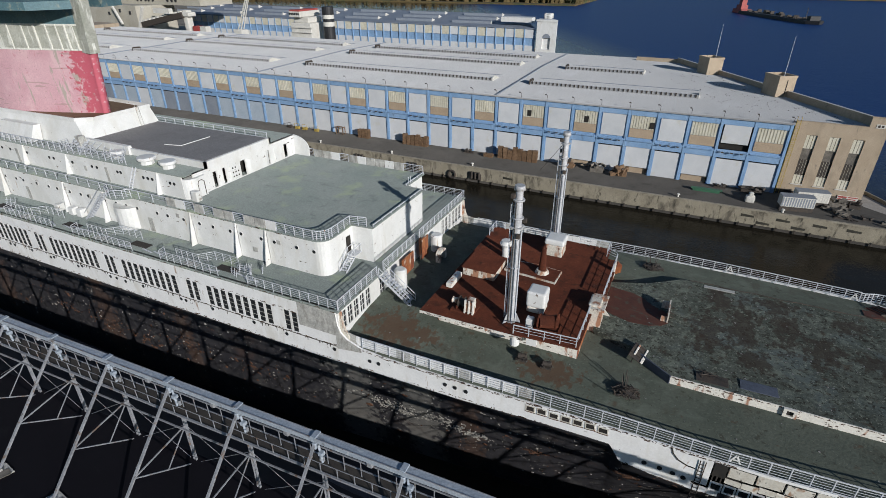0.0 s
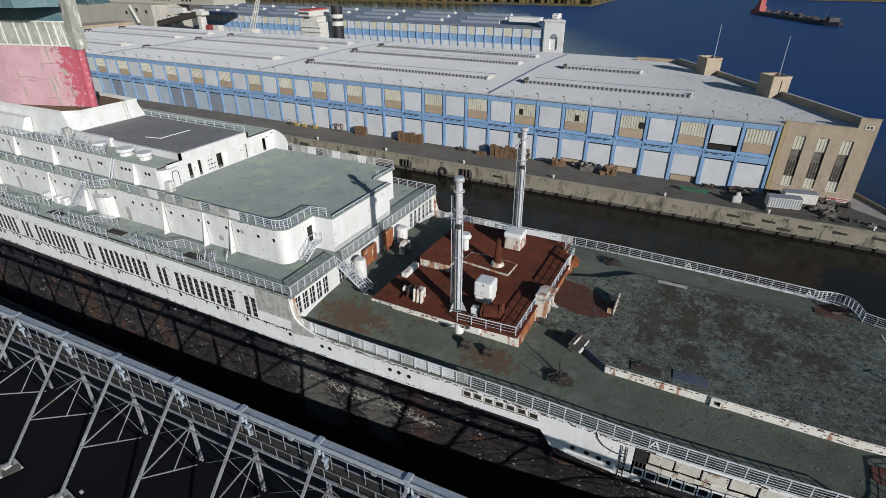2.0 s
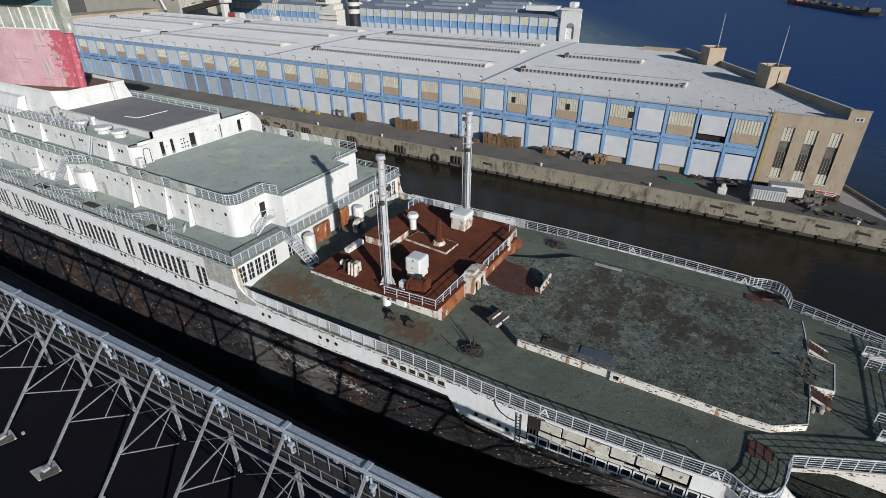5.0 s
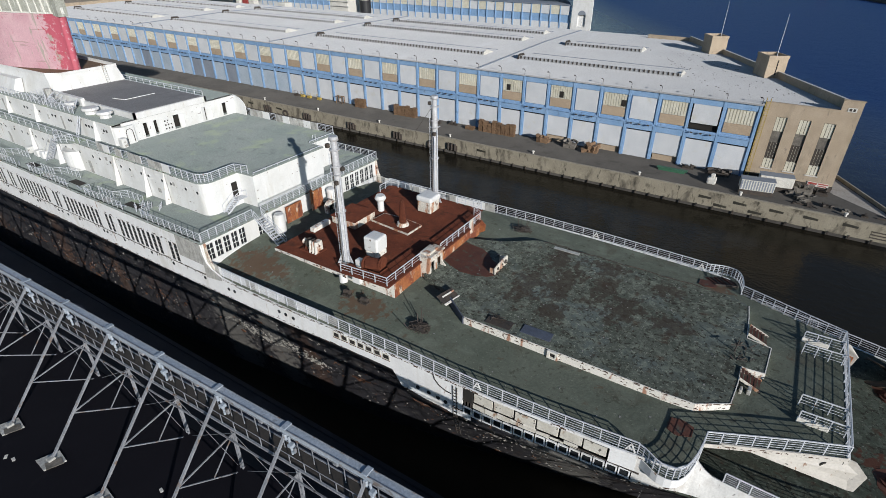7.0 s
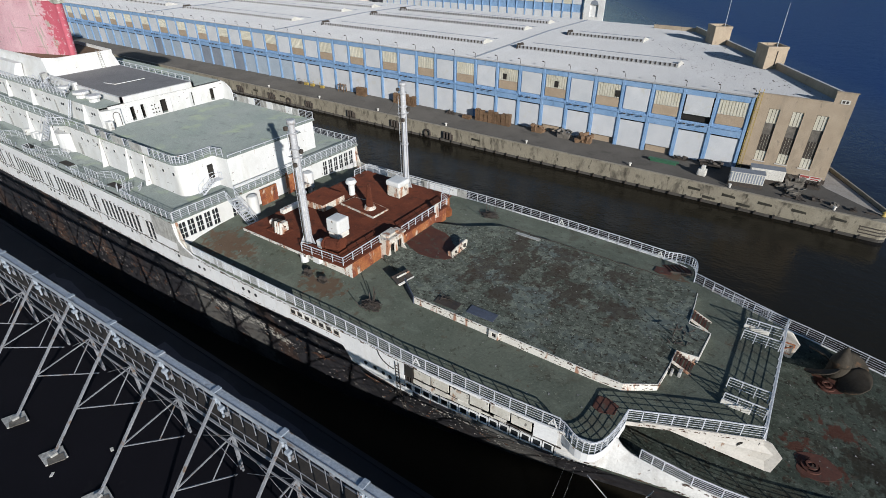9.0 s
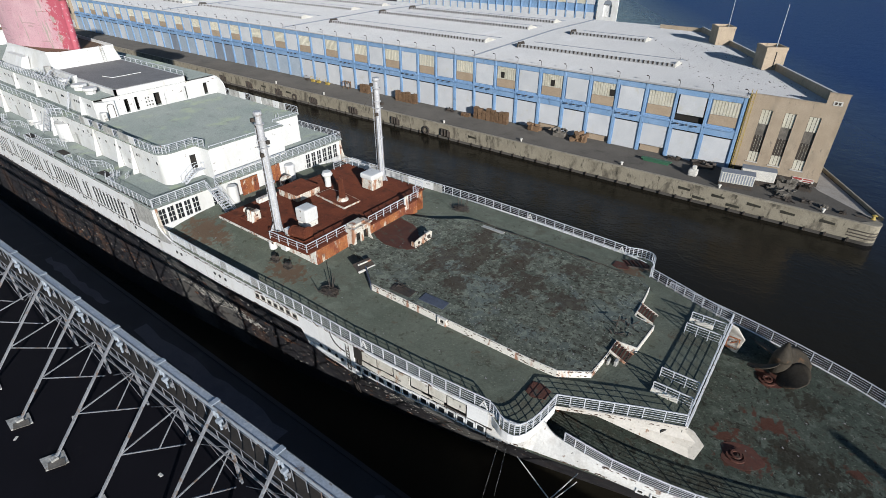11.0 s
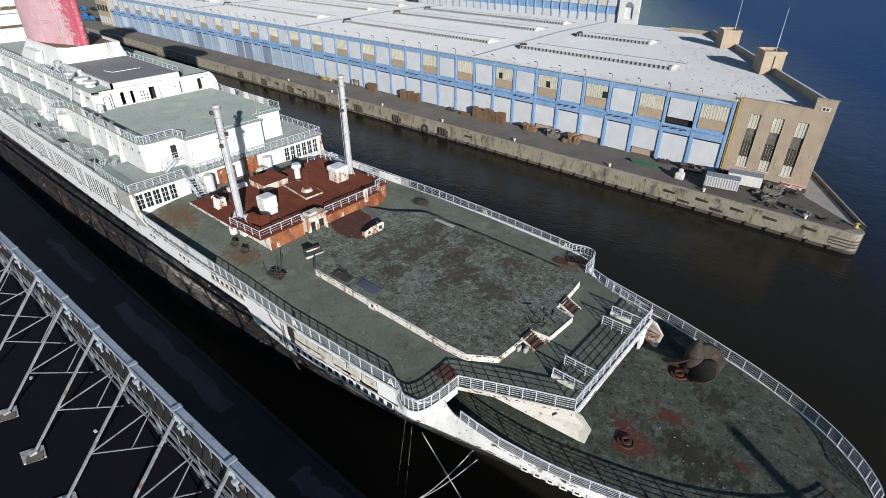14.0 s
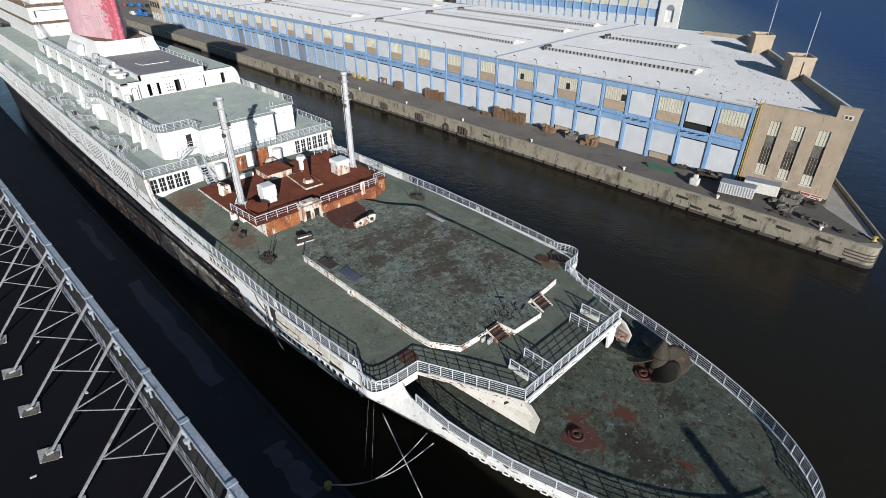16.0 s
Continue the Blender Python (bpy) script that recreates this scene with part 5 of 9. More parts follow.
# gratings, planks and torn rails lying along the near edge
random.seed(61)
for x in (-38.6, -40.2, -44.0, -52.6, -54.4, -58.0, -66.8, -69.5, -72.0, -82.0, -84.0, -98.5):
    bm = bmesh.new()
    soft(box(bm, -0.9, -0.09, 0, 0.9, 0.09, 0.06), 0.01, 1)
    bm.transform(pose(x, yn + random.uniform(0.35, 1.3), AZ + 0.01, 0, 0, random.uniform(-25, 25)))
    tagged(part("loose_plank", bm, M_RAIL), "pale loose plank lying on the open deck", "plank", "planks on the upper deck")
for x in (-42.4, -56.2, -69.0, -83.5):
    bm = bmesh.new()
    soft(box(bm, x - 1.6, 34.7, AZ + 0.004, x + 1.2, 35.7, AZ + 0.07), 0.02, 1)
    tagged(part("hatch_board", bm, M_GRATE), "weathered brown hatch board on the open deck", "board", "boards on the upper deck")
for k in range(9):
    bm = bmesh.new()
    x, y = random.choice((-40.5, -54.5, -69, -83, -98)) + random.uniform(-2.5, 2.5), random.uniform(34.3, 36.4)
    d = Vector((math.cos(k * 1.7), 0.5 * math.sin(k * 1.7), random.uniform(-0.1, 0.2))) * 0.9
    for j in range(3):
        p = Vector((x, y, AZ + 0.1 + 0.25 * j))
        tube(bm, [p - d, p + d], 0.025, 5)
    for t in (-0.8, 0.1, 0.8):
        tube(bm, [(x + d.x * t, y + d.y * t, AZ), (x + d.x * t + 0.1, y + d.y * t + 0.15, AZ + 0.85)], 0.035, 5)
    for v in bm.verts:
        v.co.z = max(v.co.z, AZ + 0.005)
    tagged(part("broken_rail", bm, M_RAIL), "bent piece of white rail on the open deck", "railing", "broken rails")
# stair from this deck down to the main deck
bm = bmesh.new()
for k in range(11):
    t = k / 10
    box(bm, -26.6 + 3.4 * t, 41.1, 19.85 - 2.75 * t, -26.32 + 3.4 * t, 42.2, 19.9 - 2.75 * t)
for y in (41.05, 42.2):
    beam(bm, (-26.8, y, 19.95), (-23.0, y, 17.0), 0.05, 0.25)
stair = part("stair", bm, M_RAIL, ship, "steep white steel stair")
bm = bmesh.new()
for y in (41.05, 42.2):
    tube(bm, [(-26.8, y, 20.95), (-23.0, y, 18.0)], 0.04, 5)
    tube(bm, [(-26.8, y, 20.45), (-23.0, y, 17.5)], 0.03, 5)
    for t in (0, 0.33, 0.66, 1):
        tube(bm, [(-26.8 + 3.8 * t, y, 19.95 - 2.95 * t), (-26.8 + 3.8 * t, y, 20.95 - 2.95 * t)], 0.035, 5)
part("handrail", bm, M_RAIL, stair)

# house B: rounded corner, stepped after wall
R = 1.3
N1, F1 = 38.3, 60.5
outB = [(-170, N1)] + arc(-31.4 - R, N1 + R, R, -90, 0, 6) + [(-31.4, 43.3), (-28.8, 43.4), (-28.8, 55.4), (-31.4, 55.5), (-31.4, F1), (-170, F1)]
bm = bmesh.new()
prism(bm, outB, AZ, BZ - 0.15)
bhouse = part("lower_house", bm, M_WHITE, ship, "white steel house with portholes")
bm = bmesh.new()
outD = [(-170, N1 - 0.25)] + arc(-31.4 - R, N1 + R, R + 0.25, -90, 0, 6) + [(-31.15, 43.0), (-28.55, 43.2), (-28.55, 55.6), (-31.15, 55.8), (-31.15, F1 + 0.25), (-170, F1 + 0.25)]
prism(bm, outD, BZ - 0.15, BZ)
part("boat_deck", bm, M_DECKUP, ship, "faded green deck on the house top")
# rounded rail with plates
bd = [(x, y, BZ) for x, y in [(-37.5, N1 - 0.1)] + arc(-31.4 - R, N1 + R, R + 0.1, -90, 0, 5) + [(-31.3, 42.9), (-29.4, 43.3)]]
railing(ship, bd, 1.05, 5, 1.1)
railing(ship, [(-28.7, 43.5, BZ), (-28.7, 55.3, BZ)], 0.22, 1, 2.0)


def plated_rail(x0, x1, y, pattern):
    """Boat-deck edge: rail panels, some plated over."""
    n = len(pattern)
    for k, c in enumerate(pattern):
        a, b = x1 + (x0 - x1) * k / n, x1 + (x0 - x1) * (k + 1) / n
        if c == "p":
            bm = bmesh.new()
            soft(box(bm, b + 0.04, y - 0.05, BZ, a - 0.04, y + 0.05, BZ + 1.1), 0.02, 1)
            part("bulwark_plate", bm, M_GREYPLATE if k % 3 else M_WHITE, ship)
        else:
            railing(ship, [(b, y, BZ), (a, y, BZ)], 1.1, 5, 1.4)


plated_rail(-54.0, -37.5, N1 - 0.1, "ppprpprprpp")
plated_rail(-54.0, -31.3, F1 + 0.1, "rrpppppprppprrp")
railing(ship, [(-110, N1 - 0.1, BZ), (-66, N1 - 0.1, BZ), (-54, N1 - 0.1, BZ)], 1.0, 2, 2.2)
railing(ship, [(-31.25, 55.7, BZ), (-31.25, F1 + 0.1, BZ)], 0.25, 1, 1.6)


def porthole_mesh():
    bm = bmesh.new()
    tube(bm, [(0, 0, 0), (0, -0.05, 0)], 0.2, 12)
    return mesh_of(bm, "porthole", M_GLASS)


PORT = porthole_mesh()
PORTRIM = mesh_of(tube(bmesh.new(), [(0, 0.02, 0), (0, -0.03, 0)], 0.28, 12), "rim", M_WHITE)
random.seed(3)
for x in np.arange(-118, -33, 2.35):
    xx = x + random.uniform(-0.7, 0.7)
    w = piece("porthole", PORT, pose(xx, N1 - 0.005, 22.9), bhouse)
    piece("rim", PORTRIM, pose(xx, N1, 22.9), w)
for x in (-112, -100, -88, -74, -66, -50.5, -43.5, -39.2):
    bm = bmesh.new()
    profile(bm, [(N1, AZ), (N1 - 0.85, AZ), (N1 - 0.15, BZ - 0.2), (N1, BZ - 0.2)], x - 0.05, x + 0.05, "x")
    profile(bm, [(x - 0.45, AZ), (x + 0.05, AZ), (x + 0.05, BZ - 0.5), (x - 0.05, BZ - 0.5)], N1 - 0.05, N1)
    part("buttress", bm, M_WHITE, bhouse)
for x, w, z, h in ((-41.2, 0.7, 21.0, 0.6), (-58.0, 0.8, 20.1, 1.9), (-69.0, 0.6, 22.6, 0.6), (-37.6, 0.5, 22.7, 0.5), (-52.8, 0.5, 23.0, 0.5), (-83.0, 0.7, 20.1, 1.9), (-96.5, 0.7, 20.1, 1.9)):
    bm = bmesh.new()
    box(bm, x - w / 2, N1 - 0.04, z, x + w / 2, N1 - 0.005, z + h)
    part("side_door", bm, M_GREYPLATE, bhouse)
# rounded bay with a small platform on its top, and a stair beside it
bm = bmesh.new()
prism(bm, [(-64.1, N1 + 0.1)] + arc(-62.2, N1 + 0.9, 2.1, 205, 335, 8) + [(-60.3, N1 + 0.1)], AZ, 22.9)
bay = part("rounded_bay", bm, M_WHITE, bhouse, "rounded white bay with streaks")
bm = bmesh.new()
prism(bm, [(-64.5, N1 + 0.1)] + arc(-62.2, N1 + 0.9, 2.5, 205, 335, 8) + [(-59.9, N1 + 0.1)], BZ - 0.14, BZ - 0.002)
part("bay_deck", bm, M_DECKUP, bay)
railing(ship, [(x, y, BZ) for x, y in arc(-62.2, N1 + 0.9, 2.4, 208, 332, 6)], 1.1, 5, 0.8)
bm = bmesh.new()
for k in range(13):
    box(bm, -69.0 + 0.36 * k, N1 - 1.2, AZ + 0.3 + 0.33 * k, -68.7 + 0.36 * k, N1 - 0.35, AZ + 0.35 + 0.33 * k)
for y in (N1 - 1.25, N1 - 0.35):
    beam(bm, (-69.2, y, AZ + 0.1), (-64.3, y, BZ + 0.1), 0.05, 0.22)
    tube(bm, [(-69.2, y, AZ + 1.0), (-64.3, y, BZ + 1.0)], 0.035, 5)
part("stair", bm, M_RAIL, ship, "steep white steel stair")
# small frames standing by the house
for x in (-75.5, -72.5, -70.8):
    bm = bmesh.new()
    soft(box(bm, x - 0.5, N1 - 1.1, AZ, x + 0.5, N1 - 0.2, AZ + random.uniform(0.9, 1.7)), 0.06, 1)
    part("deck_box", bm, M_WHITE, ship)
# door and small stair in the near after corner
bm = bmesh.new()
box(bm, -31.38, 42.0, AZ + 1.3, -31.34, 42.8, AZ + 3.2)
part("door", bm, M_VOID, bhouse)
bm = bmesh.new()
box(bm, -31.35, 41.8, AZ + 1.15, -30.2, 43.2, AZ + 1.22)
for k in range(6):
    box(bm, -31.1, 41.6 - 0.28 * k, AZ + 1.0 - 0.19 * k, -30.3, 41.85 - 0.28 * k, AZ + 1.05 - 0.19 * k)
for x in (-31.12, -30.25):
    beam(bm, (x, 41.9, AZ + 1.15), (x, 40.0, AZ), 0.05, 0.2)
small = part("door_steps", bm, M_RAIL, ship, "small steel steps to a house door")
bm = bmesh.new()
for x in (-31.12, -30.25):
    tube(bm, [(x, 43.1, AZ + 2.15), (x, 41.8, AZ + 2.15), (x, 40.0, AZ + 1.0)], 0.04, 5)
    for y, z in ((43.1, 1.2), (41.8, 1.15), (40.9, 0.6), (40.0, 0.0)):
        tube(bm, [(x, y, AZ + z), (x, y, AZ + z + 1.0)], 0.035, 5)
part("handrail", bm, M_RAIL, small)
# things on the after wall: ladder and life-ring bracket on the far recess
bm = bmesh.new()
for y in (56.4, 56.9):
    tube(bm, [(-31.25, y, AZ), (-31.25, y, BZ + 1.0)], 0.04, 5)
for k in range(12):
    tube(bm, [(-31.25, 56.4, AZ + 0.4 + 0.36 * k), (-31.25, 56.9, AZ + 0.4 + 0.36 * k)], 0.03, 4)
part("wall_ladder", bm, M_RAIL, bhouse)

# house C: cabins with a screen of doors at its after end
N2, F2 = 40.4, 60.3
holes = [(44.6, 45.2, 24.55, 26.6), (46.2, 46.7, 24.55, 26.6), (46.95, 47.5, 24.55, 26.6), (49.3, 50.25, 24.55, 26.6), (54.2, 54.9, 24.55, 26.6), (55.4, 56.0, 24.55, 26.6), (58.0, 58.7, 24.55, 26.5), (59.2, 59.8, 24.55, 26.3)]
bm = bmesh.new()
holed(bm, "y", N2 + 1.2, F2, BZ, CZ, -53.0, -52.85, holes)
box(bm, -114.5, N2, BZ, -53.4, N2 + 0.15, CZ - 0.1), box(bm, -170, F2 - 0.15, BZ, -53.0, F2, CZ - 0.1), box(bm, -170, 43.0, BZ, -114.5, 43.15, CZ - 0.1)
profile(bm, [(-114.5, BZ), (-114.5, CZ - 0.1)] + [(-114.5 - 3.2 * math.sin(a), BZ + (CZ - 0.1 - BZ) * math.cos(a)) for a in np.linspace(0.2, math.pi / 2, 7)], N2, N2 + 0.15)
chouse = part("upper_house", bm, M_WHITE, ship, "white upper house with doors")
# near-black block standing in for the shade behind the doors
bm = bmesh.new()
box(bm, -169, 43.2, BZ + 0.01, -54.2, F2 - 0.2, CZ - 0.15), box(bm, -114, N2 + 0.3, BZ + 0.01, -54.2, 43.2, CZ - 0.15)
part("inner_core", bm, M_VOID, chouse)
for (b0, b1, h0, h1), c in zip(holes, (None, None, M_WHITE, None, None, M_WHITE, None, M_WHITE)):
    if c:
        bm = bmesh.new()
        box(bm, -53.0, b0, h0, -52.95, b1, h1)
        part("door", bm, c, chouse)
# a door leaf left standing open, small vents between the doors
for y, turn in ((50.3, 62), (45.25, 75), (54.1, 100)):
    bm = bmesh.new()
    soft(box(bm, 0, -0.03, 0, 0.62, 0.03, 2.0), 0.015, 1)
    bm.transform(pose(-52.82, y, 24.58, 0, 0, turn))
    part("door_leaf", bm, M_WHITE, chouse)
VENT = mesh_of(box(bmesh.new(), -0.02, -0.1, -0.1, 0.02, 0.1, 0.1), "vent_hole", M_VOID)
for y in (47.9, 48.35, 48.8):
    for z in (24.95, 25.5, 26.1):
        if (y, z) != (48.8, 26.1):
            piece("vent_hole", VENT, pose(-52.84, y, z), chouse)
# rounded near end with a closed arched door
bm = bmesh.new()
prism(bm, [(-53.6, N2 + 0.02)] + arc(-53.6, N2 + 1.25, 1.23, -90, -5, 6) + [(-52.4, 43.0), (-53.6, 43.0)], BZ, 26.9)
wing = part("wing_screen", bm, M_WHITE, chouse, "rounded white corner of the screen")
bm = bmesh.new()
tube(bm, [(-52.38, 41.75, BZ + 0.1), (-52.38, 41.75, 26.1), (-52.37, 41.95, 26.45), (-52.37, 42.4, 26.5), (-52.37, 42.7, 26.2), (-52.37, 42.7, BZ + 0.1)], 0.05, 5)
part("door_frame", bm, M_STEELDARK, wing)
bm = bmesh.new()
soft(box(bm, -52.3, 40.3, BZ, -51.3, 41.1, BZ + 1.3), 0.12)
part("vent_trunk", bm, M_WHITE, chouse)
bm = bmesh.new()
box(bm, -114.5, N2 - 0.1, CZ - 0.1, -52.85, F2 + 0.1, CZ), box(bm, -170, 42.9, CZ - 0.1, -114.5, F2 + 0.1, CZ - 0.002)
part("house_top", bm, M_DECKUP, chouse)
# the far wing curves down to the deck
bm = bmesh.new()
pts = [(-53.0, BZ), (-53.0, CZ)] + [(-53.0 + 2.9 * math.sin(a), CZ - 2.0 * (1 - math.cos(a))) for a in np.linspace(0.1, 1.4, 6)] + [(-50.2, BZ)]
profile(bm, pts, F2 + 0.02, F2 + 0.14)
part("wing_screen", bm, M_WHITE, chouse)
# thin fins on the near wall, doors and ladders
for x in (-57.5, -75.0, -84.5, -96.0, -106.0):
    bm = bmesh.new()
    profile(bm, [(N2, BZ), (N2 - 0.7, BZ), (N2 - 0.12, CZ - 0.15), (N2, CZ - 0.15)], x - 0.05, x + 0.05, "x")
    part("wall_fin", bm, M_WHITE, chouse)
bm = bmesh.new()
for dx in (0, 0.55):
    beam(bm, (-62.6 + dx, N2 - 0.75, BZ), (-61.6 + dx, N2 - 0.06, CZ), 0.06, 0.12)
for k in range(8):
    t = (k + 0.5) / 8
    box(bm, -62.6 + t, N2 - 0.75 + 0.69 * t, BZ + 3.0 * t, -62.0 + t, N2 - 0.6 + 0.69 * t, BZ + 3.0 * t + 0.04)
part("wall_ladder", bm, M_RAIL, chouse)
railing(ship, [(-112.5, N2 + 0.1, CZ), (-90, N2 + 0.1, CZ), (-63, N2 + 0.1, CZ)], 1.1, 5, 1.3)
random.seed(8)
for k in range(14):
    bm = bmesh.new()
    x, y, n = -80 + 15.5 * random.random(), 40.9 + 1.5 * random.random(), random.choice((3, 4))
    d = Vector((random.uniform(0.6, 1.3), random.uniform(-0.4, 0.4), random.uniform(-0.2, 0.35)))
    u = Vector((random.uniform(-0.3, 0.3), random.uniform(-0.2, 0.5), 0.32))
    for j in range(n):
        p = Vector((x, y, CZ + 0.12)) + u * j
        tube(bm, [p - d, p + d * 0.1 + Vector((0, 0, random.uniform(-0.08, 0.12))), p + d], 0.03, 5)
    for t in (-0.9, 0.0, 0.9):
        p = Vector((x, y, CZ + 0.02)) + d * t
        tube(bm, [p, p + u * n], 0.04, 5)
    for v in bm.verts:
        v.co.z = max(v.co.z, CZ + 0.01)
    tagged(part("broken_rail", bm, M_RAIL), "bent length of white rail dumped on the house top", "railing", "broken rails")
for x, r in ((-61.0, 1.2), (-57.2, 1.1), (-66.5, 0.9)):
    bm = bmesh.new()
    soft(prism(bm, arc(x, 42.0, r, 0, 360, 8)[:-1], CZ + 0.5, CZ + 0.95), 0.12, 1)
    prism(bm, arc(x, 42.0, r * 0.7, 0, 360, 8)[:-1], CZ, CZ + 0.51)
    part("mushroom_vent", bm, M_WHITE, chouse, "low white octagonal ventilator")
for x in (-54.8, -55.5, -58.6, -59.4, -60.2, -64.4, -65.0, -69, -70, -74.0, -78, -79, -84, -88, -90, -94, -98, -103):
    piece("porthole", PORT, pose(x, N2 - 0.005, 26.2), chouse)
for x, w, z in ((-67.2, 0.5, 0.1), (-71.5, 0.5, 1.0), (-86.5, 0.6, 0.1), (-110.5, 0.9, 0.1)):
    bm = bmesh.new()
    box(bm, x - w / 2, N2 - 0.04, BZ + z, x + w / 2, N2 - 0.005, BZ + (2.1 if z < 0.5 else 1.7))
    part("side_door", bm, M_VOID if x < -100 else M_GREYPLATE, chouse)
# dark flat roof slab and its white edge
bm = bmesh.new()
prism(bm, [(-75, 43.9), (-52.95, 43.9), (-52.95, 54.9), (-75, 54.9)], 28.05, 28.3)
part("flat_roof", bm, M_DARKGREY, chouse, "dark grey flat roof")
bm = bmesh.new()
box(bm, -66, 43.55, CZ, -52.6, 43.85, 28.27), box(bm, -52.9, 43.55, CZ, -52.6, 55.25, 28.27), box(bm, -75, 54.95, CZ, -52.6, 55.25, 28.27)
box(bm, -75, 43.3, CZ, -66, 43.85, 28.6)
part("roof_edge", bm, M_WHITE, chouse)
railing(chouse, [(-75, 55.1, 28.3), (-53, 55.1, 28.3)], 0.7, 2, 2.0)
bm = bmesh.new()
tube(bm, [(-63.0, 46.5, 28.4), (-60.5, 47.0, 28.4), (-60.0, 51.5, 28.5)], 0.06, 5)
part("roof_pipe", bm, M_WHITE, chouse)

# funnel casing: flared walls round the funnel foot, open deck forward of it
def frustum(bm, low, z0, high, z1):
    a, b = [[bm.verts.new((x, y, z)) for x, y in pts] for pts, z in ((low, z0), (high, z1))]
    bm.faces.new(a[::-1]), bm.faces.new(b)
    for i in range(len(a)):
        j = (i + 1) % len(a)
        bm.faces.new((a[i], a[j], b[j], b[i]))
    return bm


bm = bmesh.new()
frustum(bm, [(-97.5, 42.6), (-74.4, 43.4), (-74.3, 46.0), (-74.3, 55.3), (-97.5, 56.2)], CZ - 0.05,
        [(-93.6, 43.5), (-76.9, 44.1), (-75.0, 45.6), (-75.0, 54.5), (-93.6, 55.4)], 30.5)
casing = part("funnel_casing", bm, M_WHITE, ship, "white flared funnel casing")
rim = [(-93.6, 43.5), (-76.9, 44.1), (-75.0, 45.6), (-75.0, 54.5), (-93.6, 55.4)]
for (xa, ya), (xb, yb) in zip(rim, rim[1:]):
    bm = bmesh.new()
    beam(bm, (xa, ya, 30.75), (xb, yb, 30.75), 0.14, 0.5)
    part("casing_rim", bm, M_WHITE, casing)
bm = bmesh.new()
prism(bm, [(-93.4, 43.8), (-77.0, 44.4), (-75.3, 45.8), (-75.3, 54.3), (-93.4, 55.1)], 30.5, 30.53)
part("casing_top", bm, M_WOOD, casing)
bm = bmesh.new()
for y in (52.0, 52.5):
    tube(bm, [(-74.5, y, 28.3), (-74.9, y, 31.3)], 0.04, 5)
for k in range(9):
    tube(bm, [(-74.5 - 0.04 * k, 52.0, 28.5 + 0.3 * k), (-74.5 - 0.04 * k, 52.5, 28.5 + 0.3 * k)], 0.03, 4)
part("wall_ladder", bm, M_GREYPLATE, casing)
bm = bmesh.new()
soft(box(bm, -75.4, 42.4, CZ, -74.4, 43.3, 29.1), 0.08, 1)
part("grille_box", bm, M_GREYPLATE, casing)
# slanted trunk beside the casing
bm = bmesh.new()
profile(bm, [(41.3, CZ), (43.0, CZ), (43.3, 29.6), (42.4, 29.6)], -92, -84, "x")
part("side_trunk", bm, M_WHITE, casing)


def teardrop(z, n=44):
    """Funnel plan at a height: blunt forward, drawn out to a narrow edge aft."""
    tip, c, W = -77.3 + 0.11 * (z - 31), -91.0, 4.8 - 0.03 * (z - 31)
    out = []
    for k in range(n):
        a = math.tau * k / n
        u, v = math.cos(a), math.sin(a)
        if u > 0:
            x, w = c + (tip - c) * u ** 0.8, W * max(0.06, 1 - u ** 0.8) ** 0.8 * (1 if abs(v) > 1e-6 else 0)
            y = math.copysign(w, v) if abs(v) > 1e-6 else 0.0
        else:
            x, y = c - 10.6 * abs(u) ** 0.52, math.copysign(W * abs(v) ** 0.52, v)
        out.append((x, CL + y, z))
    return out


def funnel_band(z0, z1, m, name, label=""):
    bm = bmesh.new()
    a, b = [[bm.verts.new(p) for p in teardrop(z)] for z in (z0, z1)]
    for k in range(len(a)):
        j = (k + 1) % len(a)
        f = bm.faces.new((a[k], a[j], b[j], b[k]))
        f.smooth = True
    bm.faces.new(b)
    return part(name, bm, m, ship, label)


funnel_band(CZ, 39.2, M_FUNRED, "funnel", "huge faded red funnel with peeling paint")
funnel_band(39.2, 42.6, M_FUNGREY, "funnel_white_band", "dirty white and grey funnel band with white ribs")
bm = bmesh.new()
beam(bm, (-77.1, CL, 38.9), (-76.4, CL, 47.0), 1.5, 1.7)
part("funnel_column", bm, M_FUNGREY, ship, "grey-olive aft column of the funnel")
funnel_band(42.6, 47.5, M_FUNBLUE, "funnel_cap", "faded blue funnel top with winged fins")
bm = bmesh.new()
for s in (-1, 1):
    pts = [(-98.5, CL + s * 4.0), (-75.2, CL + s * 2.0), (-77.2, CL + s * 6.6), (-85, CL + s * 8.2), (-94, CL + s * 6.8)]
    prism(bm, pts if s > 0 else pts[::-1], 44.6, 45.6)
part("funnel_fin", bm, M_FUNBLUE, ship)
bm = bmesh.new()
for k, p in enumerate(teardrop(40.9, 44)):
    beam(bm, (p[0], p[1], 39.25), (p[0] - 0.1, p[1], 42.55), 0.26 if k % 3 else 0.4, 0.2)
for z in (39.3, 42.5):
    for p, q in zip(teardrop(z, 44), teardrop(z, 44)[1:] + teardrop(z, 44)[:1]):
        beam(bm, p, q, 0.14, 0.22)
part("band_rib", bm, M_FUNWHITE, ship)

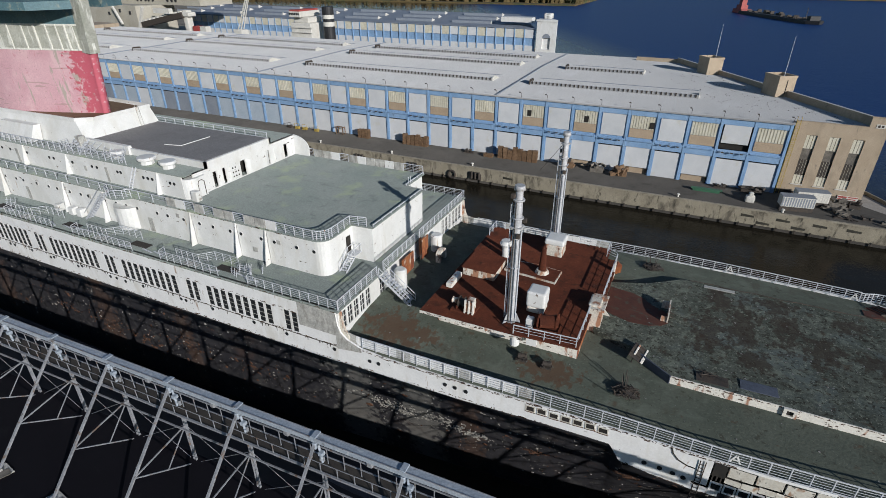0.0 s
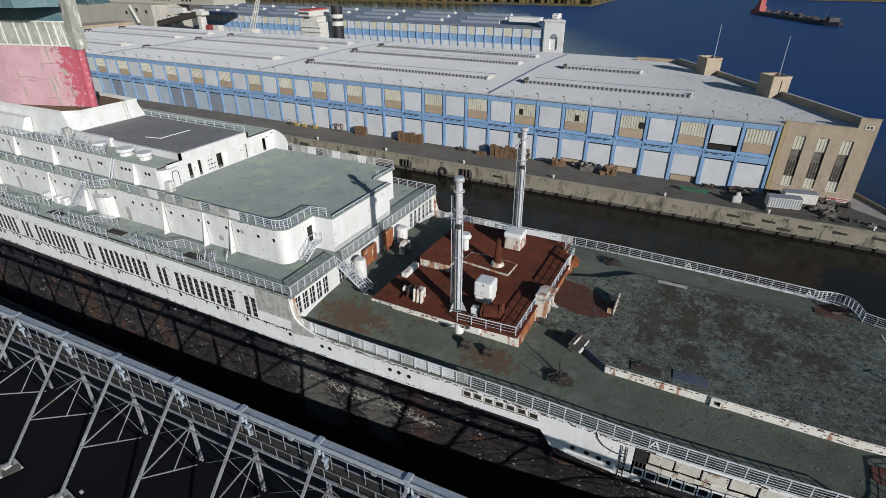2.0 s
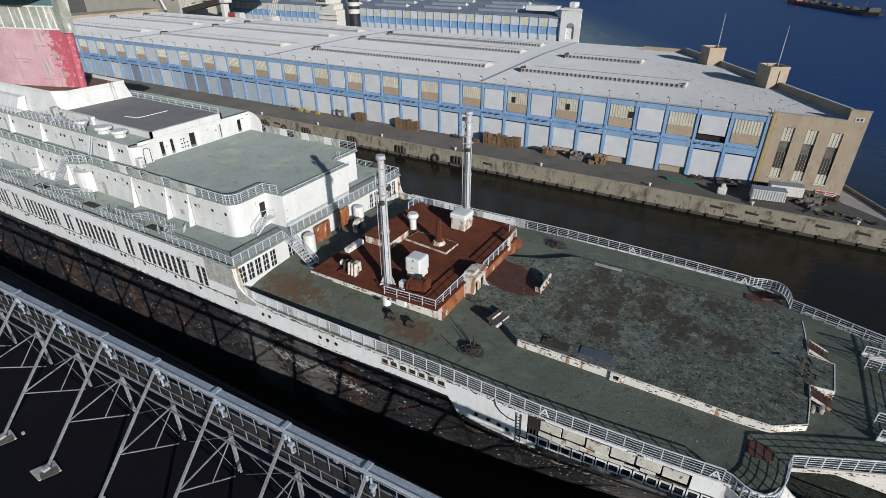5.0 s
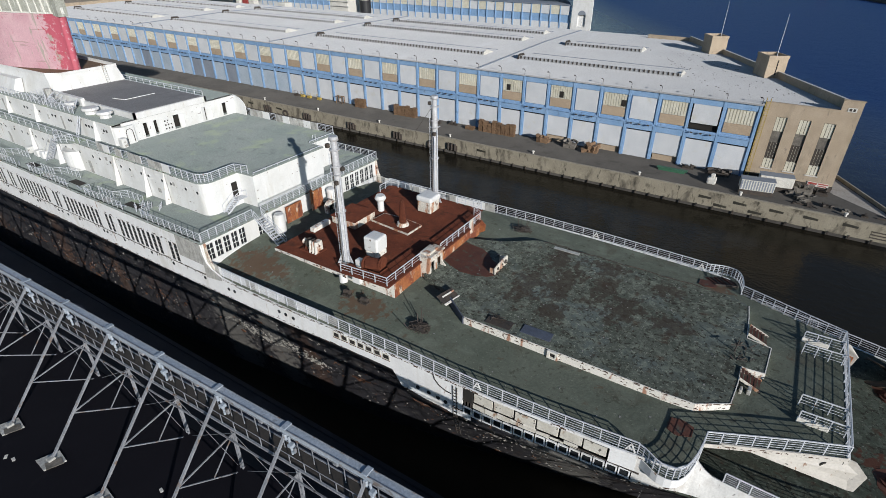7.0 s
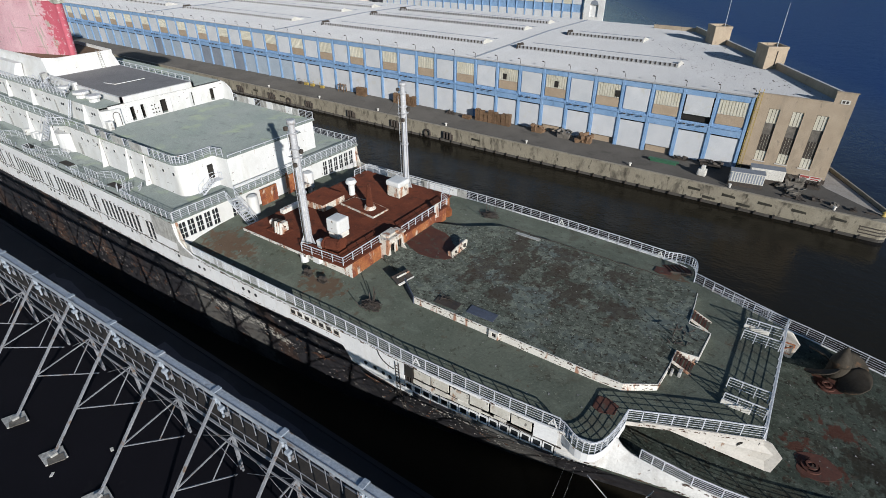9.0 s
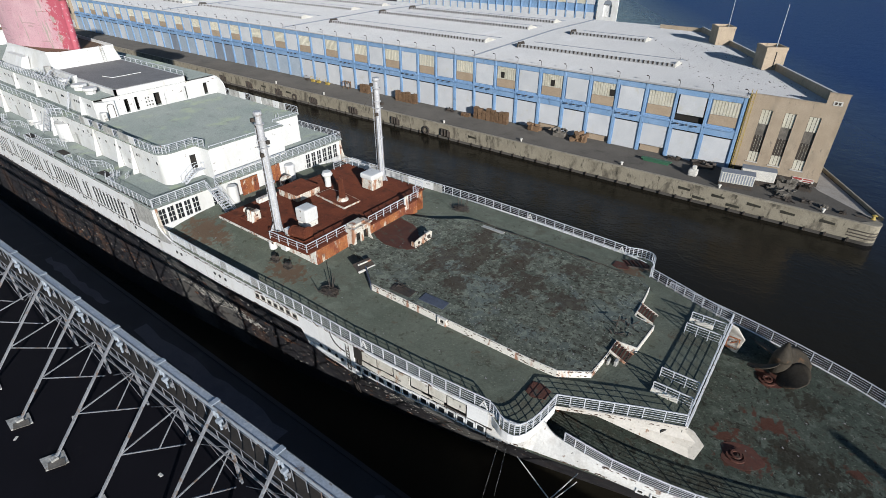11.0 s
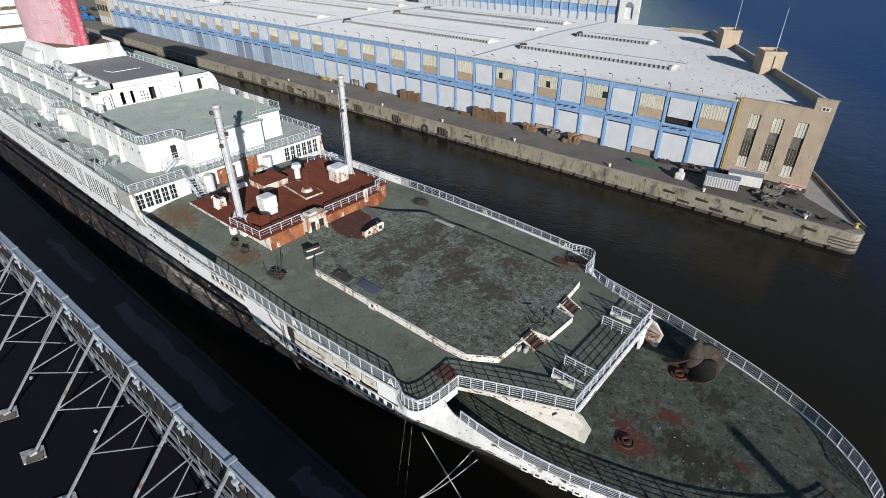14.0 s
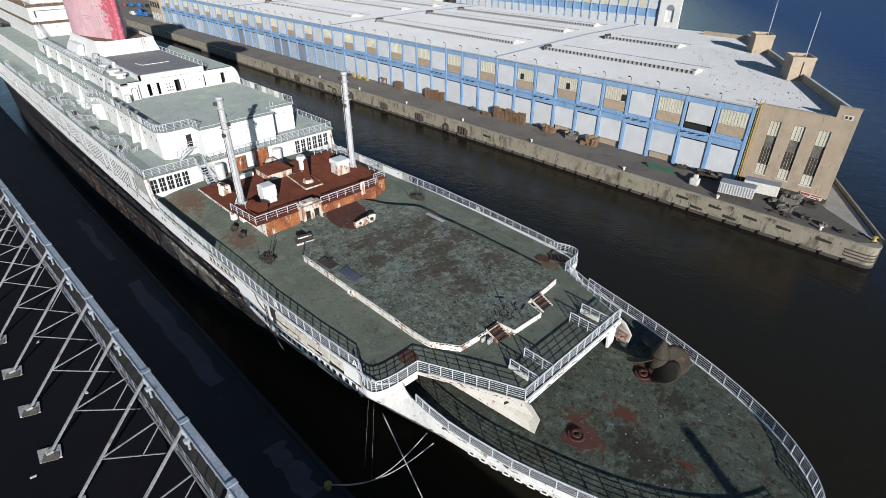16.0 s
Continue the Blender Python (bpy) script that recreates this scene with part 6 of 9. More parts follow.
# forward funnel, twin of the first
bm = bmesh.new()
a, b, c = [[bm.verts.new((p[0] - 74.0, p[1], p[2])) for p in teardrop(z)] for z in (33.0, 39.2, 48.0)]
for k in range(len(a)):
    j = (k + 1) % len(a)
    bm.faces.new((a[k], a[j], b[j], b[k])), bm.faces.new((b[k], b[j], c[j], c[k]))
bm.faces.new(c)
fore = part("forward_funnel", bm, M_FUNRED, ship, "faded red forward funnel")
bm = bmesh.new()
prism(bm, [(-151.5, CL + 3.0), (-152.5, CL + 6.6), (-159, CL + 8.2), (-168, CL + 6.8), (-172.5, CL + 4.0), (-172.5, CL - 4.0), (-168, CL - 6.8), (-159, CL - 8.2), (-152.5, CL - 6.6), (-151.5, CL - 3.0)], 48.0, 49.0)
part("funnel_fin", bm, M_FUNBLUE, fore)

# house forward of the funnel, in steps, with a long recessed panel
bm = bmesh.new()
prism(bm, [(-168, 40.9), (-116.5, 40.9), (-116.5, 58.0), (-168, 58.0)], CZ - 0.05, 30.5)
fwd = part("forward_house", bm, M_WHITE, ship, "white stepped forward house")
bm = bmesh.new()
box(bm, -168, 40.5, 30.5, -116.1, 58.4, 30.68)
part("ledge_deck", bm, M_WOOD, fwd)
bm = bmesh.new()
holed(bm, "y", 41.2, 57.6, 30.68, 34.1, -119.4, -119.0, [(42.3, 56.4, 31.5, 33.2)])
box(bm, -168, 41.2, 30.68, -119.6, 57.6, 34.1)
upper = part("upper_block", bm, M_WHITE, fwd)
bm = bmesh.new()
box(bm, -168, 40.8, 34.1, -118.6, 58.0, 34.3)
part("ledge_deck", bm, M_WOOD, fwd)
bm = bmesh.new()
prism(bm, [(-168, 43.0), (-124, 43.0), (-124, 56), (-168, 56)], 34.3, 38.0)
part("bridge_block", bm, M_WHITE, fwd)
railing(fwd, [(-118.9, 41.0, 34.3), (-118.9, 57.8, 34.3)], 1.0, 3, 1.8)
bm = bmesh.new()
for y in (41.3, 41.9):
    beam(bm, (-115.9, y, 30.6), (-113.6, y, CZ), 0.06, 0.2)
    tube(bm, [(-115.9, y, 31.5), (-113.6, y, CZ + 0.9)], 0.035, 5)
for k in range(9):
    box(bm, -115.8 + 0.25 * k, 41.3, 30.4 - 0.34 * k, -115.6 + 0.25 * k, 41.9, 30.44 - 0.34 * k)
part("stair", bm, M_RAIL, ship, "steep white steel stair")

edge_chips([(-130, CL - 15.9, AZ), (-26.95, CL - 15.9, AZ)], 260, -0.2, 0.0, 0.004, 21, ship)
edge_chips([(-26.9, CL - 15.8, AZ), (-26.9, CL + 15.8, AZ)], 60, -0.2, 0.0, 0.004, 22, ship)
edge_chips([(-110, N1, BZ), (-33, N1, BZ)], 70, -4.2, -0.3, 0.004, 23, bhouse)
edge_chips([(-110, N1 - 0.25, BZ), (-33, N1 - 0.25, BZ)], 120, -0.15, 0.0, 0.004, 24, bhouse)
edge_chips([(-110, N2, CZ), (-54, N2, CZ)], 40, -2.8, -0.2, 0.004, 25, chouse)
edge_chips([(-52.85, 43, CZ), (-52.85, F2, CZ)], 26, -2.8, -0.05, 0.004, 26, chouse)
edge_chips([(-28.8, 43.5, BZ), (-28.8, 55.3, BZ)], 12, -4.2, -0.2, 0.004, 27, bhouse)

# ---- near pier: shed with tar roof, apron, trestle gallery ----
SK = 0.0282                                   # the pier runs a little out of line with the ship


def near_y(x, y):
    return y + SK * x


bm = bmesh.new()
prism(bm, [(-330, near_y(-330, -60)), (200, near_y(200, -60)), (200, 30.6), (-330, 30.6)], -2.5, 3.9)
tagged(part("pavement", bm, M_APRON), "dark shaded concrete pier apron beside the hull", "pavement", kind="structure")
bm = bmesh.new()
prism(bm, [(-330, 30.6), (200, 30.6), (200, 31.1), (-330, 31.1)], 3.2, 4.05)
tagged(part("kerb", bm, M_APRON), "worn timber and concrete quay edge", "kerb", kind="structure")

shed1 = thing("near_pier_shed", (0, 0, 3.9), "long pier shed with a flat black tar roof", "warehouse")
bm = bmesh.new()
prism(bm, [(-330, near_y(-330, -55)), (200, near_y(200, -55)), (200, near_y(200, 20.2)), (-330, near_y(-330, 20.2))], 12.4, 12.87)
roof1 = part("roof", bm, M_TAR, shed1, "flat black tar roof")
bm = bmesh.new()
prism(bm, [(-330, near_y(-330, -54.8)), (200, near_y(200, -54.8)), (200, near_y(200, 20.0)), (-330, near_y(-330, 20.0))], 3.85, 12.4)
part("wall", bm, M_BRICK, shed1)
# small scraps on the roof
random.seed(5)
SCRAP = mesh_of(soft(box(bmesh.new(), -0.22, -0.12, 0, 0.22, 0.12, 0.05), 0.02, 1), "scrap", M_STONE)
for x, y in ((-47.5, 10.5), (-46.6, 10.9), (-22, 10.6), (-21.2, 10.8), (-10, 11.4), (-8.5, 15.2), (3, 16.5), (10, 10.8), (-31, 13.5), (4.5, 8.5)):
    tagged(piece("paper_scrap", SCRAP, pose(x, near_y(x, y), 12.87, 0, 0, random.uniform(0, 180))), "small pale scrap lying on the tar roof", "scrap", "scraps on the roof")

# trestle gallery along the roof edge
gallery = thing("trestle_gallery", (0, 19.8, 12.87), "pale steel trestle gallery with walkway on the shed roof", "gallery")
PITCH, X0 = 6.72, 1.7
ZT = 21.3


def gy(x, d=0.0):
    return 19.75 + SK * x + d


A, Bx = -150.0, 60.0
for k in range(int((Bx - A) / PITCH)):
    xa = X0 + PITCH * (k - 22)
    xb = xa + PITCH
    bm = bmesh.new()
    beam(bm, (xa + 0.01, gy(xa), ZT), (xb - 0.01, gy(xb), ZT), 0.56, 0.42)
    g = part("top_girder", bm, M_TRUSSTOP, gallery, "silver coated top girder")
    bm = bmesh.new()
    for w in (-0.27, 0.27):
        beam(bm, (xa + 0.01, gy(xa, w), ZT + 0.22), (xb - 0.01, gy(xb, w), ZT + 0.22), 0.05, 0.06)
    part("flange", bm, M_TRUSS, g)
    # walkway and its chords
    bm = bmesh.new()
    beam(bm, (xa, gy(xa, -0.12), ZT - 2.35), (xb, gy(xb, -0.12), ZT - 2.35), 1.15, 0.07)
    part("walkway", bm, M_GRATE, gallery, "dark plank walkway")
    for d, z, w, h in ((-0.78, -2.3, 0.14, 0.16), (0.5, -2.35, 0.10, 0.13), (0.05, -0.85, 0.08, 0.09), (-0.76, -1.35, 0.04, 0.04), (-0.78, -3.75, 0.11, 0.11)):
        bm = bmesh.new()
        beam(bm, (xa, gy(xa, d), ZT + z), (xb, gy(xb, d), ZT + z), w, h)
        part("chord", bm, M_TRUSS, gallery)
    for j in range(5):
        x = xa + PITCH * (j + 0.5) / 5
        for d, h in ((-0.76, 1.35), (0.05, 0.85)):
            bm = bmesh.new()
            beam(bm, (x, gy(x, d), ZT - 2.32), (x, gy(x, d), ZT - h), 0.05, 0.05)
            part("stanchion", bm, M_TRUSS, gallery)
    # hanging pulley block
    bm = bmesh.new()
    xm = xa + PITCH * 0.62
    soft(box(bm, xm - 0.22, gy(xm) - 0.16, ZT - 0.85, xm + 0.22, gy(xm) + 0.16, ZT - 0.24), 0.08)
    part("pulley_block", bm, M_TRUSS, gallery)
    # bent: raking leg, upright and bracing
    bm = bmesh.new()
    foot = Vector((xa, near_y(xa, 12.35), 12.95))
    head = Vector((xa, gy(xa, -0.1), ZT - 0.2))
    beam(bm, head, foot, 0.18, 0.17)
    part("raking_leg", bm, M_TRUSS, gallery, "slanting box-section leg")
    bm = bmesh.new()
    base = Vector((xa + 0.15, gy(xa, 0.0), 12.5))
    top = Vector((xa + 0.15, gy(xa, 0.1), ZT - 1.8))
    for d in (-0.13, 0.13):
        beam(bm, top + Vector((d, 0, 0)), base + Vector((d, 0, 0)), 0.07, 0.17)
    for q in range(8):
        p = base.lerp(top, 0.04 + 0.118 * q)
        box(bm, p.x - 0.13, p.y - 0.07, p.z, p.x + 0.13, p.y + 0.07, p.z + 0.07)
    part("upright", bm, M_TRUSS, gallery)
    knee = foot.lerp(head, 0.36)
    mid = knee.lerp(base, 0.52)
    high = base.lerp(top, 0.62)
    for p, q, w in ((knee, base, 0.09), (knee, high, 0.09), (mid, high, 0.07)):
        bm = bmesh.new()
        beam(bm, p, q, w, w)
        part("brace", bm, M_TRUSS, gallery)
    shift = Vector((PITCH, SK * PITCH, 0))
    for p, q in ((high, base + shift), (high + shift, base)):
        bm = bmesh.new()
        tube(bm, [p, q], 0.022, 4)
        part("tie_rod", bm, M_TRUSS, gallery)
    # head bracket
    bm = bmesh.new()
    soft(box(bm, xa - 0.16, gy(xa) - 0.36, ZT - 0.8, xa + 0.16, gy(xa) + 0.26, ZT - 0.24), 0.04, 1)
    box(bm, xa - 0.24, gy(xa) - 0.36, ZT + 0.25, xa + 0.24, gy(xa) + 0.36, ZT + 0.34)
    beam(bm, (xa + 0.3, gy(xa, -0.2), ZT - 0.4), (xa + 0.55, gy(xa, -0.3), ZT - 1.9), 0.17, 0.13)
    soft(box(bm, xa + 0.35, gy(xa) - 0.5, ZT - 1.1, xa + 0.75, gy(xa) - 0.1, ZT - 0.8), 0.05, 1)
    part("head_bracket", bm, M_TRUSSTOP, gallery)
    # foot pad
    bm = bmesh.new()
    prism(bm, [(xa - 1.0, foot[1] - 0.75), (xa + 0.55, foot[1] - 0.85), (xa + 1.1, foot[1] + 0.6), (xa - 0.4, foot[1] + 0.8)], 12.87, 12.99)
    pad = part("foot_pad", bm, M_GREYPLATE, gallery, "pale footing pad on the roof")
    bm = bmesh.new()
    prism(bm, [(xa + 0.0, foot[1] - 0.5), (xa + 0.75, foot[1] - 0.72), (xa + 1.25, foot[1] + 0.35), (xa + 0.45, foot[1] + 0.55)], 12.995, 13.04)
    part("cover_board", bm, M_RUBBLE, pad, "brown weathered board")
    bm = bmesh.new()
    soft(box(bm, xa - 0.28, foot[1] - 0.28, 12.97, xa + 0.28, foot[1] + 0.28, 13.2), 0.06, 1)
    part("shoe", bm, M_GREYPLATE, pad)

# apron clutter
bm = bmesh.new()
drum(bm, 21.3, 29.9, 3.9, 4.3, 0.28, n=16), drum(bm, 21.3, 29.9, 4.3, 4.6, 0.4, 0.36, n=16)
tagged(part("bollard", bm, M_YELLOW), "yellow mooring bollard on the quay edge", "bollard")
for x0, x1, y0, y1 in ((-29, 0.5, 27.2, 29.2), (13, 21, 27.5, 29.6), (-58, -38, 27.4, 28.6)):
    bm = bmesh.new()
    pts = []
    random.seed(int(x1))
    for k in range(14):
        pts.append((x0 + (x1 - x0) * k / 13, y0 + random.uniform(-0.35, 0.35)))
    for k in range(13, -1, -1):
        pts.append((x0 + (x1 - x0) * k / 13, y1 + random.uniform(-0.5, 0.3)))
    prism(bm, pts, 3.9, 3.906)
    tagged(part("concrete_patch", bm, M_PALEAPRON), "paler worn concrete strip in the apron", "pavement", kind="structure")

# mooring ropes off the quarter
def rope(a, b, sag, r, label):
    bm = bmesh.new()
    a, b = Vector(a), Vector(b)
    tube(bm, [a.lerp(b, t / 18) + Vector((0, 0, -sag * math.sin(math.pi * t / 18))) for t in range(19)], r, 6)
    tagged(part("mooring_rope", bm, M_ROPE), label, "rope", "mooring ropes")


rope((24.2, 34.9, 12.6), (45.0, 29.9, 4.1), 0.2, 0.045, "taut pale mooring rope from hull to quay")
rope((28.9, 35.95, 13.2), (21.3, 29.9, 4.5), 2.6, 0.045, "slack pale mooring rope looped to a bollard")
rope((28.7, 36.9, 10.9), (21.3, 29.9, 4.4), 1.9, 0.045, "slack pale mooring rope looped to a bollard")
rope((22.6, 34.6, 13.6), (21.2, 34.2, 3.0), 0.1, 0.006, "thin line hanging down the hull")
rope((23.3, 34.7, 13.6), (22.2, 34.2, 2.0), 0.1, 0.006, "thin line hanging down the hull")
# unseen tall pole added on the quay to cast the shadow across the stern
bm = bmesh.new()
tube(bm, [(83.2, 26.3, 3.9), (83.2, 26.3, 28.4)], lambda t: 0.7 - 0.25 * t, 14)
tagged(part("light_pole", bm, M_STEELDARK), "unseen tall dark pole added to cast the stern shadow", "pole")

# ---- far pier ----
FZ = 4.1
PIT, XE = 6.7, 20.8


def end_x(y, off=0.0):
    """The oblique river end of the pier."""
    return 37.6 - 0.6 * (y - 133.2) + off


bm = bmesh.new()
prism(bm, [(-420, 120.2), (46.0, 120.2)] + arc(47.5, 121.8, 1.6, -90, 20, 5) + [(end_x(228, 13.5), 228), (-420, 228)], -2.5, FZ)
tagged(part("pavement", bm, M_ASPHALT), "grey asphalt pier deck", "pavement", kind="structure")
def quay_line(off):
    """Outer line of the quay with its rounded river corner, set in by off."""
    return [(-420, 119.8 + off), (46.0, 119.8 + off)] + arc(47.5, 121.4, 1.6 - off, -90, 20, 6) + [(48.6, 123.4), (45.9, 122.6), (-420, 122.6)]


bm = bmesh.new()
prism(bm, quay_line(0.1), 0.75, FZ - 0.12)
tagged(part("quay_wall", bm, M_QUAYWALL), "weathered tan concrete quay wall", "wall", kind="structure")
bm = bmesh.new()
prism(bm, quay_line(0.0)[:-3] + [(48.3, 122.6), (45.9, 120.35), (-420, 120.35)], FZ - 0.118, FZ + 0.12)
tagged(part("quay_edge", bm, M_CONC), "pale worn concrete quay edge", "kerb", kind="structure")
bm = bmesh.new()
prism(bm, quay_line(0.9), -1.0, 0.748)
tagged(part("quay_footing", bm, M_TIDE_SHADE), "dark tidal quay footing with the overhang's shade in its colour", "wall", kind="structure")
for k, z in enumerate((1.3, 1.9, 2.5)):
    bm = bmesh.new()
    prism(bm, [(44.5, 119.86)] + [(46.0, 119.86)] + arc(47.5, 121.4, 1.55, -90, 20, 6) + [(48.2, 122.4), (46, 120.4), (44.5, 120.4)], z, z + 0.22)
    tagged(part("rubbing_strake", bm, M_STEELDARK), "dark rubbing band round the pier corner", "fender", kind="structure")
bm = bmesh.new()
prism(bm, [(38.2, 131.5), (48.6, 122.4), (end_x(226, 12.6), 226), (end_x(226, 1.0), 226)], FZ, FZ + 0.006)
M_WALK = mat("pale_worn_paving", (0.36, 0.325, 0.285), (0.45, 0.41, 0.365), 0.3, 0.85, layers=[((0.24, 0.21, 0.18), 0.7, 0.56, 0.68, (1, 1, 1), 0.6)])
tagged(part("concrete_walk", bm, M_WALK), "pale concrete end of the pier", "pavement", kind="structure")
bm = bmesh.new()
prism(bm, [(49.0, 123.0), (48.4, 123.4), (end_x(226, 12.6), 226), (end_x(226, 13.2), 226)], FZ, FZ + 0.7)
tagged(part("end_parapet", bm, M_CONC), "low concrete parapet at the pier end", "kerb", kind="structure")
bm = bmesh.new()
drum(bm, 47.6, 123.1, FZ, FZ + 0.75, 0.42, 0.1, 12)
drum(bm, 47.6, 123.1, FZ + 0.751, FZ + 0.95, 0.5, 0.1, 12)
tagged(part("bollard", bm, M_YELLOW), "yellow mooring bollard on the pier corner", "bollard")
bm = bmesh.new()
soft(box(bm, 44.9, 122.7, FZ, 46.6, 123.0, FZ + 0.25), 0.05, 1)
tagged(part("steel_bar", bm, M_STEELDARK), "dark steel bar lying on the pier corner", "scrap")
# dark blocks coloured as shaded recesses, and fender timbers, along the quay wall
random.seed(11)
REC = bmesh.new()
prism(REC, [(-1.25, -0.03), (1.25, -0.03), (1.25, 0.3), (-1.25, 0.3)], lambda x, y: 0.0, lambda x, y: 0.62 if x < 0 else 0.42)
REC = mesh_of(REC, "recess", M_TIDE_SHADE)
TIM = mesh_of(soft(box(bmesh.new(), -0.12, -0.2, -0.6, 0.12, 0.02, 0.22), 0.03, 1), "timber", M_STEELDARK)
quay = bpy.data.objects["quay_wall"]
for k in range(46):
    x = 44 - 6.7 * k + random.uniform(-0.6, 0.6)
    for d in (-2.4, 0.9):
        piece("timber", TIM, pose(x + d + random.uniform(-0.3, 0.3), 119.95, 0.75), quay)
for x, z in ((15.8, 2.35), (18.9, 1.1), (22.4, 2.4), (25.4, 1.2), (29.0, 2.4), (34.8, 2.45), (41.2, 2.6), (-38.0, 2.2), (-112.5, 2.2), (-126.0, 2.2)):
    piece("recess", REC, pose(x, 119.9, z, 0, random.uniform(-1, 2), 0), quay)
FBLOCK = mesh_of(soft(box(bmesh.new(), -1.5, -0.25, -1.6, 1.5, 0.1, 0.0), 0.12), "fender_block", M_STEELDARK)
FPILE = mesh_of(drum(bmesh.new(), 0, -0.55, -1.3, 0.5, 0.28, n=8), "fender_post", M_STEELDARK)
TYRE = bmesh.new()
for k in range(16):
    a, b = math.tau * k / 16, math.tau * (k + 1) / 16
    ring = [[(( 0.95 + 0.3 * math.cos(u)) * math.cos(v), 0.26 * math.sin(u), (0.95 + 0.3 * math.cos(u)) * math.sin(v)) for u in np.linspace(0, math.tau, 8)[:-1]] for v in (a, b)]
    va, vb = [[TYRE.verts.new(p) for p in r] for r in ring]
    for j in range(7):
        TYRE.faces.new((va[j], va[(j + 1) % 7], vb[(j + 1) % 7], vb[j]))
bmesh.ops.remove_doubles(TYRE, verts=TYRE.verts, dist=0.001)
TYRE = mesh_of(TYRE, "tyre_fender", M_STEELDARK)
for x in (-46.5, -64.6, -81.6, -99.7, -117.5, -134.0, -150.0):
    fen = thing("quay_fender", (x, 119.8, 2.4), "dark timber fender hung on the quay wall", "fender", "fenders on the quay")
    piece("fender_block", FBLOCK, pose(x, 119.8, 2.5), fen)
    for d in (-1.0, 0.0, 1.0):
        piece("fender_post", FPILE, pose(x + d, 119.8, 2.6), fen)
for x in (-53.2, -109.2):
    tagged(piece("tyre_fender", TYRE, pose(x, 119.5, 1.5)), "black tyre fender hanging on the quay wall", "tyre", "tyres on the quay")
bm = bmesh.new()
drum(bm, 0, 0, 0, 0.55, 0.22, n=12), drum(bm, 0, 0, 0.55, 0.75, 0.36, 0.3, n=12)
BOL = mesh_of(bm, "bollard", M_STONE)
for x in (1.6, -24, -48, -72, -96, -120, 22, 40):
    tagged(piece("bollard", BOL, pose(x, 121.0, FZ)), "pale painted mooring bollard on the quay", "bollard", "bollards on the quay")

# ---- far pier shed: a blue frame with a door in every bay ----
shed = thing("pier_shed", (-60, 170, FZ), "long blue-framed pier shed with white roller doors and grey roof", "warehouse")
NB = 48
XL = XE - PIT * NB
EAVE, Y0 = 20.0, 132.5
RIDGE = 178.0


def roof_z(y):
    return EAVE + 0.05 + (RIDGE - abs(y - RIDGE) - Y0) / (RIDGE - Y0) * 0.75


bm = bmesh.new()
L, Rr = [], []
rows = [(Y0 - 0.5, 21.2), (133.74, 21.2), (133.78, end_x(133.78, -0.6)), (150, end_x(150, -0.6)), (RIDGE, end_x(RIDGE, -0.6)), (195, end_x(195, -0.6)), (213, end_x(213, -0.6))]
for y, xr in rows:
    L.append((bm.verts.new((XL, y, roof_z(y))), bm.verts.new((XL, y, roof_z(y) - 0.35))))
    Rr.append((bm.verts.new((xr, y, roof_z(y))), bm.verts.new((xr, y, roof_z(y) - 0.35))))
for k in range(len(rows) - 1):
    for i in (0, 1):
        bm.faces.new((L[k][i], Rr[k][i], Rr[k + 1][i], L[k + 1][i]))
    bm.faces.new((Rr[k][0], Rr[k][1], Rr[k + 1][1], Rr[k + 1][0]))
bm.faces.new((L[0][0], L[0][1], Rr[0][1], Rr[0][0]))
shed_roof = part("roof", bm, M_SHEDROOF, shed, "pale grey low-pitched metal roof")
# back walls closing the building, near-black in place of interior shade
bm = bmesh.new()
prism(bm, [(XL, 134.2), (XE, 134.2), (end_x(212, -1.0), 212), (XL, 212)], FZ, 19.6)
part("inner_wall", bm, M_VOID, shed)
# expansion joints
for x in (XE - PIT * 10, XE - PIT * 22, XE - PIT * 34):
    bm = bmesh.new()
    for a, b in ((Y0 - 0.4, RIDGE), (RIDGE, 212)):
        beam(bm, (x, a, roof_z(a) + 0.12), (x, b, roof_z(b) + 0.12), 0.35, 0.3)
    part("roof_joint", bm, M_DOORGREY, shed_roof)


PANE = mesh_of(box(bmesh.new(), -0.17, -0.05, 0.0, 0.17, 0.2, 0.66), "roof_pane", M_STEELDARK)


